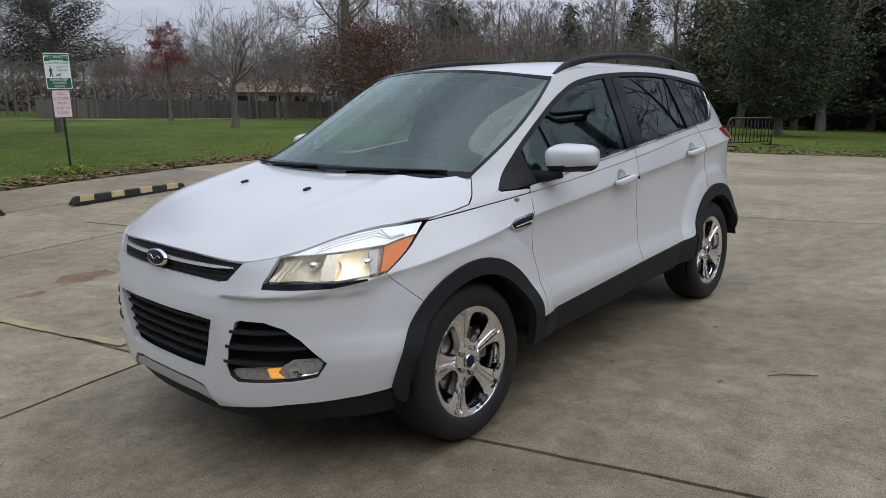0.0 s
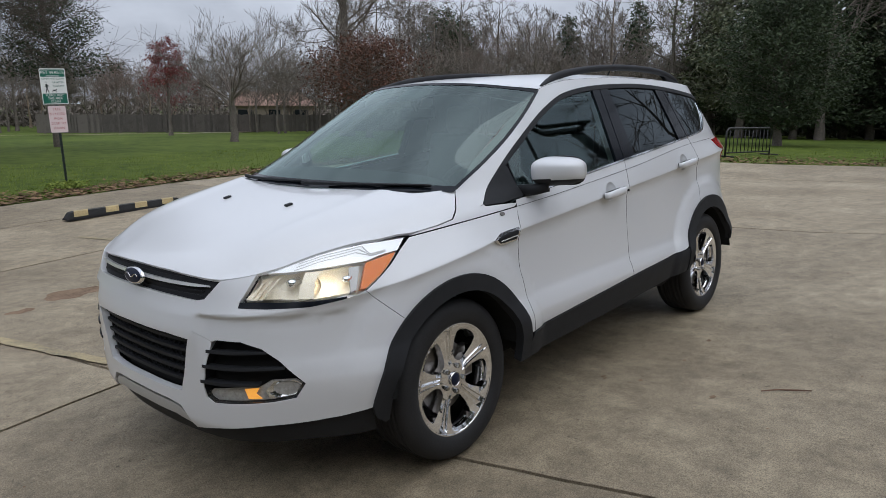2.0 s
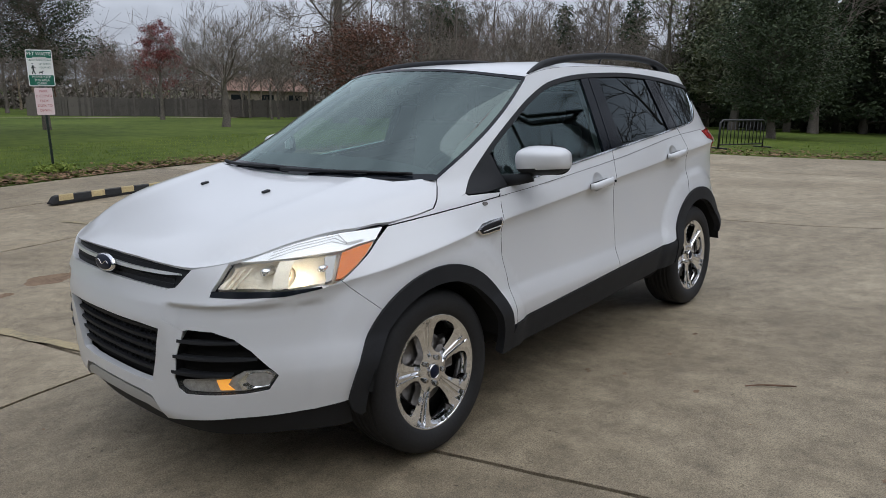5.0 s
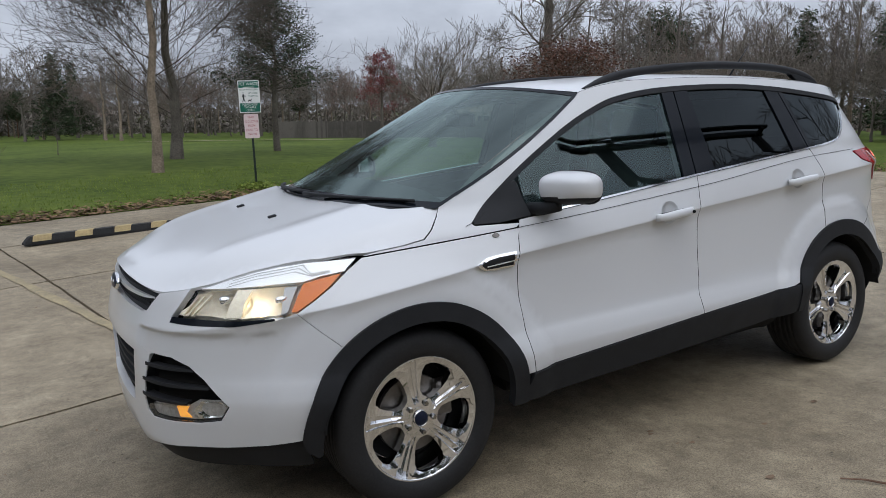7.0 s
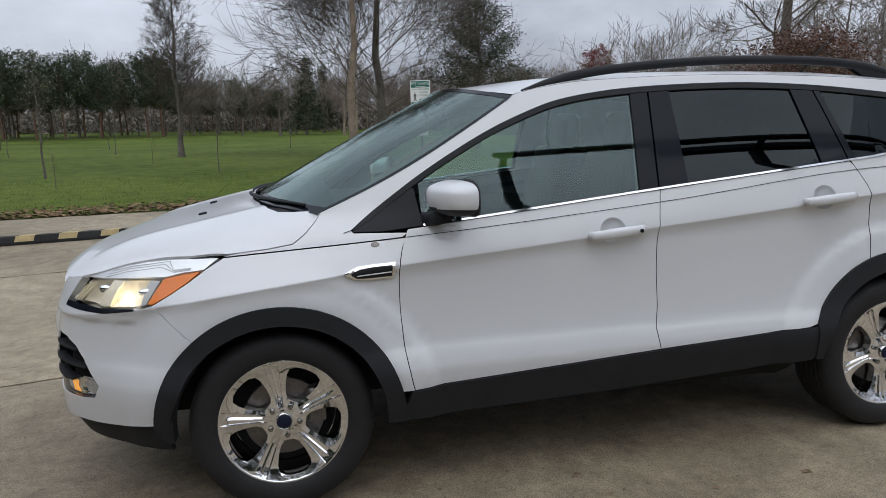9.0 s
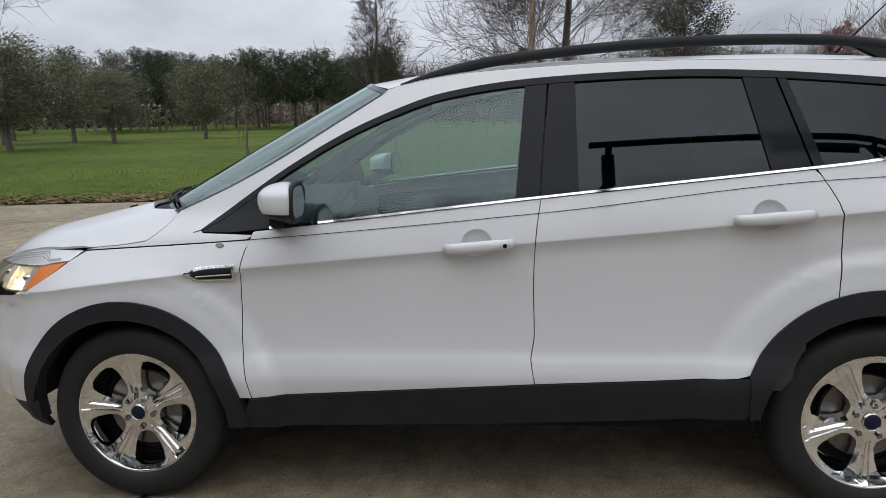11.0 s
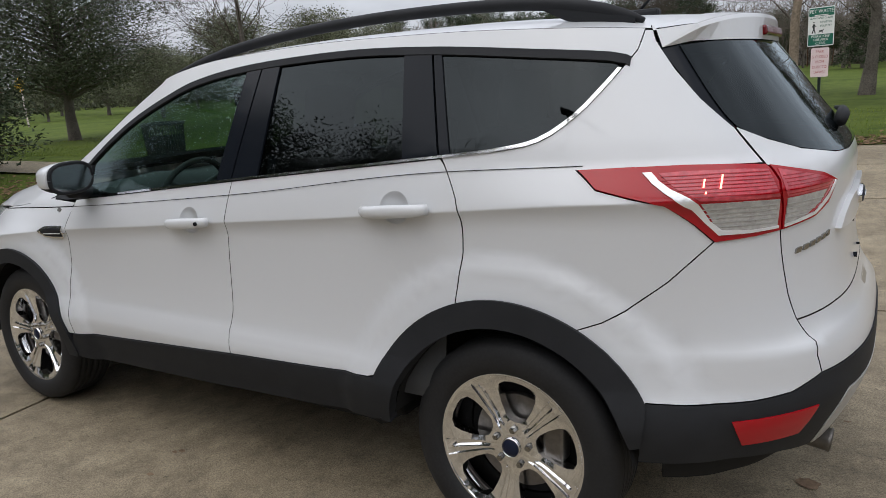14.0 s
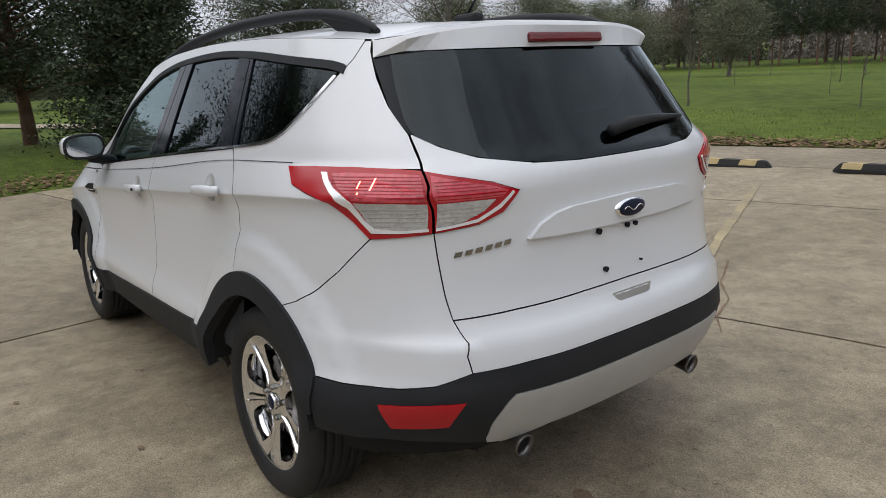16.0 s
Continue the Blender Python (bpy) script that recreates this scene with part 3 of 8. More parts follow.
# tall trees behind the viewer, seen in the car's glass
screen_tree = evergreen("tree", 62, 10, 8.0, MAT_BARK, MAT_NEEDLE, low=0.14, clumps=190, per=75, size=0.065, shape="round", trunk_r=0.22)
tagged(screen_tree, "tall dark evergreen with fine drooping foliage beside the lot", "tree", "evergreens beside the lot")
stand(screen_tree, 13.2, 6.9, 0.7, 0.95)
for x, y, k, a in ((15.5, 10.5, 1.1, 2.2), (11.5, 12.5, 1.15, 5.1), (9.5, 19.0, 1.3, 0.3), (3.5, 21.0, 1.25, 1.2), (-3.0, 20.0, 0.95, 2.0), (-9.0, 21.5, 1.1, 3.1), (16.5, 18.5, 1.2, 4.0)):
    put_copy(screen_tree, x, y, a, k)
for kind, x, y, k, a in ((0, -17.5, 6.6, 1.0, 0.4), (1, -16.0, 9.5, 1.25, 1.9), (2, -19.5, 4.0, 1.0, 3.3), (0, 6.5, 17.5, 1.0, 5.2), (1, -0.5, 18.0, 1.1, 0.9), (0, 10.5, 17.5, 1.4, 2.6), (0, 5.0, 17.0, 1.3, 3.7)):
    put_copy(kinds[kind], x, y, a, k)


# ---- the car: surfaces (x ahead, y to its left, z up, metres) ----
import functools

from mathutils import geometry

MAT_PAINT = material("white_car_paint", (0.645, 0.655, 0.67), 0.3, coat=0.65, spec=0.45)
MAT_CLAD = material("black_textured_plastic", (0.021, 0.022, 0.0245), 0.6, vary=0.15, scale=10, fine=400, bump=0.15, dist=0.001, spec=0.18)
MAT_GLOSS_BLACK = material("gloss_black_trim", (0.009, 0.011, 0.015), 0.08, spec=0.14)
# underbody black, also laid in seams, the belt groove and exhaust tips as shade
MAT_INNER = material("underbody_and_seam_shade", (0.02, 0.02, 0.02), 0.9, spec=0.1)
MAT_CHROME = material("chrome", (0.82, 0.82, 0.83), 0.06, metal=1.0)
MAT_TYRE = material("tyre_rubber", (0.016, 0.016, 0.017), 0.66, vary=0.25, scale=8, fine=120, bump=0.2, dist=0.001, spec=0.35)
MAT_SILVER = material("silver_plastic", (0.45, 0.45, 0.44), 0.4, metal=0.35, vary=0.06, scale=8, fine=200)
MAT_GLASS = glass("windscreen_glass", (0.42, 0.54, 0.50), 2.1, (0.84, 1.0, 0.97))
MAT_GLASS_FRONT = glass("front_window_glass", (0.60, 0.75, 0.71), 1.7, (0.80, 0.98, 1.0))
MAT_TINT = glass("privacy_glass", (0.03, 0.035, 0.042), 1.44, (0.86, 0.96, 1.0))
MAT_LENS = glass("clear_lens", (0.95, 0.96, 0.96), 1.45)
MAT_AMBER = material("amber_lens", (0.80, 0.20, 0.01), 0.3, spec=0.25)
MAT_REFLECTOR = material("lamp_reflector", (0.93, 0.82, 0.64), 0.3, metal=0.2, vary=0.12, scale=25, fine=70)
MAT_RED = material("red_lens", (0.37, 0.004, 0.010), 0.14, spec=0.4, coat=0.25)
MAT_RED_PALE = material("ribbed_red_lens", (0.52, 0.055, 0.075), 0.2, spec=0.5, coat=0.5, vary=0.3, scale=9, fine=60)
MAT_RED_DARK = material("dark_red_lens", (0.12, 0.004, 0.006), 0.12, spec=0.6)
MAT_CLEAR_GREY = material("clear_lamp_grey", (0.40, 0.385, 0.365), 0.18, spec=0.6, coat=0.4, vary=0.25, scale=30, fine=90)
MAT_SEAT = material("grey_seat_cloth", (0.055, 0.058, 0.06), 0.9, vary=0.15, scale=6, fine=200, bump=0.2, dist=0.001)
MAT_DASH = material("dash_plastic", (0.045, 0.047, 0.05), 0.65, vary=0.1, scale=8, fine=300)
MAT_LINING = material("pale_grey_lining", (0.20, 0.20, 0.19), 0.85, vary=0.06, scale=8, fine=150)
MAT_BADGE = material("dark_blue_badge", (0.012, 0.016, 0.035), 0.35, spec=0.15)
MAT_NUT = material("dark_chrome_nut", (0.30, 0.29, 0.27), 0.18, metal=1.0)
MAT_DARK_METAL = material("brake_metal", (0.16, 0.15, 0.14), 0.4, metal=0.9, vary=0.2, scale=10, fine=60)


def glow(name, color, strength):
    m = bpy.data.materials.new(name)
    m.use_nodes = True
    b = m.node_tree.nodes["Principled BSDF"]
    b.inputs["Base Color"].default_value = (*color, 1)
    b.inputs["Emission Color"].default_value = (*color, 1)
    b.inputs["Emission Strength"].default_value = strength
    return m


MAT_BULB = glow("lit_headlamp_bulb", (1.0, 0.80, 0.52), 40)
MAT_BULB_AMBER = glow("lit_amber_bulb", (1.0, 0.42, 0.06), 0.6)
MAT_BULB_RED = glow("lit_tail_bulb", (1.0, 0.30, 0.22), 2.5)

XF, XR, SPAN = 1.2, -1.2, 1.3


def curve(x, xs, ys):
    return float(np.interp(x, xs, ys))


def soft_curve(xs, ys):
    """A smooth line through points (monotone pieces)."""
    xs, ys = np.array(xs, float), np.array(ys, float)
    h = np.diff(xs)
    d = np.diff(ys) / h
    m = np.zeros(len(xs))
    m[0], m[-1] = d[0], d[-1]
    for i in range(1, len(xs) - 1):
        if d[i - 1] * d[i] > 0:
            a, b = 2 * h[i] + h[i - 1], h[i] + 2 * h[i - 1]
            m[i] = (a + b) / (a / d[i - 1] + b / d[i])

    X, Y, M = xs.tolist(), ys.tolist(), m.tolist()

    def f(x):
        if x <= X[0]:
            return Y[0] + M[0] * (x - X[0])
        if x >= X[-1]:
            return Y[-1] + M[-1] * (x - X[-1])
        i = 0
        while X[i + 1] < x:
            i += 1
        w = X[i + 1] - X[i]
        t = (x - X[i]) / w
        r = 1 - t
        return Y[i] * (1 + 2 * t) * r * r + w * M[i] * t * r * r + Y[i + 1] * t * t * (3 - 2 * t) - w * M[i + 1] * t * t * r
    return f


nose_x = soft_curve((0.18, 0.27, 0.36, 0.50, 0.68, 0.74, 0.80, 0.90, 0.95, 1.0, 1.06), (2.16, 2.235, 2.270, 2.270, 2.276, 2.264, 2.245, 2.222, 2.19, 2.11, 1.93))
tail_x = soft_curve((0.25, 0.36, 0.46, 0.58, 0.66, 0.705, 0.725, 0.76, 0.86, 0.98, 1.10, 1.17, 1.22, 1.30, 1.42, 1.54, 1.62), (-2.06, -2.17, -2.225, -2.262, -2.258, -2.248, -2.227, -2.209, -2.185, -2.175, -2.175, -2.165, -2.125, -2.062, -1.975, -1.885, -1.83))
belt_z = soft_curve((-2.0, -1.55, -1.1, -0.2, 0.7, 1.05, 1.3), (1.30, 1.265, 1.228, 1.15, 1.066, 1.035, 1.02))
line_z = soft_curve((-2.1, -1.55, -1.15, -0.25, 0.96, 1.52, 1.9, 2.2), (1.21, 1.203, 1.188, 1.102, 1.012, 0.98, 0.935, 0.89))
line_y = soft_curve((-2.2, -1.55, -1.15, -0.25, 0.5, 1.0, 1.52, 2.2), (0.815, 0.835, 0.848, 0.862, 0.862, 0.845, 0.825, 0.80))
crease_z = soft_curve((-2.2, -1.55, -1.2, -0.63, -0.17, 0.30, 0.86, 1.4, 1.9), (1.122, 1.103, 1.077, 1.031, 0.998, 0.962, 0.921, 0.872, 0.80))
crease_y = soft_curve((-2.2, -1.6, -1.2, -0.2, 0.9, 1.35, 2.2), (0.885, 0.888, 0.882, 0.886, 0.892, 0.905, 0.90))
low_y = soft_curve((0.15, 0.30, 0.40, 0.46, 0.515, 0.56, 0.62, 0.70, 0.86, 1.2), (0.80, 0.865, 0.890, 0.905, 0.912, 0.903, 0.884, 0.876, 0.870, 0.867))
roof_edge_z = soft_curve((-1.95, -1.75, -1.5, -1.0, -0.5, 0.0, 0.2, 0.34, 0.5), (1.525, 1.548, 1.572, 1.603, 1.615, 1.602, 1.58, 1.552, 1.50))
roof_mid_z = soft_curve((-1.95, -1.8, -1.5, -1.0, -0.4, 0.1, 0.35, 0.55), (1.575, 1.60, 1.625, 1.65, 1.655, 1.635, 1.612, 1.585))
hood_mid_z = soft_curve((1.1, 1.3, 1.4, 1.65, 1.9, 2.06, 2.16, 2.22), (1.20, 1.152, 1.130, 1.077, 1.022, 0.976, 0.940, 0.90))


def flank(x, z):
    """Half the width, without the rounding of the corners."""
    zc, zl, yc, yl = crease_z(x), line_z(x), crease_y(x), line_y(x)
    if z <= zc:
        y = low_y(z) + (yc - 0.886) * min(1, max(0, (z - 0.5) / 0.4))
        t = max(0.0, 1 - (zc - z) / 0.07)
        y = y + (yc - y) * t ** 2.2
    elif z <= zl:
        s = (z - zc) / (zl - zc)
        y = yc + (yl - yc) * s ** 1.12
    else:
        zb = belt_z(x)
        k = z - zl
        y = yl - 0.30 * min(k, 0.06) - 0.40 * max(0, k - 0.06) - 0.06 * max(0, k - 0.06) ** 2
        y -= 0.045 * smoothstep((x - 0.45) / 0.7) * smoothstep(k / 0.12)
    for cx in (1.345, -1.345):
        r = math.hypot(x - cx, z - 0.345)
        if z < zl:
            y += (0.020 * smoothstep((0.625 - r) / 0.075) + 0.010 * smoothstep((0.56 - r) / 0.09)) * smoothstep((zl - z) / 0.2)
    return y


def quarter_round(n, count=3000):
    """A quarter of a rounded square, stepped evenly along its length: from (0, 1) to (1, 0)."""
    th = np.linspace(math.pi / 2, 0, 20001)
    px, py = np.abs(np.cos(th)) ** (2 / n), np.abs(np.sin(th)) ** (2 / n)
    px[0], py[-1] = 0, 0
    s = np.concatenate(([0], np.cumsum(np.hypot(np.diff(px), np.diff(py)))))
    s /= s[-1]
    w = np.linspace(0, 1, count + 1)
    return np.interp(w, s, px).tolist(), np.interp(w, s, py).tolist(), count


NOSE_ROUND, TAIL_ROUND = quarter_round(2.75), quarter_round(3.2)


def round_at(table, w):
    px, py, n = table
    t = min(1.0, max(0.0, w)) * n
    i = min(n - 1, int(t))
    f = t - i
    return px[i] + (px[i + 1] - px[i]) * f, py[i] + (py[i + 1] - py[i]) * f


def shell(u, z):
    """The body's outer face: u runs along the left side and round the nose (u = 2.5) and the tail (u = -2.5)."""
    side = 1.0
    if u > 2.5:
        u, side = 5.0 - u, -1.0
    elif u < -2.5:
        u, side = -5.0 - u, -1.0
    if u > XF:
        c, s = round_at(NOSE_ROUND, (u - XF) / SPAN)
        x = XF + (nose_x(z) - XF) * c
        y = flank(x, z) * s
        x += 0.014 * math.exp(-((y - 0.5) / 0.14) ** 2)
        x -= 0.016 * smoothstep((0.766 - z) / 0.016) * smoothstep((z - 0.56) / 0.16) * smoothstep((y - 0.38) / 0.06) * smoothstep((x - 1.72) / 0.2)
    elif u < XR:
        c, s = round_at(TAIL_ROUND, (XR - u) / SPAN)
        x = XR + (tail_x(z) - XR) * c
        y = flank(x, z) * s
    else:
        x, y = u, flank(u, z)
    return Vector((x, y * side, z))


def u_of(x, y, z):
    """The u at which the shell passes (x, y) at the height z; either of x, y may be None."""
    if x is not None and XR <= x <= XF:
        return x
    front = (x > 0) if x is not None else None
    if front:
        lo, hi = XF, 2.5
        for _ in range(40):
            m = (lo + hi) / 2
            lo, hi = (m, hi) if shell(m, z).x < x else (lo, m)
    else:
        lo, hi = -2.5, XR
        for _ in range(40):
            m = (lo + hi) / 2
            lo, hi = (m, hi) if shell(m, z).x < x else (lo, m)
    return (lo + hi) / 2


def u_front(y, z):
    lo, hi = XF, 2.5
    for _ in range(40):
        m = (lo + hi) / 2
        lo, hi = (m, hi) if shell(m, z).y > abs(y) else (lo, m)
    u = (lo + hi) / 2
    return u if y >= 0 else 5 - u


def u_rear(y, z):
    lo, hi = -2.5, XR
    for _ in range(40):
        m = (lo + hi) / 2
        lo, hi = (lo, m) if shell(m, z).y > abs(y) else (m, hi)
    u = (lo + hi) / 2
    return u if y >= 0 else -5 - u


def roof(x, y):
    ze = roof_edge_z(x)
    ye = flank(x, ze)
    k = 1 if abs(x) < 1.2 else max(0.3, shell(u_of(x, None, ze), ze).y / ye) if x > tail_x(ze) + 0.02 else 0.6
    return Vector((x, y, roof_mid_z(x) - (roof_mid_z(x) - ze) * min(1.3, abs(y) / (ye * k)) ** 3))


def hood_base(x, y):
    a = min(1.2, abs(y) / line_y(x))
    ridge = 0.55 * math.exp(-((abs(y) - 0.53 + 0.1 * (x - 1.5)) / 0.06) ** 2)
    return hood_mid_z(x) - (hood_mid_z(x) - line_z(x) - 0.002) * (0.12 * a * a + 0.88 * a ** 8) + 0.014 * ridge * smoothstep((x - 1.2) / 0.2)


hood_edge_line = soft_curve((-0.1, 0, 0.2, 0.32, 0.46, 0.54, 0.62, 0.69, 0.755, 0.80, 0.84), (0.905, 0.905, 0.902, 0.894, 0.886, 0.897, 0.922, 0.963, 0.986, 0.987, 0.987))


def hood_edge_z(y):
    return hood_edge_line(abs(y))


HOOD_Y = [0.02 + 0.03 * i for i in range(27)]
HOOD_X = [shell(u_front(y, hood_edge_z(y)), hood_edge_z(y)).x - 0.002 for y in HOOD_Y]


HOOD_SEAM = [(1.157, 1.118), (1.180, 1.087), (1.222, 1.047), (1.268, 1.016), (1.36, 1.003), (1.456, 0.995), (1.53, 0.988)]
SEAM_X = [p[0] for p in HOOD_SEAM]
SEAM_Z = [p[1] for p in HOOD_SEAM]
SEAM_Y = [shell(u_of(x, None, z), z).y - 0.003 for x, z in HOOD_SEAM]


def hood_raw(x, y):
    xe = curve(abs(y), HOOD_Y, HOOD_X)
    drop = hood_base(xe, y) - hood_edge_z(y)
    return hood_base(x, y) - drop * math.exp(-(max(0.0, xe - x) / 0.13) ** 1.5)


def hood(x, y):
    """The bonnet, rolled down to its front edge and led into the wings at its sides."""
    z = hood_raw(x, y)
    if x < 1.60:
        ys = curve(x, SEAM_X, SEAM_Y)
        k = smoothstep((abs(y) - ys + 0.10) / 0.10) * smoothstep((1.60 - x) / 0.1)
        z += (curve(x, SEAM_X, SEAM_Z) - hood_raw(x, ys)) * k
    return Vector((x, y, z))


SCREEN_EDGE = [(1.17, 1.114), (0.95, 1.207), (0.76, 1.302), (0.57, 1.410), (0.345, 1.543)]
screen_side_z = soft_curve([-p[0] for p in SCREEN_EDGE], [p[1] for p in SCREEN_EDGE])


def screen(v, s):
    """The windscreen: v across (-1 to 1), s from its foot to the roof."""
    xe = 1.17 - 0.825 * s
    ze = screen_side_z(-xe)
    ye = flank(xe, ze)
    xc = 1.44 - 0.93 * s
    zc = 1.125 + 0.475 * s + 0.025 * s * (1 - s)
    k = abs(v) ** 2.3
    return Vector((xc + (xe - xc) * k, v * ye, zc + (ze - zc) * k))


def normal_of(surf, a, b):
    e = 0.004
    n = (surf(a + e, b) - surf(a - e, b)).cross(surf(a, b + e) - surf(a, b - e))
    if n.length < 1e-9:
        return Vector((0, 0, 1))
    p = surf(a, b)
    c = Vector((0.75 * min(1.5, max(-1.5, p.x)), 0, 0.75))
    n.normalize()
    return n if n.dot(p - c) > 0 else -n


def resample(poly, step):
    out = []
    for i, p in enumerate(poly):
        q = poly[(i + 1) % len(poly)]
        n = max(1, int(math.ceil(math.hypot(q[0] - p[0], q[1] - p[1]) / step)))
        out += [(p[0] + (q[0] - p[0]) * k / n, p[1] + (q[1] - p[1]) * k / n) for k in range(n)]
    return out


def inset(poly, d):
    """Move the outline inwards by d."""
    n = len(poly)
    area = sum(poly[i][0] * poly[(i + 1) % n][1] - poly[(i + 1) % n][0] * poly[i][1] for i in range(n))
    s = 1 if area > 0 else -1
    out = []
    for i in range(n):
        a, b, c = Vector(poly[i - 1]), Vector(poly[i]), Vector(poly[(i + 1) % n])
        e, f = (b - a), (c - b)
        if e.length < 1e-7 or f.length < 1e-7:
            out.append((b.x, b.y))
            continue
        e.normalize(), f.normalize()
        ne, nf = Vector((-e.y, e.x)) * s, Vector((-f.y, f.x)) * s
        m = ne + nf
        m = m / max(0.35, m.length_squared / 2) if m.length > 1e-6 else ne
        out.append((b.x + m.x * d, b.y + m.y * d))
    return out


def rounded(poly, r, k=4):
    """Round the corners of an outline."""
    out, n = [], len(poly)
    for i in range(n):
        a, b, c = Vector(poly[i - 1]), Vector(poly[i]), Vector(poly[(i + 1) % n])
        la, lc = (a - b).length, (c - b).length
        d = min(r, la * 0.45, lc * 0.45)
        p, q = b + (a - b) / la * d, b + (c - b) / lc * d
        for j in range(k + 1):
            t = j / k
            w = p * (1 - t) ** 2 + b * 2 * t * (1 - t) + q * t * t
            out.append((w.x, w.y))
    return out


def spline(points, step=0.03, closed=False):
    """A Catmull-Rom line through points."""
    p = [Vector(q) for q in points]
    n = len(p)
    out = []
    for i in range(n if closed else n - 1):
        if closed:
            a, b, c, d = p[i - 1], p[i], p[(i + 1) % n], p[(i + 2) % n]
        else:
            a, b, c, d = p[max(0, i - 1)], p[i], p[i + 1], p[min(n - 1, i + 2)]
        k = max(2, int((c - b).length / step))
        for j in range(k):
            t = j / k
            q = 0.5 * (2 * b + (c - a) * t + (2 * a - 5 * b + 4 * c - d) * t * t + (3 * b - a - 3 * c + d) * t ** 3)
            out.append((q.x, q.y))
    if not closed:
        out.append((p[-1].x, p[-1].y))
    return out


MADE = {}


def panel_object(name, pts, nor, faces, count, dark, mat, parent, label, mirror):
    if mirror:
        pts = [Vector((p.x, -p.y, p.z)) for p in pts]
        nor = [Vector((p.x, -p.y, p.z)) for p in nor]
        faces = [f[::-1] for f in faces]
    me = bpy.data.meshes.new(name)
    me.from_pydata([tuple(p) for p in pts], [], faces)
    me.materials.append(mat)
    # second slot: turned-in edges coloured dark to give the seams their shade
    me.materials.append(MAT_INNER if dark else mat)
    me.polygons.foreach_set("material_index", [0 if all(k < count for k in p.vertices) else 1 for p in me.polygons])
    me.polygons.foreach_set("use_smooth", [all(k < count for k in p.vertices) for p in me.polygons])
    me.normals_split_custom_set([tuple(nor[me.loops[k].vertex_index]) if p.use_smooth else tuple(p.normal) for p in me.polygons for k in p.loop_indices])
    ob = new(name, me)
    ob.parent = parent
    if label:
        ob["label"] = label
    return ob


def panel(name, poly, surf, mat, parent, label="", gap=0.0016, step=0.045, out=0.0, depth=0.018, mirror=False, edge=0.02, flip=False, dark=None):
    """A panel cut to an outline on one of the body's surfaces, with edges turned inwards."""
    key = (name, tuple(map(tuple, poly)), gap, step, out, depth)
    if mirror and key in MADE:
        return panel_object(name, *MADE[key], mat, parent, label, True)
    if gap:
        poly = inset(poly, gap)
    rim = resample(poly, edge)
    n = len(rim)
    us, vs = [p[0] for p in rim], [p[1] for p in rim]
    inner = []
    nu, nv = int((max(us) - min(us)) / step) + 1, int((max(vs) - min(vs)) / step) + 1
    for i in range(1, nu + 1):
        for j in range(1, nv + 1):
            inner.append((min(us) + (i - 0.5) * (max(us) - min(us)) / nu + 0.0007 * (j % 3), min(vs) + (j - 0.5) * (max(vs) - min(vs)) / nv + 0.0005 * (i % 3)))
    if surf is shell and step <= 0.05:
        m = int((max(us) - min(us)) / 0.022)
        for i in range(1, m):
            u = min(us) + (max(us) - min(us)) * i / m
            zc = 1.0
            for _ in range(4):
                zc = crease_z(shell(u, zc).x)
            inner = [q for q in inner if not (abs(q[0] - u) < 0.016 and -0.055 < q[1] - zc < 0.02)]
            for z in (zc - 0.045, zc - 0.025, zc - 0.011, zc - 0.004, zc + 0.004, zc + 0.015, 0.515, 0.56, 0.62):
                if min(vs) + 0.004 < z < max(vs) - 0.004:
                    inner.append((u, z))
    co = [Vector(p) for p in rim] + [Vector(p) for p in inner]
    r = geometry.delaunay_2d_cdt(co, [], [list(range(n))], 1, 1e-6)
    v2, f2, orig = r[0], r[2], r[3]
    where = {}
    for k, o in enumerate(orig):
        for q in o:
            where[q] = k
    sgn = -1 if flip else 1
    pts, nor = [], []
    for p in v2:
        q, m = surf(p[0], p[1]), normal_of(surf, p[0], p[1]) * sgn
        pts.append(q + m * out)
        nor.append(m)
    faces = []
    for f in f2:
        a, b, c = (pts[k] for k in f[:3])
        faces.append(tuple(f) if (b - a).cross(c - a).dot(nor[f[0]]) > 0 else tuple(reversed(f)))
    count = len(pts)
    ring = [where[k] for k in range(n) if k in where]
    if depth:
        base = len(pts)
        for k in ring:
            pts.append(pts[k].copy())
            nor.append(nor[k])
        low = len(pts)
        for k in ring:
            pts.append(pts[k] - nor[k] * depth)
            nor.append(nor[k])
        m = len(ring)
        mid = sum((pts[k] for k in ring), Vector()) / m
        for k in range(m):
            j = (k + 1) % m
            f = (base + k, base + j, low + j, low + k)
            fn = (pts[f[1]] - pts[f[0]]).cross(pts[f[3]] - pts[f[0]])
            faces.append(f if fn.dot(pts[f[0]] - mid) > 0 else f[::-1])
    # flush painted panels get these shade-coloured edges unless told otherwise
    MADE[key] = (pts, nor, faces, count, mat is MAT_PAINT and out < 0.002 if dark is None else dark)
    return panel_object(name, *MADE[key], mat, parent, label, mirror)


def both(name, poly, surf, mat, parent, label="", **kw):
    """The panel and its mirror image on the other side."""
    a = panel(name, poly, surf, mat, parent, label, **kw)
    b = panel(name, poly, surf, mat, parent, label, mirror=True, **kw)
    return a, b


def arc(cx, cz, r, a0, a1, n=24):
    """Points of an arc in degrees, 0 towards the nose, 90 upwards."""
    return [(cx + r * math.cos(radians(a0 + (a1 - a0) * i / n)), cz + r * math.sin(radians(a0 + (a1 - a0) * i / n))) for i in range(n + 1)]


def side_poly(pts):
    """Outline points (x, z) of the side, carried round the corners."""
    return [(u_of(p[0], None, p[1]), p[1]) for p in pts]


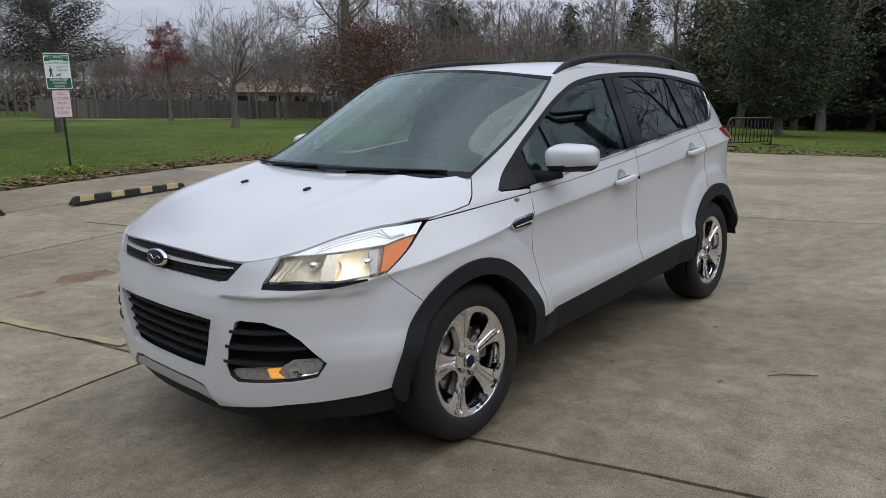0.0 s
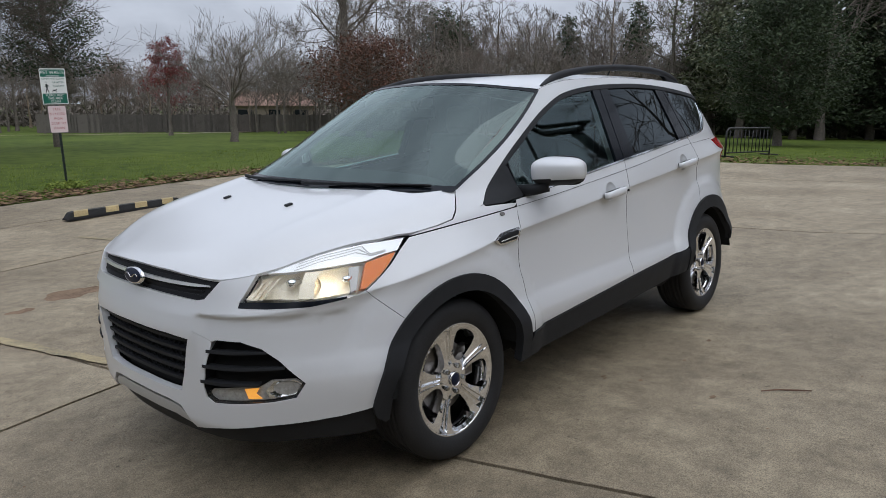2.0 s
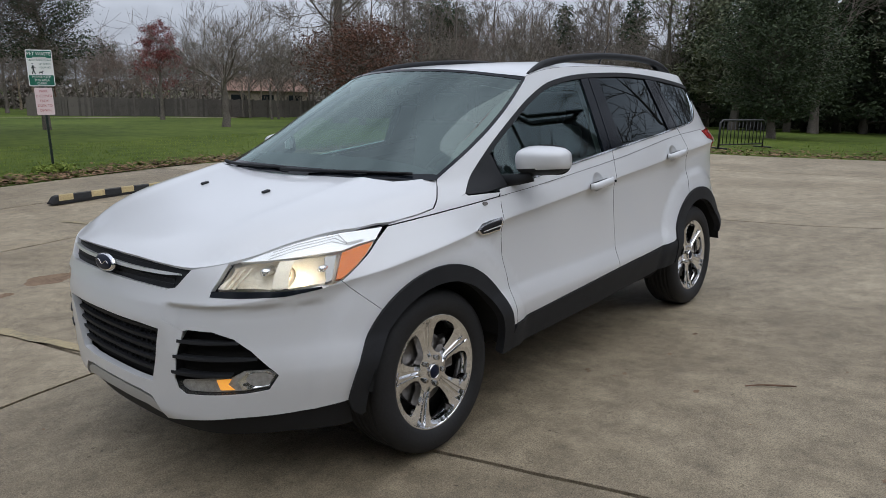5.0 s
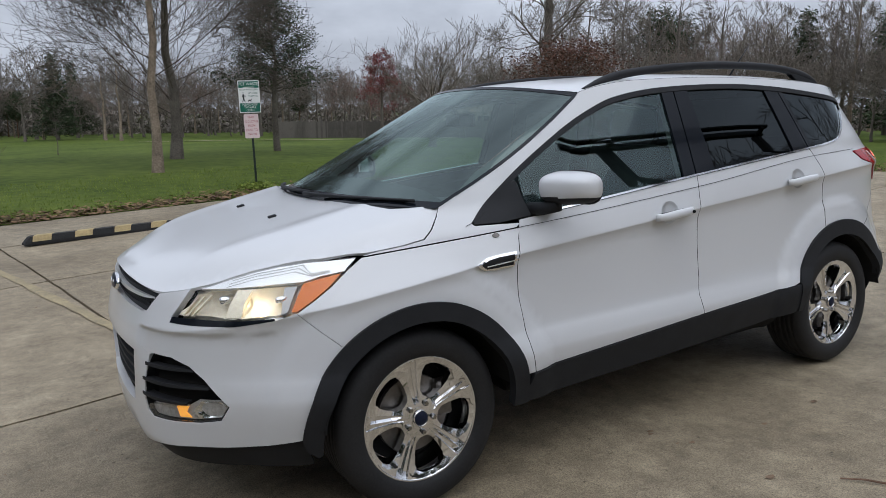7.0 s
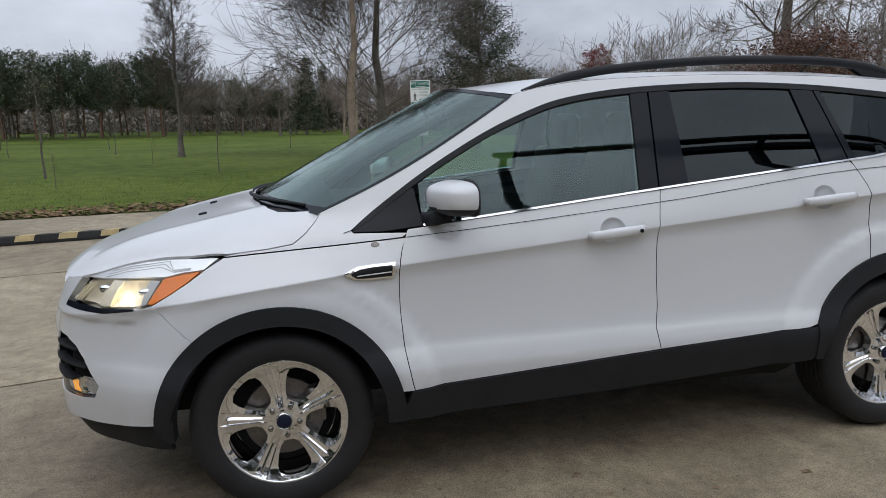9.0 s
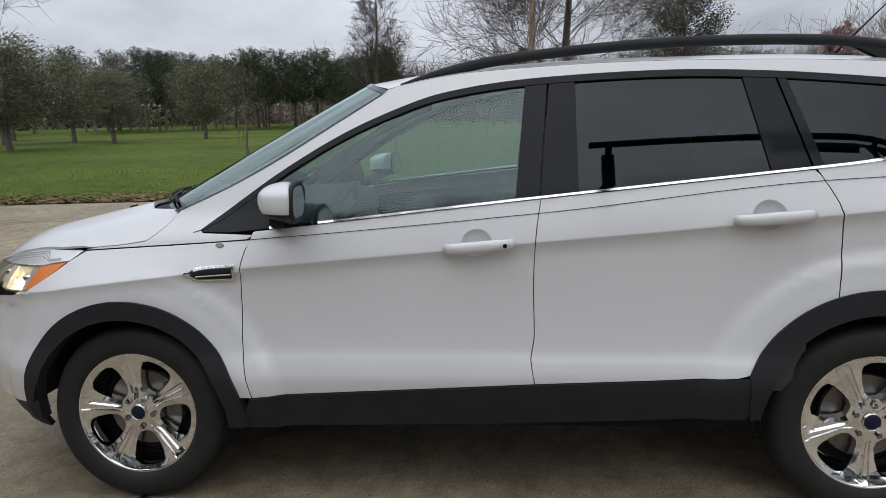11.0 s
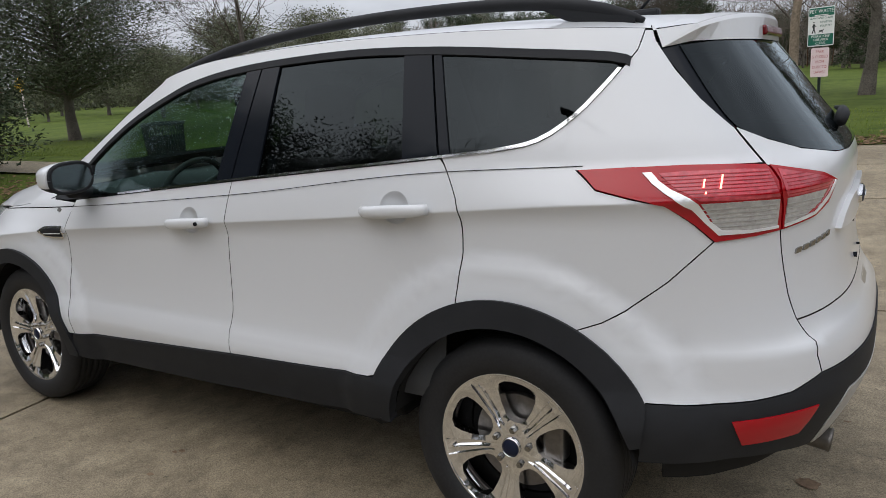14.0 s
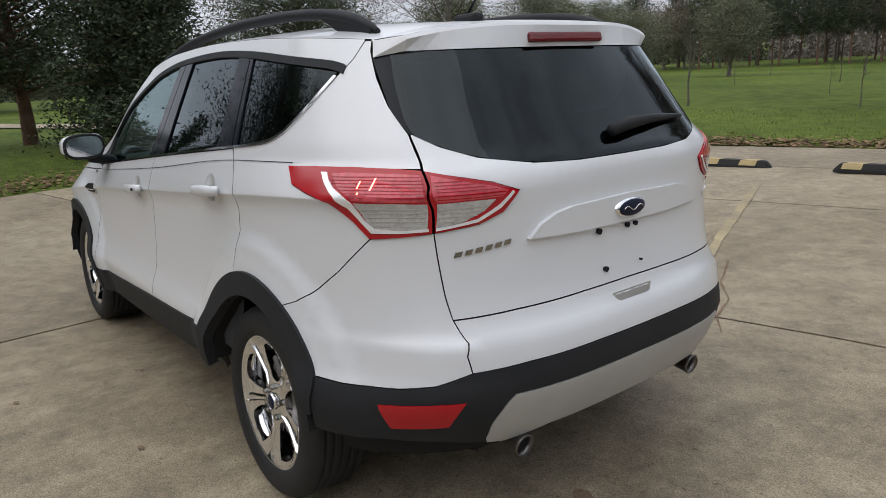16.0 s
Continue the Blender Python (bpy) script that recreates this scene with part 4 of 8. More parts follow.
car = new("car")
CAR_POSE = Matrix.Rotation(0.021, 4, "Y") @ Matrix.Rotation(0.065, 4, "X")
car.matrix_basis = CAR_POSE
tagged(car, "clean white compact sport utility vehicle with lit headlamps parked on concrete", "car")
FX, RX, WZ, WR = 1.345, -1.345, 0.345, 0.345
ARCH, CLAD, CLAD_R = 0.390, 0.459, 0.480

# lines that the panels share
clad_top = soft_curve((-1.0, -0.9, -0.17, 0.86, 1.0), (0.552, 0.535, 0.497, 0.442, 0.435))
fender_door = spline([(0.84, 1.045), (0.876, 0.94), (0.885, 0.80), (0.88, 0.62), (0.862, 0.50), (0.85, 0.443)])
door_door = spline([(-0.215, 1.15), (-0.195, 1.02), (-0.185, 0.85), (-0.185, 0.66), (-0.172, 0.585), (-0.185, 0.498)])
rear_cut = spline([(-1.125, 1.235), (-1.165, 1.17), (-1.205, 1.08), (-1.21, 0.95), (-1.195, 0.801)])


def part_line(a, b, f, n=12):
    return [(a + (b - a) * i / n, f(a + (b - a) * i / n)) for i in range(n + 1)]


def on_arc(cx, r, x, upper=True):
    return WZ + math.sqrt(max(0, r * r - (x - cx) ** 2))


def ang(cx, x, z):
    return math.degrees(math.atan2(z - WZ, x - cx))


# front door and rear door, below the belt
fr_low = [p for p in fender_door]
f_door = part_line(0.835, -0.215, lambda x: belt_z(x) - 0.004)[:] + door_door[1:] + part_line(-0.185, 0.85, clad_top)[1:-1] + fr_low[::-1]
front_doors = both("front_door", f_door, shell, MAT_PAINT, car, "white front door", step=0.034)
a_rear = ang(RX, -0.935, clad_top(-0.935))
arc_r_front = arc(RX, WZ, CLAD_R, ang(RX, rear_cut[-1][0], 0.801), 24.5, 14)
r_door = part_line(-0.215, -1.125, lambda x: belt_z(x) - 0.004) + rear_cut[1:-2] + [(p[0], p[1]) for p in arc_r_front] + part_line(-0.93, -0.185, clad_top)[1:-1] + door_door[::-1][:-1]
rear_doors = both("rear_door", side_poly(r_door), shell, MAT_PAINT, car, "white rear door", step=0.034)

# front fender: from the bumper seam to the door
seam_f = (1.66, 0.67)
hl_out, hl_tip = (1.783, 0.824), (1.525, 0.986)
arc_f = arc(FX, WZ, CLAD, 167.5, ang(FX, 1.645, 0.693), 22)
fender = part_line(0.845, 1.52, lambda x: line_z(x) + (0.0 if x > 0.9 else 0.0)) + [(1.587, 0.942), (1.647, 0.902), (1.708, 0.866), hl_out, (1.72, 0.762)] + arc_f[::-1] + fender_door[::-1][:-2]
fender = side_poly(fender)
both("front_fender", fender, shell, MAT_PAINT, car, "white front fender", step=0.03)

# rear quarter: from the rear door's cut over the arch to the bumper seam, up past the side window to the roof
win_end = [(-1.125, 1.235), (-1.30, 1.244), (-1.437, 1.269), (-1.533, 1.333), (-1.600, 1.408), (-1.652, 1.480)]
tl_out = [(-1.555, 1.191), (-1.615, 1.143), (-1.70, 1.122), (-1.787, 1.103), (-1.852, 1.05), (-1.898, 1.002)]
hatch_z = [1.19, 1.28, 1.36, 1.44, 1.52, 1.56]
hatch_y = [0.650, 0.636, 0.645, 0.637, 0.618, 0.60]
hatch_top = [(u_rear(y, z), z) for y, z in zip(hatch_y, hatch_z)]
bump_seam = [(-1.575, 0.7665), (-1.64, 0.790), (-1.697, 0.822), (-1.796, 0.899), (-1.898, 1.002)]
q_poly = side_poly(rear_cut[::-1][2:-1]) + side_poly(spline(win_end, 0.03)) + side_poly([(-1.664, 1.500)] + part_line(-1.672, -1.70, lambda x: roof_edge_z(x) - 0.004, 2)) + [hatch_top[-1]] + hatch_top[::-1][1:] + side_poly([(-1.80, 1.196), (-1.70, 1.196)]) + side_poly(tl_out) + side_poly(bump_seam[::-1][1:]) + side_poly(arc(RX, WZ, CLAD_R, ang(RX, -1.575, 0.7665), ang(RX, -1.195, 0.801), 16)[1:])
both("rear_quarter", q_poly, shell, MAT_PAINT, car, "white rear quarter panel", step=0.028)

# cant rail over the windows, with the windscreen pillar
win_top = spline([(1.05, 1.052), (0.90, 1.158), (0.72, 1.275), (0.50, 1.395), (0.30, 1.478), (0.12, 1.530), (-0.18, 1.566), (-0.64, 1.578), (-1.02, 1.560), (-1.39, 1.522), (-1.60, 1.497), (-1.652, 1.480)], 0.035)
cant = part_line(-1.672, 0.345, roof_edge_z, 40) + spline(SCREEN_EDGE[::-1], 0.04)[1:] + [(1.157, 1.118), (1.180, 1.087), (1.222, 1.047), (1.268, 1.016), (1.36, 1.003), (1.456, 0.995), (1.52, line_z(1.52) + 0.004)] + part_line(1.50, 0.86, lambda x: line_z(x) + 0.002, 16) + [(0.838, 1.036), (0.93, 1.040), (1.04, 1.043)] + win_top + [(-1.664, 1.500)]
both("roof_rail_panel", side_poly(cant), shell, MAT_PAINT, car, "white pillar and roof edge", step=0.04, gap=0.001)

# hood, cowl, roof
hood_back = [(1.16, 0.79), (1.157, SEAM_Y[0]), (1.200, 0.706), (1.262, 0.682), (1.316, 0.652), (1.358, 0.58), (1.386, 0.46), (1.408, 0.28), (1.418, 0.0)]
hood_front = [(x, y) for x, y in zip(HOOD_X[::-1], HOOD_Y[::-1]) if y < 0.80]
left = list(zip(SEAM_X[1:-1], SEAM_Y[1:-1])) + [(p[0], p[1]) for p in hood_front if p[0] > 1.53]
hood_poly = [p for p in hood_back[1:][::-1]] + left
hood_poly = hood_poly + [(p[0], -p[1]) for p in hood_poly[::-1] if abs(p[1]) > 1e-6]
panel("hood", hood_poly, hood, MAT_PAINT, car, "white bonnet with raised creases", step=0.035, gap=0.0015, dark=False, depth=0.012)
cowl_side = hood_back[1:]
cowl = [(x, y) for x, y in cowl_side] + [(x, -y) for x, y in cowl_side[::-1][1:]] + [(1.10, -0.76), (1.10, 0.76)]
panel("cowl", cowl, lambda x, y: hood(x, y) - Vector((0, 0, 0.02)), MAT_CLAD, car, "black plastic cowl below the windscreen", gap=0.0, step=0.05)
roof_line = part_line(-1.70, 0.345, lambda x: flank(x, roof_edge_z(x)) if x > -1.2 else shell(u_of(x, None, roof_edge_z(x)), roof_edge_z(x)).y, 40)
top_line = [(screen(v, 1).x, screen(v, 1).y) for v in np.linspace(1, -1, 21)]
back_line = [(-1.70 - 0.10 * (1 - (v * v)), v * roof_line[0][1]) for v in np.linspace(-1, 1, 17)]
roof_poly = roof_line[:-1] + top_line + [(x, -y) for x, y in roof_line[::-1][1:-1]] + back_line[:-1]
panel("roof", roof_poly, roof, MAT_PAINT, car, "white roof panel", step=0.06, gap=0.001)

# windscreen with its black border
ws_full = [(v, 0.0) for v in np.linspace(-1, 1, 25)] + [(1, s) for s in np.linspace(0, 1, 16)[1:]] + [(v, 1.0) for v in np.linspace(1, -1, 25)[1:]] + [(-1, s) for s in np.linspace(1, 0, 16)[1:-1]]
panel("windscreen", [(v * 0.992, 0.02 + s * 0.965) for v, s in ws_full], screen, MAT_GLASS, car, "windscreen glass", gap=0, step=0.08, edge=0.04, depth=0.005)


def frame_strip(name, outer, inner, surf, mat, parent, label="", out=0.0, mirror=False):
    """A band between two outlines of the same count."""
    pts, nor, faces, n = [], [], [], len(outer)
    for ring in (outer, inner):
        for p in ring:
            m = normal_of(surf, p[0], p[1])
            pts.append(surf(p[0], p[1]) + m * out)
            nor.append(m)
    for i in range(n):
        j = (i + 1) % n
        f = (i, j, n + j, n + i)
        fn = (pts[f[1]] - pts[f[0]]).cross(pts[f[3]] - pts[f[0]])
        faces.append(f if fn.dot(nor[i]) > 0 else f[::-1])
    if mirror:
        pts = [Vector((p.x, -p.y, p.z)) for p in pts]
        faces = [f[::-1] for f in faces]
    return raw(name, pts, faces, mat, parent, smooth=True)


frame_strip("windscreen_border", ws_full, [(v * 0.982, 0.055 + s * 0.92) for v, s in ws_full], screen, MAT_GLOSS_BLACK, car, out=0.002)

# side glass, pillars and trims
belt = lambda x: belt_z(x) + 0.005



def under(x, d):
    """The window's top line lowered by d."""
    xs = [p[0] for p in win_top[::-1]]
    return float(np.interp(x, xs, [p[1] for p in win_top[::-1]])) - d


def seg(a, b, f, n=14):
    return part_line(a, b, f, n)


TRIM = 0.024
sail = [(1.05, 1.046), (0.93, 1.043), (0.775, 1.058), (0.795, 1.20), (0.85, 1.176), (0.93, 1.118)]
both("mirror_sail", side_poly(rounded(sail, 0.01)), shell, MAT_CLAD, car, "black plastic corner at the mirror", gap=0.001, out=0.002)
f_glass = seg(0.775, -0.125, belt) + seg(-0.165, 0.775, lambda x: under(x, TRIM), 26)
both("front_side_window", f_glass, shell, MAT_GLASS_FRONT, front_doors[0], "lightly tinted front window", gap=0.0, out=-0.006, depth=0.004)
r_glass = seg(-0.345, -0.985, belt) + seg(-0.92, -0.345, lambda x: under(x, TRIM), 20)
both("rear_side_window", r_glass, shell, MAT_TINT, rear_doors[0], "dark privacy glass", gap=0.0, out=-0.006, depth=0.004)
q_win = side_poly(spline([(-1.155, belt(-1.155)), (-1.30, 1.254), (-1.426, 1.279), (-1.520, 1.340), (-1.587, 1.414), (-1.624, 1.466)], 0.03) + seg(-1.600, -1.065, lambda x: under(x, TRIM + 0.004), 14))
both("quarter_window", q_win, shell, MAT_TINT, car, "dark privacy glass", gap=0.0, out=-0.004, depth=0.004)
b1 = [(-0.125, belt(-0.125)), (-0.207, belt(-0.207)), (-0.245, under(-0.245, TRIM)), (-0.165, under(-0.165, TRIM))]
b2 = [(-0.213, belt(-0.213)), (-0.345, belt(-0.345)), (-0.345, under(-0.345, TRIM)), (-0.251, under(-0.251, TRIM))]
b3 = [(-0.985, belt(-0.985)), (-1.115, belt(-1.115)), (-1.03, under(-1.03, TRIM)), (-0.92, under(-0.92, TRIM))]
b4 = [(-1.121, belt(-1.121)), (-1.157, belt(-1.157)), (-1.068, under(-1.068, TRIM)), (-1.036, under(-1.036, TRIM))]
for p in (b1, b2, b3, b4):
    both("window_pillar", p, shell, MAT_GLOSS_BLACK, car, "gloss black pillar cover", gap=0.001, out=0.001)
top_trim = [p for p in win_top] + [(p[0] if i else p[0] + 0.03, p[1] - TRIM * (0.35 + 0.65 * smoothstep((1.05 - p[0]) / 0.1))) for i, p in enumerate(win_top)][::-1]
both("window_top_trim", side_poly(top_trim), shell, MAT_CLAD, car, "black trim over the windows", gap=0.0, out=0.004, step=0.03)
chrome_hi = seg(0.775, -1.125, belt, 40)
bright = chrome_hi + spline([(-1.125, belt(-1.125)), (-1.30, 1.252), (-1.430, 1.277), (-1.525, 1.338), (-1.592, 1.413), (-1.622, 1.454)], 0.03)[1:]
bright_low = seg(0.775, -1.125, lambda x: belt_z(x) - 0.003, 40) + spline([(-1.125, belt_z(-1.125) - 0.003), (-1.30, 1.243), (-1.437, 1.268), (-1.534, 1.332), (-1.601, 1.407), (-1.633, 1.452)], 0.03)[1:]
both("window_chrome_strip", side_poly(bright + bright_low[::-1]), shell, MAT_CHROME, car, "bright chrome strip below the windows", gap=0.0, out=0.005, step=0.03, depth=0.012)

# lower cladding
arch_in = ARCH
sill = part_line(-0.93, 0.86, clad_top, 24) + [(0.905, WZ + 0.0), (0.90, 0.325), (0.80, 0.316), (0.0, 0.336), (-0.60, 0.362), (-0.90, 0.384), (-0.92, 0.41)]
both("sill_cladding", sill, shell, MAT_CLAD, car, "black plastic sill cladding", out=0.006, step=0.05)
fa = arc(FX, WZ, CLAD + 0.004, ang(FX, 1.795, 0.385), 167, 40) + [(0.872, 0.345), (0.885, 0.322), (0.955, 0.322)] + arc(FX, WZ, ARCH, 182, ang(FX, 1.73, 0.32), 40) + [(1.75, 0.31), (1.79, 0.34)]
both("wheel_arch_cladding", side_poly(fa), shell, MAT_CLAD, car, "black plastic wheel arch trim", out=0.012, depth=0.04, step=0.04)
ra = arc(RX, WZ, CLAD_R + 0.004, 24, 150, 36) + [(-1.768, 0.56), (-1.755, 0.47)] + arc(RX, WZ, ARCH + 0.008, 163, 7, 40) + [(-0.952, 0.386), (-0.912, 0.386), (-0.908, 0.43), (-0.905, 0.53)]
both("wheel_arch_cladding", side_poly(ra), shell, MAT_CLAD, car, "black plastic wheel arch trim", out=0.012, depth=0.04, step=0.04)

# rear: bumper, hatch, glass
hs = [(0.650, 1.19), (0.645, 1.017), (0.636, 0.92), (0.629, 0.842), (0.620, 0.775), (0.602, 0.712), (0.612, 0.677), (0.604, 0.629)]
rb = side_poly(bump_seam) + [(u_rear(y, z), z) for y, z in hs[1:]] + [(u_rear(0.65, 0.611), 0.611), (u_rear(0.685, 0.597), 0.597), (u_rear(0.756, 0.586), 0.586), (u_rear(0.817, 0.582), 0.582)] + side_poly([(-1.765, 0.588)]) + side_poly(arc(RX, WZ, CLAD_R, 150, ang(RX, -1.575, 0.7665), 6)[:-1])
both("rear_bumper_corner", rb, shell, MAT_PAINT, car, "white rear bumper corner", step=0.03)
bl = [(0.604, 0.629), (0.612, 0.677), (0.602, 0.712), (0.619, 0.771), (0.45, 0.781), (0.2, 0.786), (0.0, 0.787)]
lower = [(0.0, 0.645), (0.2, 0.646), (0.45, 0.641)]
rb_mid = [(u_rear(y, z), z) for y, z in bl] + [(u_rear(-y, z), z) for y, z in bl[::-1][1:]] + [(u_rear(-y, z), z) for y, z in lower[::-1]] + [(u_rear(y, z), z) for y, z in lower[1:]]
panel("rear_bumper", rb_mid, shell, MAT_PAINT, car, "white rear bumper", step=0.04)
rg = [(0.0, 1.177), (0.2, 1.178), (0.36, 1.186), (0.509, 1.212), (0.585, 1.245), (0.630, 1.282), (0.618, 1.39), (0.588, 1.505)]
rg_top = [(0.45, 1.515), (0.2, 1.516), (0.0, 1.516)]
rg_all = [(u_rear(y, z), z) for y, z in spline(rg, 0.03) + rg_top] + [(u_rear(-y, z), z) for y, z in (spline(rg, 0.03) + rg_top)[::-1][1:-1]]
hatch = [(0.0, 0.788), (0.2, 0.787), (0.45, 0.782), (0.620, 0.772), (0.629, 0.842), (0.636, 0.92), (0.645, 1.017)]
tl_in = [(0.645, 1.017), (0.54, 1.034), (0.473, 1.063), (0.428, 1.118), (0.50, 1.146), (0.562, 1.161), (0.650, 1.184)]
hatch_l = hatch + tl_in[1:] + [(0.637, 1.235), (0.634, 1.278)] + rg[::-1][2:]
hatch_p = [(u_rear(y, z), z) for y, z in hatch_l] + [(u_rear(-y, z), z) for y, z in hatch_l[::-1][1:-1]]
tailgate = panel("tailgate", hatch_p, shell, MAT_PAINT, car, "white tailgate", step=0.04)
edge_l = [(0.632, 1.280), (0.648, 1.328), (0.640, 1.393), (0.622, 1.503), (0.612, 1.522), (0.0, 1.535)]
edge_r = [(0.0, 1.521), (0.30, 1.520), (0.578, 1.512), (0.604, 1.39)]
panel("rear_window_border", [(u_rear(y, z), z) for y, z in edge_l] + [(u_rear(-y, z), z) for y, z in edge_l[::-1][1:]] + [(u_rear(-y, z), z) for y, z in edge_r[::-1]] + [(u_rear(y, z), z) for y, z in edge_r[1:]], shell, MAT_GLOSS_BLACK, tailgate, "gloss black glass border", gap=0, out=-0.004, depth=0.0)
rear_glass = panel("rear_window", rg_all, shell, MAT_TINT, tailgate, "dark tinted rear window", step=0.05, gap=0.002, out=0.0, depth=0.004)

# front: bumper with grilles left open, made in strips
def fy(y, z):
    return (u_front(y, z), z)


def mir(pts):
    """Complete a front outline, given from the middle line's foot to its head on the left."""
    return [fy(y, z) for y, z in pts] + [fy(-y, z) for y, z in pts[::-1] if abs(y) > 1e-6]


bar = [(0.0, 0.676), (0.25, 0.675), (0.365, 0.668), (0.385, 0.702), (0.396, 0.745), (0.424, 0.817), (0.385, 0.809), (0.237, 0.812), (0.0, 0.814)]
panel("front_bumper_bar", mir(bar), shell, MAT_PAINT, car, "white bumper bar between the grilles", step=0.03, gap=0, dark=False, depth=0.03)
fog_line = [(0.462, 0.668), (0.452, 0.63), (0.431, 0.566), (0.415, 0.495), (0.425, 0.455), (0.455, 0.437), (0.56, 0.441), (0.645, 0.448), (0.700, 0.460), (0.727, 0.514), (0.70, 0.553), (0.662, 0.603), (0.618, 0.646), (0.56, 0.672), (0.48, 0.676), (0.4625, 0.6688)]
chin = [(0.0, 0.45), (0.18, 0.45), (0.287, 0.453), (0.31, 0.51), (0.365, 0.668), (0.385, 0.702)] + fog_line + [(0.3852, 0.7026), (0.396, 0.745), (0.424, 0.817), (0.472, 0.881)] + [(y, hood_edge_z(y) - 0.003) for y in (0.50, 0.54, 0.575)] + [(0.565, 0.85), (0.553, 0.815), (0.553, 0.793), (0.635, 0.789), (0.738, 0.789)]
low = [(0.30, 0.36), (0.27, 0.392), (0.2, 0.402), (0.0, 0.404)]
arc_fb = [(u_of(p[0], None, p[1]), p[1]) for p in arc(FX, WZ, CLAD, ang(FX, 1.645, 0.693), ang(FX, 1.795, 0.40), 10)]
chin_l = [fy(y, z) for y, z in chin] + side_poly([(1.848, 0.806), hl_out, (1.72, 0.762)]) + arc_fb + side_poly([(1.80, 0.383)]) + [fy(0.73, 0.361), fy(0.612, 0.355), fy(0.45, 0.335), fy(0.33, 0.312)] + [fy(y, z) for y, z in low]
both("front_bumper", chin_l, shell, MAT_PAINT, car, "white front bumper", step=0.03, gap=0, dark=False, depth=0.03)

# dark sheet added behind every gap, standing for the shade inside
liner = side_poly(part_line(-1.15, 2.0, lambda x: line_z(x) - 0.01, 30)) + [fy(0.4, 0.86), (2.5, 0.86), (2.5, 0.30), fy(0.5, 0.30)] + side_poly([(1.80, 0.30)]) + arc(FX, WZ, 0.42, 0, 180, 20) + [(0.8, 0.26), (-0.8, 0.26)] + arc(RX, WZ, 0.42, 0, 180, 20) + side_poly([(-1.85, 0.40)]) + [(u_rear(0.5, 0.40), 0.40), (-2.5, 0.40), (-2.5, 1.15), (u_rear(0.6, 1.15), 1.15)] + side_poly([(-1.8, 1.17)])
both("body_liner", liner, lambda u, z: shell(u, z) - normal_of(shell, u, z) * 0.075, MAT_INNER, car, gap=0, step=0.07, depth=0.0)


# ---- the car: wheels ----
def lathe(bm, profile, n=48, axis_y=True):
    """Spin (radius, y) points round the y axis."""
    rings = []
    for r, y in profile:
        rings.append([bm.verts.new((r * math.cos(2 * math.pi * k / n), y, r * math.sin(2 * math.pi * k / n))) for k in range(n)])
    for a, b in zip(rings, rings[1:]):
        for k in range(n):
            j = (k + 1) % n
            bm.faces.new((a[k], a[j], b[j], b[k]))
    return rings


def turned(bm):
    bmesh.ops.recalc_face_normals(bm, faces=bm.faces)
    return bm


HOLE = [(0.080, 0.0), (0.082, 0.018), (0.096, 0.034), (0.132, 0.051), (0.170, 0.062), (0.194, 0.061), (0.209, 0.042), (0.214, 0.020), (0.215, 0.0)]


def spoke_height(r, c):
    """The wheel's face, dished towards the hub, with a sunk flute down each spoke."""
    d = curve(r, (0.03, 0.055, 0.11, 0.19, 0.225, 0.24), (0.083, 0.083, 0.079, 0.090, 0.099, 0.102))
    w = curve(r, (0.05, 0.23), (0.007, 0.024))
    d -= 0.007 * smoothstep((w + 0.004 - abs(c)) / 0.004) * smoothstep((r - 0.055) / 0.03) * smoothstep((0.232 - r) / 0.012)
    d += 0.004 * max(0.0, 1 - abs(c) / 0.006) * smoothstep((r - 0.06) / 0.03) * smoothstep((0.225 - r) / 0.02)
    return d


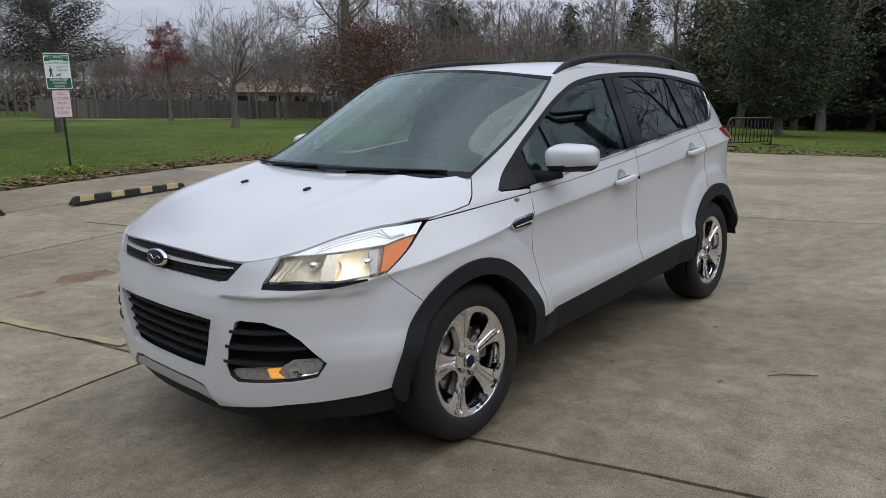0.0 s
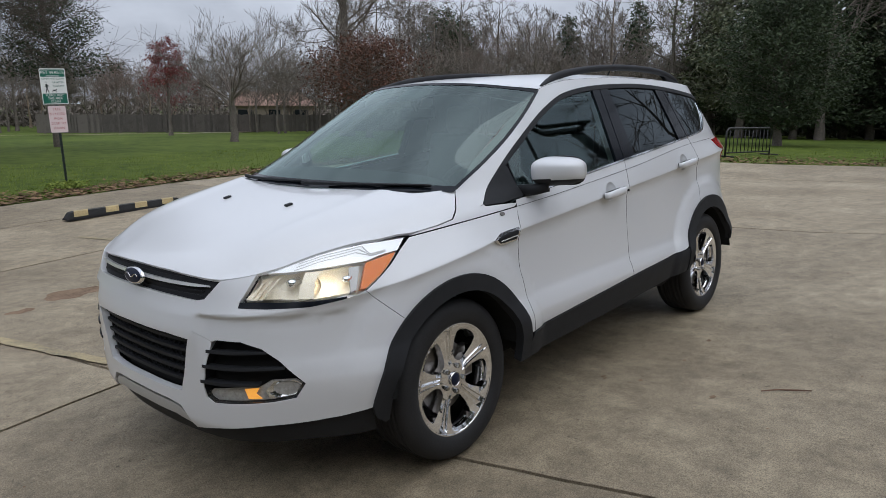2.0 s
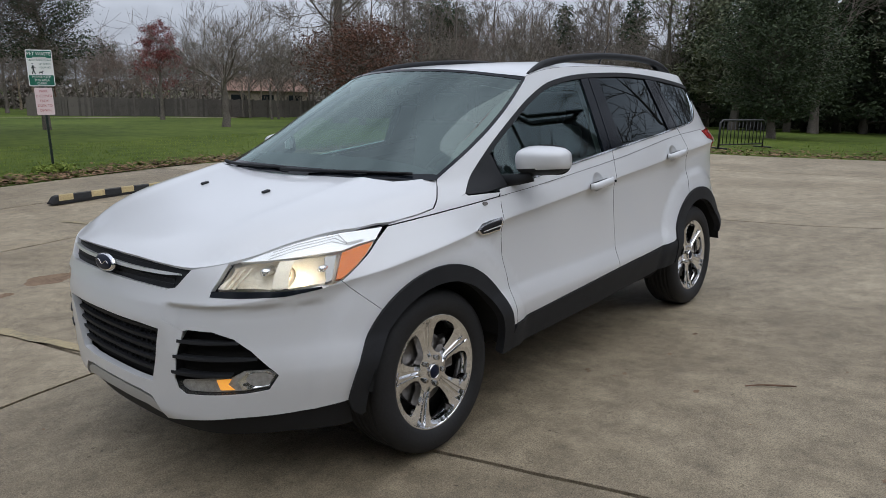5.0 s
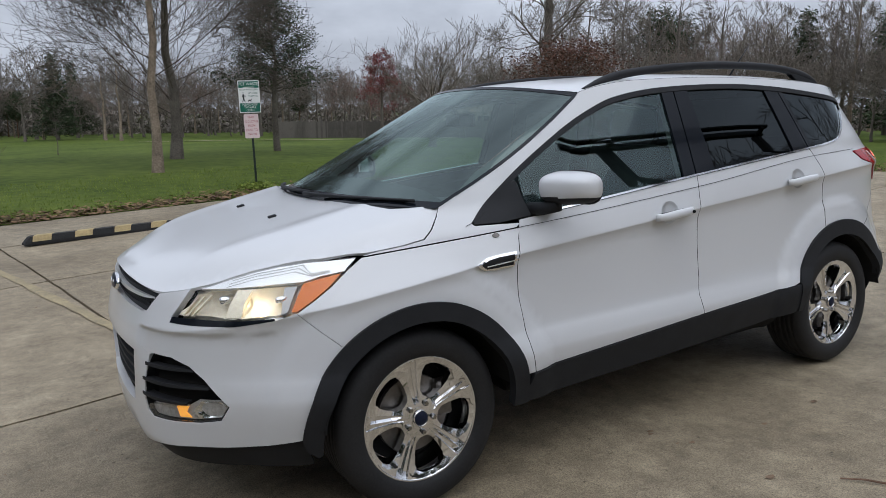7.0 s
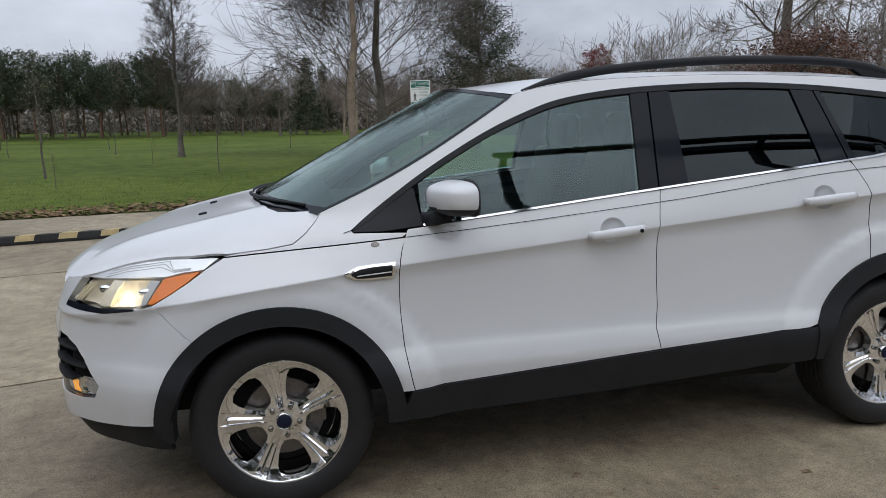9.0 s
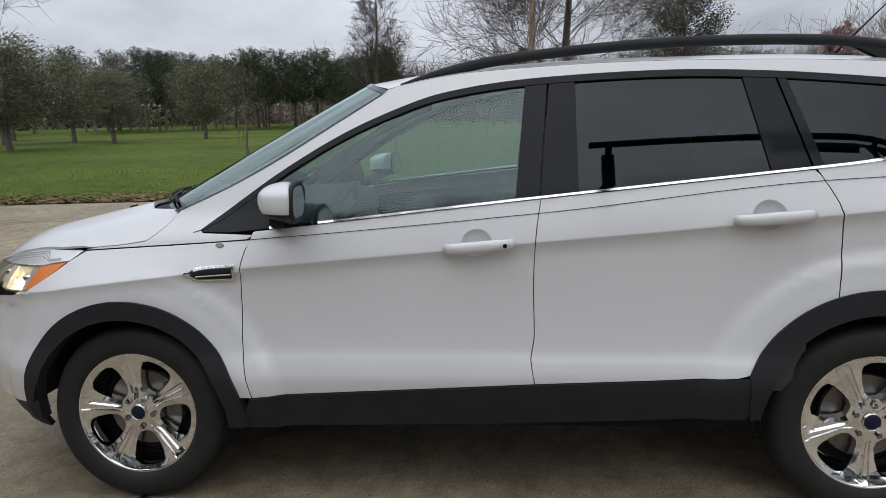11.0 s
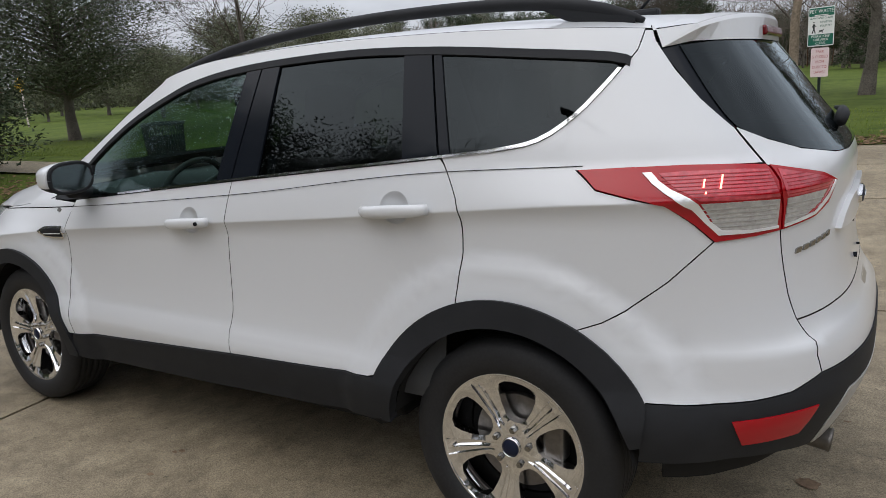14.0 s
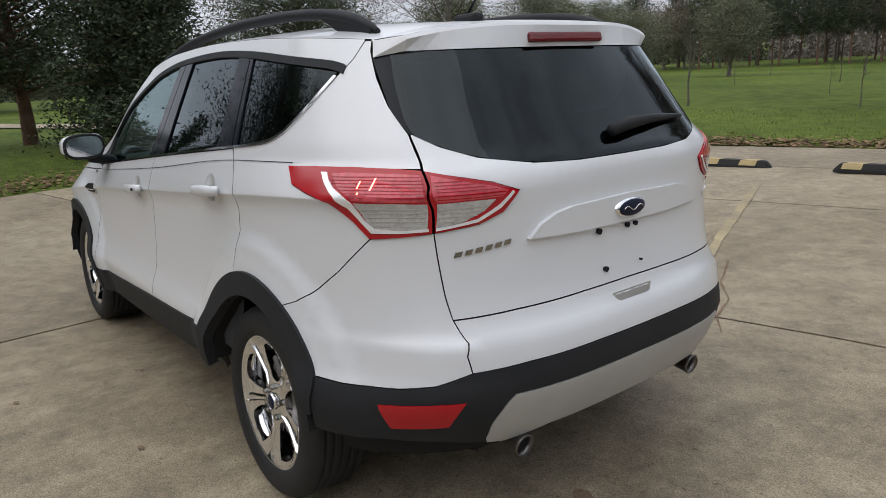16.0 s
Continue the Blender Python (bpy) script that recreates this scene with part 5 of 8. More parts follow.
@functools.lru_cache(maxsize=None)
def spoke_mesh():
    """One fifth of the wheel's face: a spoke that fans out into the rim, between two shield-shaped openings."""
    ca, sa = math.cos(radians(36)), math.sin(radians(36))
    side = [(r * ca + t * sa, r * sa - t * ca) for r, t in HOLE]
    edge = [(0.031 * ca, 0.031 * sa)] + side + [(0.239 * math.cos(radians(a)), 0.239 * math.sin(radians(a))) for a in np.linspace(36, 0, 13)]
    edge += [(x, -y) for x, y in edge[::-1][1:]]
    rim = resample(edge, 0.012)
    n = len(rim)
    lines = [(r, q * (curve(r, (0.05, 0.23), (0.007, 0.024)) + e)) for r in np.linspace(0.062, 0.226, 16) for q in (1, -1) for e in (0.0, 0.004)]
    lines += [(r, c) for r in np.linspace(0.062, 0.226, 16) for c in (-0.006, 0.0, 0.006)]
    lines += [(r, q * w) for r, w in ((0.215, 0.05), (0.205, 0.075), (0.22, 0.09), (0.226, 0.065), (0.211, 0.10), (0.222, 0.115)) for q in (1, -1)]
    out = geometry.delaunay_2d_cdt([Vector(p) for p in rim + lines], [], [list(range(n))], 1, 1e-6)
    where = {q: i for i, o in enumerate(out[3]) for q in o}
    lip = set(where[i] for i in range(n) if i in where)
    verts = [(v.x, spoke_height(math.hypot(v.x, v.y), v.y) - (0.004 if i in lip and 0.07 < math.hypot(v.x, v.y) < 0.219 else 0.0), v.y) for i, v in enumerate(out[0])]
    faces = [tuple(f[::-1]) for f in out[2]]
    ring = [where[i] for i in range(n) if i in where]
    base = len(verts)
    verts += [(verts[i][0], verts[i][1] - 0.035, verts[i][2]) for i in ring]
    m = len(ring)
    faces += [(ring[i], ring[(i + 1) % m], base + (i + 1) % m, base + i) for i in range(m)]
    bm = bmesh.new()
    vs = [bm.verts.new(v) for v in verts]
    for f in faces:
        bm.faces.new([vs[i] for i in f])
    bmesh.ops.recalc_face_normals(bm, faces=bm.faces)
    me = mesh_of(bm, "spoke", MAT_CHROME, True)
    me.set_sharp_from_angle(angle=radians(24))
    return me


def wheel_at(x, y, phase, side):
    hub = new("wheel")
    hub.parent = car
    hub.matrix_local = Matrix.Translation((x, y, WZ)) @ Matrix.Rotation(0 if side > 0 else math.pi, 4, "Z")
    hub["label"] = "chrome five-spoke wheel with black tyre"
    bm = bmesh.new()
    prof = [(0.236, 0.098), (0.243, 0.108), (0.262, 0.116), (0.285, 0.119), (0.305, 0.117), (0.322, 0.110), (0.334, 0.100), (0.341, 0.088)]
    for g in (0.062, 0.032, 0.0, -0.032, -0.062):
        prof += [(0.3445, g + 0.012), (0.3445, g + 0.004), (0.338, g + 0.003), (0.338, g - 0.003), (0.3445, g - 0.004), (0.3445, g - 0.012)]
    prof += [(0.341, -0.088), (0.322, -0.110), (0.285, -0.117), (0.236, -0.1)]
    lathe(bm, prof, 72)
    t = part("tyre", turned(bm), MAT_TYRE, hub, "black rubber tyre", smooth=True)
    bm = bmesh.new()
    lathe(bm, [(0.19, -0.1), (0.205, -0.02), (0.208, 0.055), (0.214, 0.075), (0.226, 0.093), (0.234, 0.102), (0.240, 0.104), (0.244, 0.099), (0.24, 0.09)], 64)
    rim = part("rim", turned(bm), MAT_CHROME, hub, "chrome rim", smooth=True)
    for k in range(5):
        sp = new("spoke", spoke_mesh())
        sp.parent = hub
        sp["label"] = "chrome spoke"
        sp.matrix_local = Matrix.Rotation(-radians(phase + 72 * k), 4, "Y")
    bm = bmesh.new()
    lathe(bm, [(0.001, 0.084), (0.036, 0.084), (0.052, 0.080), (0.066, 0.074), (0.074, 0.066), (0.074, 0.04)], 32)
    part("hub", turned(bm), MAT_CHROME, hub, "chrome hub", smooth=True)
    bm = bmesh.new()
    lathe(bm, [(0.001, 0.099), (0.022, 0.098), (0.027, 0.094), (0.028, 0.086)], 24)
    part("centre_cap", turned(bm), MAT_BADGE, hub, "dark blue centre cap", smooth=True)
    bm = bmesh.new()
    lathe(bm, [(0.0285, 0.086), (0.0285, 0.096), (0.031, 0.096), (0.0315, 0.086)], 24)
    part("cap_ring", turned(bm), MAT_CHROME, hub, smooth=True)
    for k in range(5):
        a = radians(phase + 36 + 72 * k)
        bm = bmesh.new()
        rings = lathe(bm, [(0.001, 0.098), (0.008, 0.098), (0.011, 0.092), (0.011, 0.066)], 6)
        bmesh.ops.translate(bm, vec=(0.0575 * math.cos(a), 0, 0.0575 * math.sin(a)), verts=bm.verts)
        part("lug_nut", turned(bm), MAT_NUT, hub, "dark chrome wheel nut")
    bm = bmesh.new()
    lathe(bm, [(0.05, 0.03), (0.15, 0.03), (0.152, 0.025), (0.152, 0.012), (0.05, 0.012)], 40)
    part("brake_disc", turned(bm), MAT_DARK_METAL, hub, "brake disc", smooth=False)
    bm = bmesh.new()
    box(bm, (0.07, 0.06, 0.14), (-0.125, 0.03, 0.04), 0.012)
    part("brake_caliper", bm, MAT_DARK_METAL, hub)
    bm = bmesh.new()
    lathe(bm, [(0.001, -0.03), (0.2, -0.03), (0.2, -0.04)], 32)
    part("backing_plate", turned(bm), MAT_INNER, hub)
    return hub


wheel_at(FX, 0.762, 9, 1)
wheel_at(RX, 0.762, -11, 1)
wheel_at(FX, -0.772, 30, -1)
wheel_at(RX, -0.772, 50, -1)

# wheel housings, floor pan, cabin walls
for cx in (FX, RX):
    for s in (1, -1):
        bm = bmesh.new()
        ring = []
        for y in (0.52, 0.905):
            ring.append([bm.verts.new((cx + 0.40 * math.cos(radians(a)), s * y, WZ + 0.40 * math.sin(radians(a)))) for a in range(9, 172, 9)])
        for i in range(len(ring[0]) - 1):
            bm.faces.new((ring[0][i], ring[0][i + 1], ring[1][i + 1], ring[1][i]))
        bm.faces.new(ring[0])
        part("wheel_housing", bm, MAT_INNER, car)
bm = bmesh.new()
box(bm, (1.75, 1.50, 0.10), (0.0, 0, 0.35), 0.02)
box(bm, (4.1, 1.02, 0.14), (0.02, 0, 0.36), 0.03)
part("floor_pan", bm, MAT_INNER, car)
bm = bmesh.new()
box(bm, (0.62, 1.0, 0.5), (1.75, 0, 0.62), 0.03)
part("engine_block", bm, MAT_INNER, car)


# ---- the car: front lamps and grilles ----
def sunk(d):
    return lambda u, z: shell(u, z) - normal_of(shell, u, z) * d


def hood_edge(y):
    return hood_edge_z(y) - 0.002


lamp_top = [fy(y, hood_edge(y)) for y in (0.578, 0.60, 0.62, 0.65, 0.69, 0.72, 0.755, 0.79)] + side_poly([(1.535, 0.984)])
lamp = lamp_top + side_poly([(1.587, 0.944), (1.647, 0.904), (1.708, 0.868), (1.78, 0.827), (1.846, 0.815)]) + [fy(0.738, 0.808), fy(0.668, 0.811), fy(0.556, 0.814), fy(0.566, 0.85)]
headlamps = both("headlamp", lamp, shell, MAT_LENS, car, "clear headlamp lens, lit", gap=0.0, out=0.002, depth=0.0)
strip_u = [fy(0.554, 0.813), fy(0.60, 0.812), fy(0.668, 0.810), fy(0.738, 0.807)] + side_poly([(1.85, 0.813), (1.85, 0.806)]) + [fy(0.738, 0.790), fy(0.635, 0.790), fy(0.554, 0.794)]
both("lamp_base_trim", strip_u, shell, MAT_GLOSS_BLACK, car, "black strip under the headlamp", gap=0.0, out=0.001)


MAT_BROW = material("silvered_brow", (0.85, 0.86, 0.87), 0.3, metal=0.4, coat=0.6)


def dished(yc, zc, ry_, rz_, d):
    """The lamp's inner face, hollowed round a bulb."""
    def f(u, z):
        p = shell(u, z)
        r = ((abs(p.y) - yc) / ry_) ** 2 + ((z - zc) / rz_) ** 2
        return p - normal_of(shell, u, z) * 0.014 - Vector((d * max(0.0, 1 - r), 0, 0))
    return f


lamp_back = [fy(y, hood_edge(y) - 0.002) for y in (0.575, 0.62, 0.69, 0.755)] + side_poly([(1.55, 0.976), (1.59, 0.942), (1.65, 0.902), (1.71, 0.866), (1.78, 0.826), (1.846, 0.814)]) + [fy(0.738, 0.806), fy(0.66, 0.809), fy(0.556, 0.812)]
bowl_a = [fy(y, z) for y, z in ((0.566, 0.822), (0.586, 0.886), (0.648, 0.906), (0.697, 0.908), (0.726, 0.815), (0.66, 0.816))]
bowl_b = [fy(0.735, 0.815), fy(0.706, 0.909)] + side_poly([(1.80, 0.912), (1.836, 0.825)])
for s in (0, 1):
    ms = bool(s)
    panel("lamp_back", lamp_back, sunk(0.05), MAT_REFLECTOR, headlamps[s], "warm lit lamp back", gap=0.0, depth=0.0, mirror=ms)
    panel("lamp_bowl", bowl_a, dished(0.650, 0.858, 0.085, 0.055, 0.07), MAT_REFLECTOR, headlamps[s], "warm lit lamp reflector", gap=0.0, step=0.012, depth=0.03, mirror=ms)
    panel("lamp_bowl", bowl_b, dished(0.760, 0.865, 0.055, 0.055, 0.06), MAT_REFLECTOR, headlamps[s], "warm lit lamp reflector", gap=0.001, step=0.012, depth=0.03, mirror=ms)
    chip = side_poly([(1.797, 0.912), (1.752, 0.914), (1.806, 0.832), (1.833, 0.824)])
    panel("lamp_divider", chip, sunk(0.014), MAT_SILVER, headlamps[s], "silver lamp divider", gap=0.002, depth=0.03, mirror=ms)
    amber = side_poly([(1.737, 0.917), (1.66, 0.932), (1.602, 0.940), (1.650, 0.903), (1.708, 0.867), (1.776, 0.830), (1.800, 0.830)])
    panel("turn_signal", amber, sunk(0.004), MAT_AMBER, headlamps[s], "amber turn signal", gap=0.002, depth=0.03, mirror=ms)
    band = [fy(y, hood_edge(y) - 0.005) for y in (0.60, 0.62, 0.65, 0.69, 0.72, 0.755, 0.785)] + side_poly([(1.552, 0.981), (1.540, 0.981), (1.592, 0.945), (1.669, 0.936), (1.732, 0.922), (1.829, 0.918)]) + [fy(0.70, 0.912), fy(0.65, 0.908)]
    panel("lamp_brow", band, sunk(0.005), MAT_BROW, headlamps[s], "bright silver brow", gap=0.0, depth=0.03, mirror=ms)
    post = [fy(0.700, 0.818), fy(0.692, 0.862), fy(0.686, 0.906), fy(0.716, 0.908), fy(0.724, 0.862), fy(0.738, 0.817)]
    panel("lamp_pillar", post, sunk(0.010), MAT_REFLECTOR, headlamps[s], "bright pillar between the bowls", gap=0.001, depth=0.05, mirror=ms)
    for k, (y0, z0, y1, z1) in enumerate(((0.580, 0.820, 0.600, 0.882), (0.594, 0.820, 0.615, 0.886), (0.608, 0.820, 0.632, 0.890))):
        fin = [fy(y0, z0), fy(y1, z1), fy(y1 + 0.004, z1), fy(y0 + 0.004, z0)]
        panel("lamp_fin", fin, sunk(0.012), MAT_REFLECTOR, headlamps[s], gap=0.0, depth=0.012, mirror=ms)
    for yy, zz, rr in ((0.650, 0.868, 0.016), (0.765, 0.868, 0.013)):
        c = shell(*fy(yy, zz)) - Vector((0.045, 0, 0))
        bm = bmesh.new()
        tube(bm, [(c.x - 0.03, -c.y if s else c.y, c.z), (c.x + 0.012, -c.y if s else c.y, c.z - 0.004), (c.x + 0.02, -c.y if s else c.y, c.z - 0.005)], [rr, rr, rr * 0.7], 12)
        part("bulb_shield", bm, MAT_CHROME, headlamps[s], "chrome bulb shield", smooth=True)
    for k in range(3):
        q = 0.010 + 0.010 * k
        line = [fy(y, hood_edge(y) - q) for y in (0.66, 0.70, 0.755)] + side_poly([(1.70, 0.948 - q * 0.3), (1.64, 0.955 - q * 0.3), (1.64, 0.953 - q * 0.3), (1.70, 0.945 - q * 0.3)]) + [fy(y, hood_edge(y) - q - 0.0025) for y in (0.755, 0.70, 0.66)]
        panel("brow_line", line, sunk(0.0035), MAT_SILVER, headlamps[s], gap=0.0, depth=0.002, mirror=ms)
    for yy, zz, rr, dd in ((0.690, 0.845, 0.010, 0.040), (0.742, 0.845, 0.008, 0.036)):
        c = shell(*fy(yy, zz)) - Vector((dd, 0, 0))
        bm = bmesh.new()
        bmesh.ops.create_uvsphere(bm, u_segments=10, v_segments=8, radius=rr)
        bmesh.ops.translate(bm, vec=(c.x, -c.y if s else c.y, c.z), verts=bm.verts)
        part("bulb", bm, MAT_BULB, headlamps[s], "lit bulb", smooth=True)

gr = [(0.0, 0.812), (0.237, 0.810), (0.385, 0.807), (0.426, 0.817), (0.474, 0.883), (0.38, 0.892), (0.2, 0.903), (0.0, 0.906)]
grille = panel("upper_grille", mir(gr), sunk(0.022), MAT_CLAD, car, "black upper grille", gap=0, depth=0.0)
rib = [(0.0, 0.856), (0.2, 0.855), (0.36, 0.856), (0.425, 0.860), (0.42, 0.866), (0.36, 0.867), (0.2, 0.867), (0.0, 0.868)]
panel("chrome_bar", mir(rib), sunk(0.002), MAT_BROW, grille, "bright grille bar", gap=0, depth=0.02)
for k, (za, zb) in enumerate(((0.823, 0.829), (0.840, 0.845), (0.880, 0.885))):
    sl = [(0.0, za), (0.25, za), (0.40, za), (0.40, zb), (0.25, zb), (0.0, zb)]
    panel("slat", mir(sl), sunk(0.016), MAT_CLAD, grille, gap=0, depth=0.02)


def badge(parent, centre, facing, w, h, plate=MAT_BADGE):
    """An oval badge: bright rim, dark field, a bright flourish left as a plain shape."""
    m = Matrix.Translation(centre) @ facing.to_track_quat("Y", "Z").to_matrix().to_4x4()
    top = None
    for name, sc, dy, mat in (("badge", 1.0, 0.0, MAT_CHROME), ("badge_field", 0.88, 0.003, plate)):
        bm = bmesh.new()
        lathe(bm, [(0.0001, 0.008), (0.8, 0.007), (0.95, 0.004), (1.0, -0.004)], 40)
        bmesh.ops.scale(bm, vec=(w * sc, 1, h * sc), verts=bm.verts)
        bmesh.ops.transform(bm, matrix=m @ Matrix.Translation((0, dy, 0)), verts=bm.verts)
        o = part(name, turned(bm), mat, top or parent, "oval dark blue badge with a bright rim" if not top else "", smooth=True)
        top = top or o
    bm = bmesh.new()
    pts = [Vector((w * 0.62 * (t - 0.5) * 2, 0.0125, h * 0.22 * math.sin(t * 9.5))) for t in np.linspace(0, 1, 26)]
    tube(bm, [m @ p for p in pts], h * 0.055, 5)
    part("badge_flourish", bm, MAT_CHROME, top, "", smooth=True)
    return top


badge(grille, Vector((nose_x(0.856) + 0.010, 0, 0.856)), Vector((1, 0, 0.2)), 0.078, 0.034)

lg = [(0.0, 0.447), (0.18, 0.447), (0.29, 0.452), (0.313, 0.51), (0.368, 0.668), (0.25, 0.678), (0.0, 0.679)]
low_grille = panel("lower_grille", mir(lg), sunk(0.045), MAT_INNER, car, "black lower grille with horizontal slats", gap=0, depth=0.0)
for z in (0.492, 0.532, 0.572, 0.612, 0.652):
    w = curve(z, (0.45, 0.51, 0.668), (0.285, 0.308, 0.362))
    sl = [(0.0, z - 0.006), (w * 0.6, z - 0.006), (w, z - 0.005), (w, z + 0.006), (w * 0.6, z + 0.006), (0.0, z + 0.006)]
    panel("slat", mir(sl), sunk(0.018), MAT_CLAD, low_grille, gap=0, depth=0.03)
for y in np.linspace(-0.30, 0.30, 19):
    bm = bmesh.new()
    a, b = sunk(0.036)(*fy(y, 0.475)), sunk(0.036)(*fy(y, 0.672))
    tube(bm, [a, b], 0.0035, 4)
    part("grille_rod", bm, MAT_CLAD, low_grille)
fog = fog_line[1:-1]
for s in (False, True):
    fg = panel("fog_recess", [fy(y, z) for y, z in fog], sunk(0.05), MAT_INNER, car, "black bumper corner recess", gap=0, depth=0.0, mirror=s)
    rimw = panel("fog_recess_wall", [fy(y, z) for y, z in fog], sunk(0.004), MAT_CLAD, fg, gap=0.0005, depth=0.05, mirror=s)
    me = rimw.data
    bm = bmesh.new()
    bm.from_mesh(me)
    bmesh.ops.delete(bm, geom=[f for f in bm.faces if f.smooth], context="FACES")
    bm.to_mesh(me)
    bm.free()
    for z0, ya, yb in ((0.632, 0.452, 0.63), (0.575, 0.434, 0.678), (0.515, 0.418, 0.615)):
        sl = [fy(ya - 0.012, z0 - 0.005), fy((ya + yb) / 2, z0 - 0.006), fy(yb, z0 - 0.004), fy(yb, z0 + 0.004), fy((ya + yb) / 2, z0 + 0.006), fy(ya - 0.012, z0 + 0.006)]
        panel("slat", sl, sunk(-0.004), MAT_CLAD, fg, gap=0, depth=0.035, mirror=s)
    lens = [fy(y, z) for y, z in ((0.424, 0.470), (0.432, 0.452), (0.457, 0.440), (0.56, 0.444), (0.644, 0.450), (0.697, 0.462), (0.723, 0.512), (0.706, 0.533), (0.645, 0.531), (0.613, 0.506), (0.52, 0.496), (0.44, 0.485))]
    fl = panel("fog_lamp", lens, sunk(0.004), MAT_LENS, fg, "clear fog and turn lamp", gap=0.001, depth=0.01, mirror=s)
    panel("fog_reflector", lens, sunk(0.022), MAT_CLEAR_GREY, fl, gap=0.002, depth=0.0, mirror=s)
    clear_end = [fy(y, z) for y, z in ((0.632, 0.455), (0.694, 0.467), (0.718, 0.511), (0.703, 0.528), (0.650, 0.526), (0.625, 0.49))]
    panel("fog_bowl", clear_end, dished(0.675, 0.492, 0.045, 0.035, 0.03), MAT_CHROME, fl, "bright fog lamp bowl", gap=0.001, step=0.012, depth=0.0, mirror=s)
    amb = [fy(y, z) for y, z in ((0.570, 0.452), (0.615, 0.454), (0.598, 0.475), (0.612, 0.500), (0.562, 0.494))]
    panel("amber_bulb", amb, sunk(0.018), MAT_BULB_AMBER, fl, "lit amber bulb", gap=0.002, depth=0.006, mirror=s)
skid = [(0.0, 0.345), (0.22, 0.342), (0.325, 0.316), (0.298, 0.352), (0.262, 0.377), (0.2, 0.388), (0.0, 0.391)]
panel("front_skid", mir(skid), sunk(0.006), MAT_SILVER, car, "silver lower lip", gap=0.001)
val = [(0.0, 0.25), (0.4, 0.25), (0.70, 0.255)]
val_l = [fy(y, z) for y, z in val] + side_poly([(1.76, 0.255), (1.785, 0.33), (1.80, 0.382)]) + [fy(0.73, 0.362), fy(0.612, 0.358), fy(0.45, 0.338), fy(0.33, 0.316), (2.5, 0.345)]
both("front_valance", val_l, sunk(0.02), MAT_CLAD, car, "black lower front valance", gap=0, step=0.05)

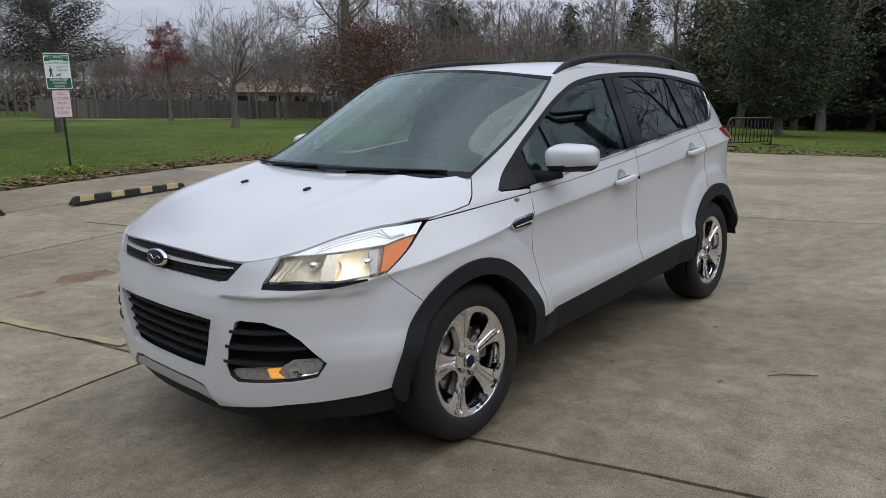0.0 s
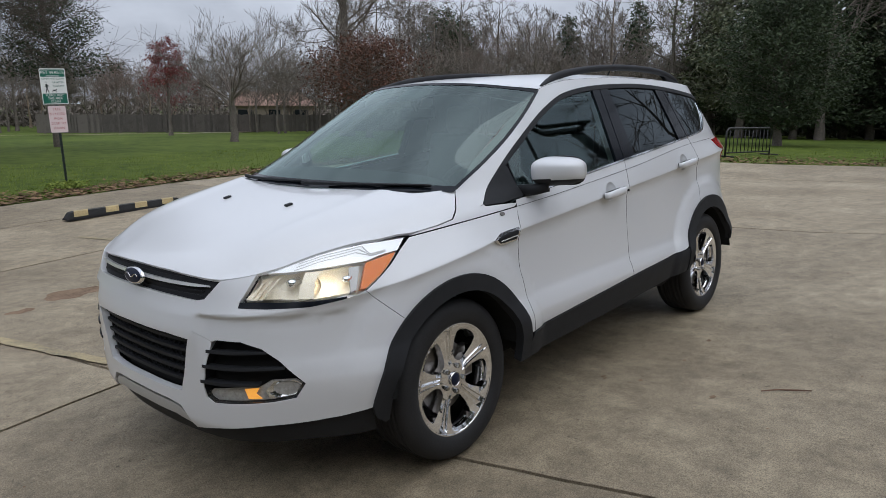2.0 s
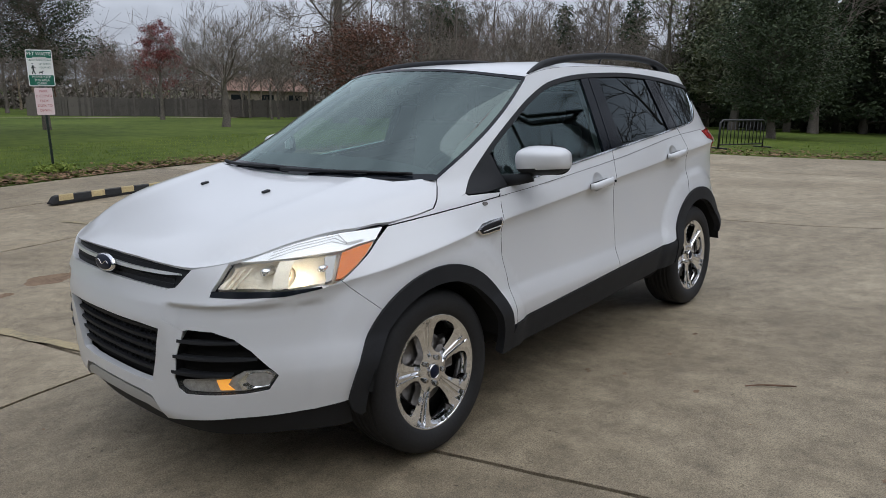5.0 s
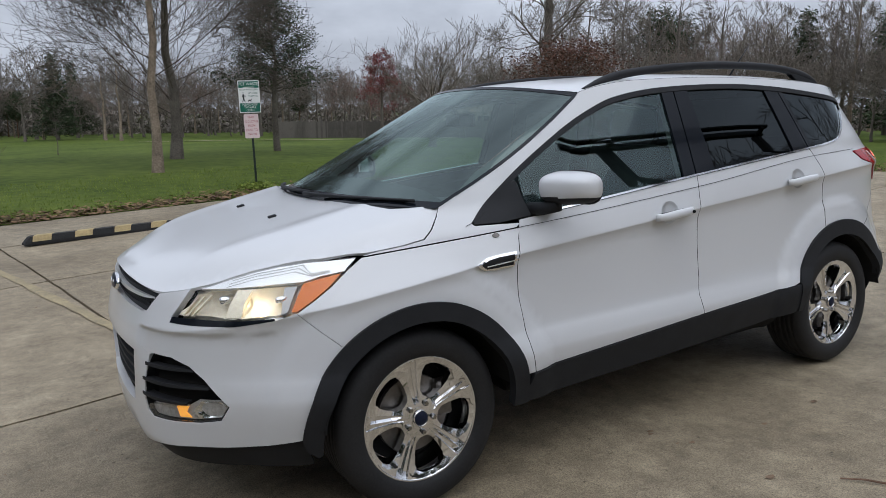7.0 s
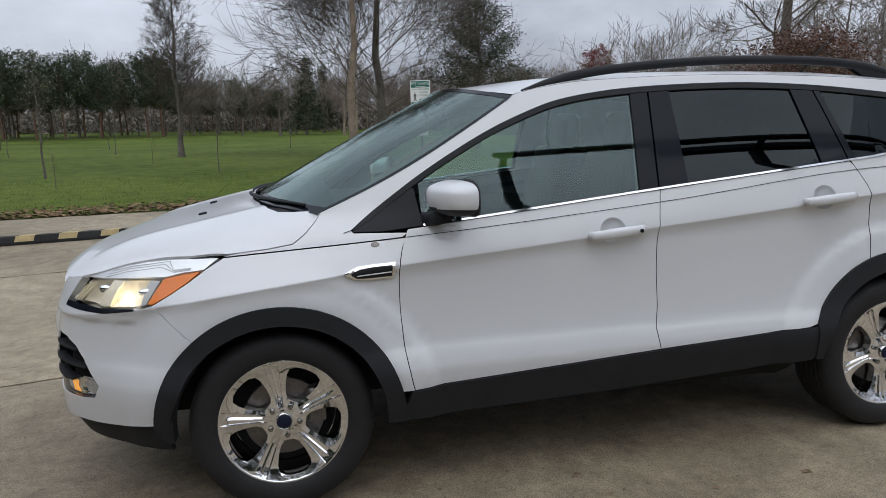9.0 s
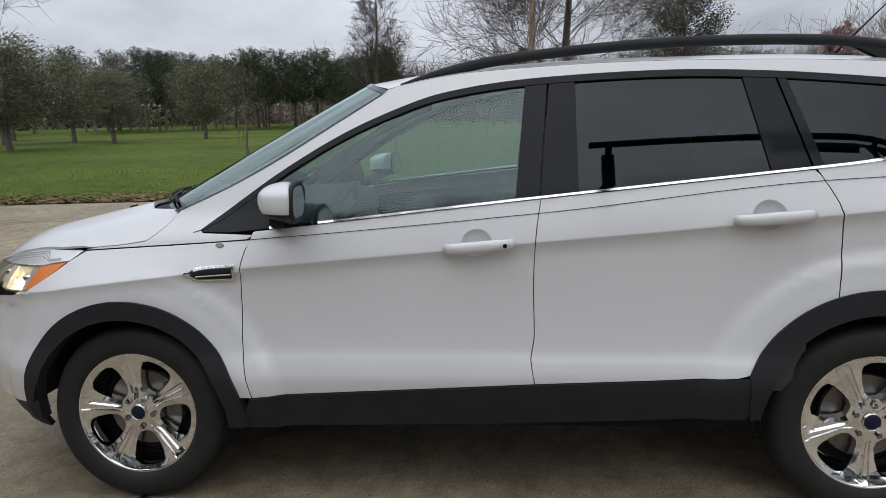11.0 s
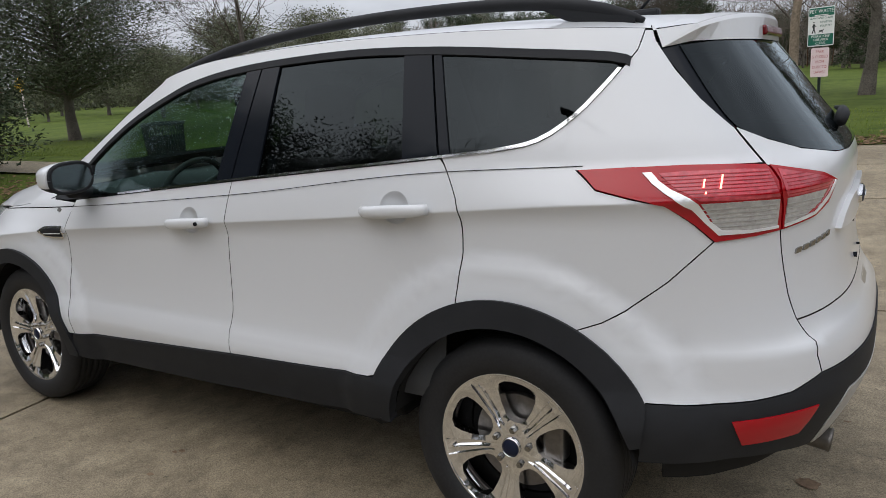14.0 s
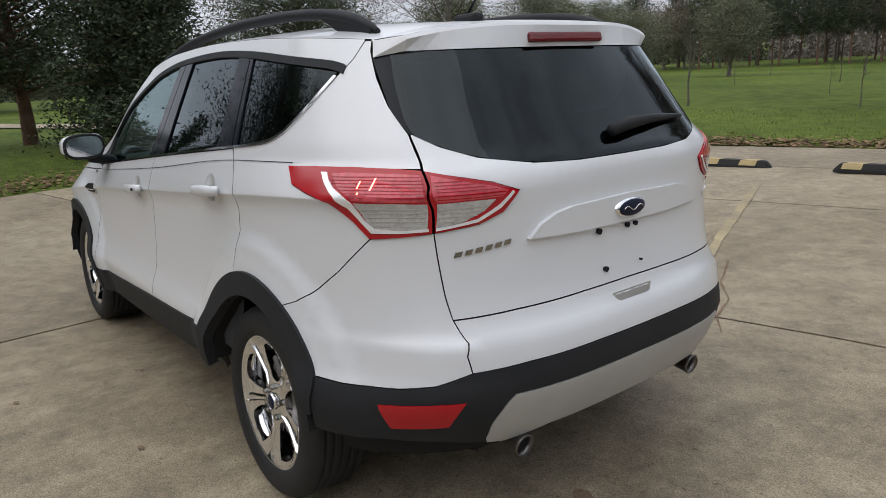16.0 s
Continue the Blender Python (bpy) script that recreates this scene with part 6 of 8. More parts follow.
# ---- the car: sides ----
for s in (1, -1):
    mx = Matrix.Diagonal((1, s, 1, 1))
    bm = bmesh.new()
    bmesh.ops.create_uvsphere(bm, u_segments=32, v_segments=20, radius=1)
    for v in bm.verts:
        x, y, z = v.co
        sx, sy, sz = (math.copysign(abs(c) ** 0.62, c) for c in (x, y, z))
        if sx < -0.35:
            sx = -0.35 - (abs(sx) - 0.35) * 0.12
        taper = 1 - 0.20 * (sy + 1) / 2
        wedge = 1 - 0.22 * max(0.0, sx) * abs(sz)
        v.co = (0.675 + 0.084 * sx * (1 - 0.16 * max(0.0, -sz)) - 0.03 * sy, 0.972 + 0.110 * sy, 1.170 + 0.073 * sz * taper * wedge + 0.004 * sy)
    lowbm = bm.copy()
    bmesh.ops.delete(bm, geom=[f for f in bm.faces if f.calc_center_median().z < 1.139], context="FACES")
    bmesh.ops.delete(lowbm, geom=[f for f in lowbm.faces if f.calc_center_median().z >= 1.139], context="FACES")
    for b in (bm, lowbm):
        bmesh.ops.transform(b, matrix=mx, verts=b.verts)
        bmesh.ops.recalc_face_normals(b, faces=b.faces)
    mirror = part("door_mirror", bm, MAT_PAINT, car, "white door mirror with black base", smooth=True)
    part("mirror_base", lowbm, MAT_CLAD, mirror, "black mirror base", smooth=True)
    bm = bmesh.new()
    tube(bm, [mx @ Vector(p) for p in ((0.76, 0.80, 1.078), (0.735, 0.87, 1.085), (0.71, 0.93, 1.105))], [0.03, 0.027, 0.03], 10)
    part("mirror_arm", bm, MAT_CLAD, mirror, smooth=True)
    bm = bmesh.new()
    ring = [bm.verts.new((0.638 - 0.008 * math.copysign(abs(math.cos(a)) ** 0.7, math.cos(a)), s * (0.972 + 0.094 * math.copysign(abs(math.cos(a)) ** 0.7, math.cos(a))), 1.170 + 0.060 * math.copysign(abs(math.sin(a)) ** 0.7, math.sin(a)))) for a in np.linspace(0, 2 * math.pi, 28, endpoint=False)]
    for v in ring:
        v.co.x -= 0.022
    bm.faces.new(ring)
    edge_pts = [v.co.copy() for v in ring]
    part("mirror_glass", bm, MAT_CHROME, mirror, "mirror glass")
    bm = bmesh.new()
    tube(bm, [p + Vector((0.006, 0, 0)) for p in edge_pts] + [edge_pts[0] + Vector((0.006, 0, 0))], 0.009, 8, cap=False)
    part("mirror_frame", bm, MAT_CLAD, mirror, "black mirror frame", smooth=True)
    for x0, x1, zc0, zc1, door, lock in ((0.118, -0.115, 0.985, 1.001, front_doors[0 if s > 0 else 1], True), (-0.86, -1.105, 1.067, 1.082, rear_doors[0 if s > 0 else 1], False)):
        bm = bmesh.new()
        pts, rad = [], []
        for t in np.linspace(0, 1, 13):
            x = x0 + (x1 - x0) * t
            z = zc0 + (zc1 - zc0) * t
            lift = 0.030 * smoothstep(t / 0.13) * smoothstep((1 - t) / 0.13) + 0.004
            pts.append(Vector((x, s * (flank(x, z) + lift), z)))
            rad.append(0.021 * (0.55 + 0.45 * math.sin(math.pi * min(1, max(0, 0.12 + 0.76 * t))) ** 0.5))
        tube(bm, pts, rad, 10)
        for v in bm.verts:
            ref = flank(v.co.x, zc0) + 0.03
            v.co.y = s * (ref + (abs(v.co.y) - ref) * 0.65)
        h = part("door_handle", bm, MAT_PAINT, door, "white pull handle", smooth=True)
        cx, cz = (x0 + x1) / 2 + 0.01, (zc0 + zc1) / 2 + 0.005
        bm = bmesh.new()
        rings = []
        for q, d in ((1.0, 0.0012), (0.85, 0.0016), (0.5, 0.0019), (0.1, 0.002)):
            rings.append([bm.verts.new((cx + 0.056 * q * math.cos(a), s * (flank(cx + 0.056 * q * math.cos(a), cz + 0.052 * q * math.sin(a)) + d), cz + 0.052 * q * math.sin(a))) for a in np.linspace(0, 2 * math.pi, 32, endpoint=False)])
        for a_, b_ in zip(rings, rings[1:]):
            for k in range(32):
                bm.faces.new((a_[k], a_[(k + 1) % 32], b_[(k + 1) % 32], b_[k]))
        bm.faces.new(rings[-1])
        bmesh.ops.recalc_face_normals(bm, faces=bm.faces)
        cup = part("handle_cup", bm, MAT_PAINT, door, "near-flat disc shaded like a scoop behind the handle", smooth=True)
        # the disc is nearly flat; bent normals give it a hollow's shading
        nor = []
        for v in cup.data.vertices:
            dx, dz = (v.co.x - cx) / 0.056, (v.co.z - cz) / 0.052
            q = min(1, math.hypot(dx, dz))
            w = 0.75 * q * (1 - smoothstep((q - 0.93) / 0.07) * 0.5)
            nor.append(tuple((Vector((-dx * w, s * 1.0, -dz * w + 0.05))).normalized()))
        cup.data.normals_split_custom_set_from_vertices(nor)
        # black strip on the door skin, drawn as the shade behind the handle
        xa_, xb_ = min(x0, x1) + 0.03, max(x0, x1) - 0.012
        slope_ = (zc1 - zc0) / (x1 - x0)
        gap_ = rounded([(xa_, zc0 + slope_ * (xa_ - x0) - 0.016), (xb_, zc0 + slope_ * (xb_ - x0) - 0.016), (xb_, zc0 + slope_ * (xb_ - x0) + 0.012), (xa_, zc0 + slope_ * (xa_ - x0) + 0.012)], 0.012)
        panel("handle_shadow_gap", gap_, shell, MAT_CLAD, door, "dark recess behind the handle", gap=0, out=0.003, depth=0.0, mirror=s < 0)
        if lock:
            bm = bmesh.new()
            bmesh.ops.create_cone(bm, segments=14, radius1=0.0075, radius2=0.0075, depth=0.006, cap_ends=True)
            p = pts[10] + Vector((-0.012, s * 0.0135, 0))
            bmesh.ops.transform(bm, matrix=Matrix.Translation(p) @ Matrix.Rotation(math.pi / 2, 4, "X"), verts=bm.verts)
            part("lock", bm, MAT_GLOSS_BLACK, door, "black key lock")
vent = [(1.086, 0.903), (1.04, 0.922), (0.985, 0.927), (0.90, 0.931), (0.905, 0.908), (0.888, 0.905), (0.905, 0.900), (0.908, 0.880), (1.0, 0.878), (1.05, 0.882)]
vin = [(1.060, 0.902), (1.030, 0.912), (0.985, 0.917), (0.913, 0.920), (0.915, 0.889), (1.0, 0.8875), (1.043, 0.889)]
for s in (False, True):
    vt = panel("fender_vent", inset(vent, -0.003), shell, MAT_CHROME, car, "chrome fender vent", gap=0, out=0.008, step=0.012, edge=0.008, mirror=s)
    panel("vent_opening", inset(vin, -0.003), shell, MAT_CLAD, vt, gap=0, out=0.0100, step=0.012, edge=0.008, depth=0.0, mirror=s)
    panel("vent_bar", [(1.045, 0.8975), (0.913, 0.9035), (0.913, 0.9075), (1.045, 0.9005)], shell, MAT_BROW, vt, gap=0, out=0.0135, step=0.012, edge=0.008, depth=0.003, mirror=s)
    bd = [(0.965 + 0.016 * math.cos(a), 1.0 + 0.008 * math.sin(a)) for a in np.linspace(0, 2 * math.pi, 18, endpoint=False)]
    panel("fender_badge", bd, shell, MAT_DARK_METAL, car, "small oval badge", gap=0, out=0.004, depth=0.004, mirror=s)
    # no groove is cut: a thin dark strip carries its shade as colour
    gl = part_line(0.94, -1.50, lambda x: line_z(x) + 0.0011, 60) + part_line(-1.50, 0.94, lambda x: line_z(x) - 0.0011, 60)
    panel("belt_groove", gl, shell, MAT_INNER, car, "dark groove below the belt line", gap=0, edge=0.01, out=0.0025, depth=0.0, mirror=s)
    # roof rails
    sg = -1 if s else 1
    rail_pts = [(0.30, 1.560), (0.24, 1.578), (0.14, 1.604), (-0.02, 1.636), (-0.3, 1.664), (-0.65, 1.681), (-1.0, 1.680), (-1.25, 1.668), (-1.42, 1.648), (-1.54, 1.622), (-1.62, 1.594), (-1.65, 1.580)]
    pts = [Vector((x, sg * curve(x, (-1.65, -1.3, 0.1, 0.335), (0.555, 0.565, 0.60, 0.65)), z)) for x, z in spline(rail_pts, 0.05)]
    bm = bmesh.new()
    tube(bm, pts, [0.009 + 0.011 * smoothstep(i / 5) * smoothstep((len(pts) - 1 - i) / 5) for i in range(len(pts))], 10)
    rail = part("roof_rack_rail", bm, MAT_CLAD, car, "black roof rail", smooth=True)
    for xa, xb in ((0.30, 0.02), (-1.32, -1.63)):
        bm = bmesh.new()
        n = 9
        top_, bot_ = [], []
        for i in range(n + 1):
            x = xa + (xb - xa) * i / n
            y = sg * curve(x, (-1.65, -1.3, 0.1, 0.335), (0.555, 0.565, 0.60, 0.65))
            zt = float(np.interp(-x, [-p[0] for p in rail_pts], [p[1] for p in rail_pts]))
            zb = roof(x, y).z - 0.005
            cut = smoothstep((abs(i - (n if xa > 0 else 0))) / 4)
            top_.append((x, y, zt))
            bot_.append((x, y, zb + (zt - 0.012 - zb) * (1 - cut)))
        for k, dy in ((0, 0.014), (1, -0.014)):
            a_ = [bm.verts.new((p[0], p[1] + dy, p[2])) for p in top_]
            b_ = [bm.verts.new((p[0], p[1] + dy, p[2])) for p in bot_]
            for i in range(n):
                bm.faces.new((a_[i], a_[i + 1], b_[i + 1], b_[i]))
        bmesh.ops.holes_fill(bm, edges=bm.edges)
        part("rail_foot", bm, MAT_CLAD, rail)

# ---- the car: tail ----
def ry(y, z):
    return (u_rear(y, z), z)


def mir_r(pts):
    return [ry(y, z) for y, z in pts] + [ry(-y, z) for y, z in pts[::-1] if abs(y) > 1e-6]


tl_outer = side_poly([(-1.556, 1.192), (-1.674, 1.196), (-1.82, 1.197)]) + [ry(0.70, 1.192), ry(0.6525, 1.185), ry(0.654, 1.144), ry(0.649, 1.08), ry(0.6475, 1.017), ry(0.70, 1.009)] + side_poly([(-1.898, 1.002), (-1.852, 1.05), (-1.787, 1.103), (-1.70, 1.122), (-1.615, 1.143)])
tl_inner = [ry(y, z) for y, z in ((0.6485, 1.184), (0.562, 1.161), (0.50, 1.146), (0.428, 1.118), (0.473, 1.063), (0.54, 1.034), (0.6435, 1.017), (0.645, 1.08), (0.650, 1.144))]
clear_o = side_poly([(-1.868, 1.107)]) + [ry(0.72, 1.105), ry(0.660, 1.101), ry(0.658, 1.030), ry(0.71, 1.027)] + side_poly([(-1.905, 1.028), (-1.89, 1.06)])
clear_i = [ry(y, z) for y, z in ((0.640, 1.100), (0.56, 1.102), (0.497, 1.102), (0.53, 1.070), (0.58, 1.045), (0.640, 1.032))]
hook = side_poly([(-1.725, 1.180), (-1.747, 1.180), (-1.768, 1.160), (-1.797, 1.140), (-1.862, 1.108), (-1.885, 1.06), (-1.912, 1.033)]) + [ry(0.71, 1.028), ry(0.655, 1.031), ry(0.655, 1.024), ry(0.712, 1.020)] + side_poly([(-1.905, 1.020), (-1.874, 1.055), (-1.846, 1.094), (-1.786, 1.130), (-1.752, 1.155)])
for s in (False, True):
    lamp_o = panel("tail_lamp", tl_outer, shell, MAT_RED, car, "red tail lamp with clear lower lens", gap=0.001, out=0.006, depth=0.025, mirror=s)
    panel("reversing_lens", clear_o, shell, MAT_CLEAR_GREY, lamp_o, "clear grey reversing lens", gap=0, out=0.0085, depth=0.003, mirror=s)
    panel("light_guide", hook, shell, MAT_BROW, lamp_o, "white light guide", gap=0, out=0.010, depth=0.004, mirror=s)
    upper = side_poly([(-1.765, 1.178), (-1.82, 1.181)]) + [ry(0.70, 1.178), ry(0.660, 1.173), ry(0.660, 1.108)] + side_poly([(-1.866, 1.113), (-1.806, 1.143)])
    lens_up = panel("upper_lens", upper, shell, MAT_RED_PALE, lamp_o, "ribbed pinkish-red lens", gap=0, out=0.0072, depth=0.001, mirror=s)
    for k in range(7):
        z = 1.120 + 0.0085 * k
        xa = -1.772 - 0.017 * max(0, 4.5 - k)
        ln = side_poly([(xa, z), (-1.90, z + 0.001)]) + [ry(0.662, z - 0.002), ry(0.662, z - 0.004)] + side_poly([(-1.90, z - 0.001), (xa, z - 0.002)])
        panel("lens_rib", ln, shell, MAT_RED, lens_up, gap=0, out=0.0082, depth=0.001, mirror=s)
    for k in range(5):
        z = 1.044 + 0.012 * k
        ln = side_poly([(-1.885 + 0.004 * k, z)]) + [ry(0.663, z - 0.002), ry(0.663, z - 0.0045)] + side_poly([(-1.885 + 0.004 * k, z - 0.0025)])
        panel("lens_rib", ln, shell, MAT_SILVER, lamp_o, gap=0, out=0.0095, depth=0.001, mirror=s)
    for xb, zb, hb in ((-1.868, 1.150, 0.010), (-1.905, 1.152, 0.016), (-1.875, 1.128, 0.003)):
        spot = side_poly([(xb, zb - hb), (xb - 0.004, zb - hb), (xb - 0.004, zb + hb), (xb, zb + hb)])
        panel("lit_spot", spot, shell, MAT_BULB_RED, lamp_o, "lit lamp filament behind the lens", gap=0, out=0.0095, depth=0.001, mirror=s)
    lamp_i = panel("tailgate_lamp", tl_inner, shell, MAT_RED, tailgate, "red tail lamp", gap=0.001, out=0.006, depth=0.025, mirror=s)
    panel("clear_lens", clear_i, shell, MAT_CLEAR_GREY, tailgate, "clear grey lens", gap=0, out=0.0085, depth=0.003, mirror=s)
    up_i = [ry(y, z) for y, z in ((0.640, 1.172), (0.562, 1.150), (0.50, 1.135), (0.462, 1.122), (0.480, 1.106), (0.56, 1.106), (0.640, 1.104))]
    panel("inner_upper_lens", up_i, shell, MAT_RED_PALE, tailgate, "ribbed pinkish-red lens", gap=0, out=0.0072, depth=0.001, mirror=s)
    for k in range(6):
        z = 1.112 + 0.0085 * k
        ye = curve(z, (1.112, 1.122, 1.150, 1.165), (0.475, 0.468, 0.56, 0.61))
        ln = [ry(0.640, z), ry(ye, z), ry(ye, z - 0.002), ry(0.640, z - 0.002)]
        panel("lens_rib", ln, shell, MAT_RED, tailgate, gap=0, out=0.0082, depth=0.001, mirror=s)
    for k in range(4):
        z = 1.050 + 0.012 * k
        ye = curve(z, (1.045, 1.070, 1.10), (0.58, 0.53, 0.50))
        ln = [ry(0.638, z), ry(ye, z), ry(ye, z - 0.0022), ry(0.638, z - 0.0022)]
        panel("lens_rib", ln, shell, MAT_SILVER, tailgate, gap=0, out=0.0095, depth=0.001, mirror=s)
    gd = [(0.450, 1.120), (0.490, 1.083), (0.545, 1.050), (0.640, 1.032), (0.640, 1.024), (0.542, 1.042), (0.484, 1.075), (0.445, 1.115)]
    panel("inner_light_guide", [ry(y, z) for y, z in gd], shell, MAT_BROW, tailgate, "white light guide", gap=0, out=0.010, depth=0.003, mirror=s)
# eyebrow over the plate, badge, bolts, emblem bars
brow = [(0.0, 0.966), (0.20, 0.968), (0.40, 0.975), (0.362, 1.013), (0.308, 1.038), (0.25, 1.048), (0.0, 1.055)]
br = panel("plate_brow", mir_r(brow), shell, MAT_PAINT, tailgate, "white moulding over the plate", gap=0, out=0.016, depth=0.018)
badge(br, Vector((tail_x(1.006) - 0.020, 0, 1.010)), Vector((-1, 0, 0.0)), 0.073, 0.031)
for y, z, r in ((0.128, 0.952, 0.010), (-0.005, 0.951, 0.009), (-0.045, 0.950, 0.008), (0.107, 0.832, 0.009), (-0.063, 0.830, 0.004)):
    bm = bmesh.new()
    bmesh.ops.create_cone(bm, segments=10, radius1=r, radius2=r * 0.8, depth=0.014, cap_ends=True)
    bmesh.ops.transform(bm, matrix=Matrix.Translation(Vector(shell(*ry(y, z))) + Vector((-0.003, 0, 0))) @ Matrix.Rotation(math.pi / 2, 4, "Y"), verts=bm.verts)
    part("plate_bolt", bm, MAT_GLOSS_BLACK, tailgate, "black plate bolt")
for k in range(6):
    y0 = 0.606 - 0.026 * k
    z0 = 0.943 + 0.0042 * k
    st = [ry(y0, z0), ry(y0 - 0.022, z0 + 0.003), ry(y0 - 0.028, z0 + 0.021), ry(y0 - 0.006, z0 + 0.018)]
    panel("emblem_bar", st, shell, MAT_NUT, tailgate, "dark chrome emblem bar", gap=0.002, out=0.005, depth=0.005)
for y0, y1, z0, z1 in ((-0.55, -0.60, 1.005, 1.022), (-0.50, -0.60, 0.965, 0.985)):
    panel("emblem_bar", [ry(y0, z0), ry(y1, z0), ry(y1, z1), ry(y0, z1)], shell, MAT_CHROME, tailgate, "chrome emblem bar", gap=0, out=0.005, depth=0.005)
grip = [(0.10, 0.754), (-0.10, 0.754), (-0.075, 0.728), (0.075, 0.728)]
notch = panel("bumper_notch", [ry(y, z) for y, z in rounded(grip, 0.012)], shell, MAT_PAINT, car, "grip notch in the bumper", gap=0, step=0.02, out=0.0015, depth=0.0)
# normals tipped downwards so the flat panel darkens like a notch
notch.data.normals_split_custom_set([tuple(Vector((-0.9, 0, -0.42)).normalized()) for _ in notch.data.loops])
blk = [(0.0, 0.643), (0.2, 0.644), (0.45, 0.639), (0.604, 0.627), (0.65, 0.609), (0.685, 0.595), (0.756, 0.584), (0.817, 0.580)]
blk_l = [ry(y, z) for y, z in blk] + side_poly([(-1.762, 0.586), (-1.745, 0.42), (-1.80, 0.42), (-1.95, 0.42)]) + [ry(0.66, 0.415), ry(0.54, 0.392), ry(0.545, 0.46), ry(0.517, 0.536), ry(0.498, 0.557), ry(0.20, 0.56), ry(0.0, 0.56)]
both("rear_lower_bumper", blk_l, shell, MAT_CLAD, car, "black lower rear bumper", gap=0.0, out=0.004, step=0.04)
sk = [(0.0, 0.400), (0.33, 0.402), (0.40, 0.392), (0.478, 0.381), (0.534, 0.390), (0.543, 0.407), (0.544, 0.46), (0.515, 0.536), (0.496, 0.555), (0.20, 0.558), (0.0, 0.558)]
panel("rear_skid_plate", mir_r(sk), shell, MAT_SILVER, car, "silver rear skid plate", gap=0.001, out=0.006)
und = [(0.0, 0.29), (0.3, 0.29), (0.6, 0.30)]
und_l = [ry(y, z) for y, z in und] + side_poly([(-1.80, 0.33), (-1.80, 0.425), (-1.95, 0.425)]) + [ry(0.58, 0.405), ry(0.3, 0.405), (-2.5, 0.405)]
both("rear_valance", und_l, sunk(0.03), MAT_INNER, car, "", gap=0, step=0.06)
for s in (False, True):
    rf = [ry(0.795, 0.538), ry(0.70, 0.546), ry(0.623, 0.549), ry(0.651, 0.472), ry(0.766, 0.465)]
    panel("rear_reflector", rf, shell, MAT_RED, car, "red bumper reflector", gap=0.001, out=0.008, depth=0.008, mirror=s)
    sg = -1 if s else 1
    bm = bmesh.new()
    lathe(bm, [(0.030, -0.2), (0.034, 0.0), (0.037, 0.008), (0.033, 0.012), (0.030, -0.01), (0.026, -0.18)], 24)
    bmesh.ops.transform(bm, matrix=Matrix.Translation((-2.165, sg * 0.425, 0.352)) @ Matrix.Rotation(radians(90), 4, "Z") @ Matrix.Rotation(radians(-8), 4, "X"), verts=bm.verts)
    tip = part("exhaust_tip", turned(bm), MAT_DARK_METAL, car, "metal exhaust tip", smooth=True)
    # dark disc added across the pipe in place of the shade inside
    bm = bmesh.new()
    bmesh.ops.create_cone(bm, segments=20, radius1=0.031, radius2=0.031, depth=0.004, cap_ends=True)
    bmesh.ops.transform(bm, matrix=Matrix.Translation((-2.150, sg * 0.425, 0.353)) @ Matrix.Rotation(radians(90), 4, "Y"), verts=bm.verts)
    part("tip_opening", bm, MAT_INNER, tip)
# spoiler with the high brake lamp
back_e = [(-1.905 + 0.30 * (v * 0.6) ** 2, v * 0.555) for v in np.linspace(-1, 1, 25)]
sp_poly = [(p[0] - 0.002, p[1]) for p in back_line] + back_e[::-1]


def spoiler_top(x, y):
    p = roof(max(x, -1.70), y * min(1, 0.62 / 0.62))
    f = max(0, -1.70 - x)
    return Vector((x, y, p.z - 0.02 * f - 0.35 * f * f))


panel("spoiler", sp_poly, spoiler_top, MAT_PAINT, tailgate, "white roof spoiler", gap=0.001, step=0.04)
bm = bmesh.new()
ra_, rb_, rc_ = [], [], []
for x, y in back_e:
    t = spoiler_top(x, y)
    g = shell(*ry(y, 1.513))
    ra_.append(bm.verts.new(t))
    rb_.append(bm.verts.new(t + Vector((-0.008, 0, -0.012))))
    rc_.append(bm.verts.new(g + Vector((-0.004, 0, 0))))
for a_, b_ in ((ra_, rb_), (rb_, rc_)):
    for i in range(len(a_) - 1):
        bm.faces.new((a_[i], a_[i + 1], b_[i + 1], b_[i]))
bmesh.ops.recalc_face_normals(bm, faces=bm.faces)
for k_, s_ in ((0, -1), (-1, 1)):
    root_ = bm.verts.new(spoiler_top(-1.70, s_ * 0.607))
    low_ = bm.verts.new(shell(*ry(s_ * 0.622, 1.50)) + Vector((-0.003, 0, 0)))
    bm.faces.new((root_, ra_[k_], rb_[k_], rc_[k_], low_))
bmesh.ops.recalc_face_normals(bm, faces=bm.faces)
part("spoiler_lip", bm, MAT_PAINT, tailgate, "", smooth=False)
bm = bmesh.new()
box(bm, (0.022, 0.34, 0.032), (-1.908, 0.0, 1.541), 0.008, Matrix.Rotation(0.25, 3, "Y"), 3)
part("high_brake_lamp", bm, MAT_RED_DARK, tailgate, "dark red high brake lamp")
# rear wiper, antenna, washer nozzles, front wipers
bm = bmesh.new()
wp = [Vector(shell(*ry(y, z))) + Vector((-o, 0, 0)) for y, z, o in ((0.02, 1.245, 0.02), (-0.06, 1.262, 0.035), (-0.20, 1.268, 0.034), (-0.40, 1.263, 0.024))]
tube(bm, wp, [0.020, 0.022, 0.014, 0.006], 8)
part("rear_wiper", bm, MAT_CLAD, tailgate, "black rear wiper", smooth=True)
bm = bmesh.new()
box(bm, (0.12, 0.05, 0.035), (-1.50, 0.07, roof(-1.5, 0.07).z + 0.010), 0.012)
ant = part("antenna", bm, MAT_CLAD, car, "black roof antenna")
bm = bmesh.new()
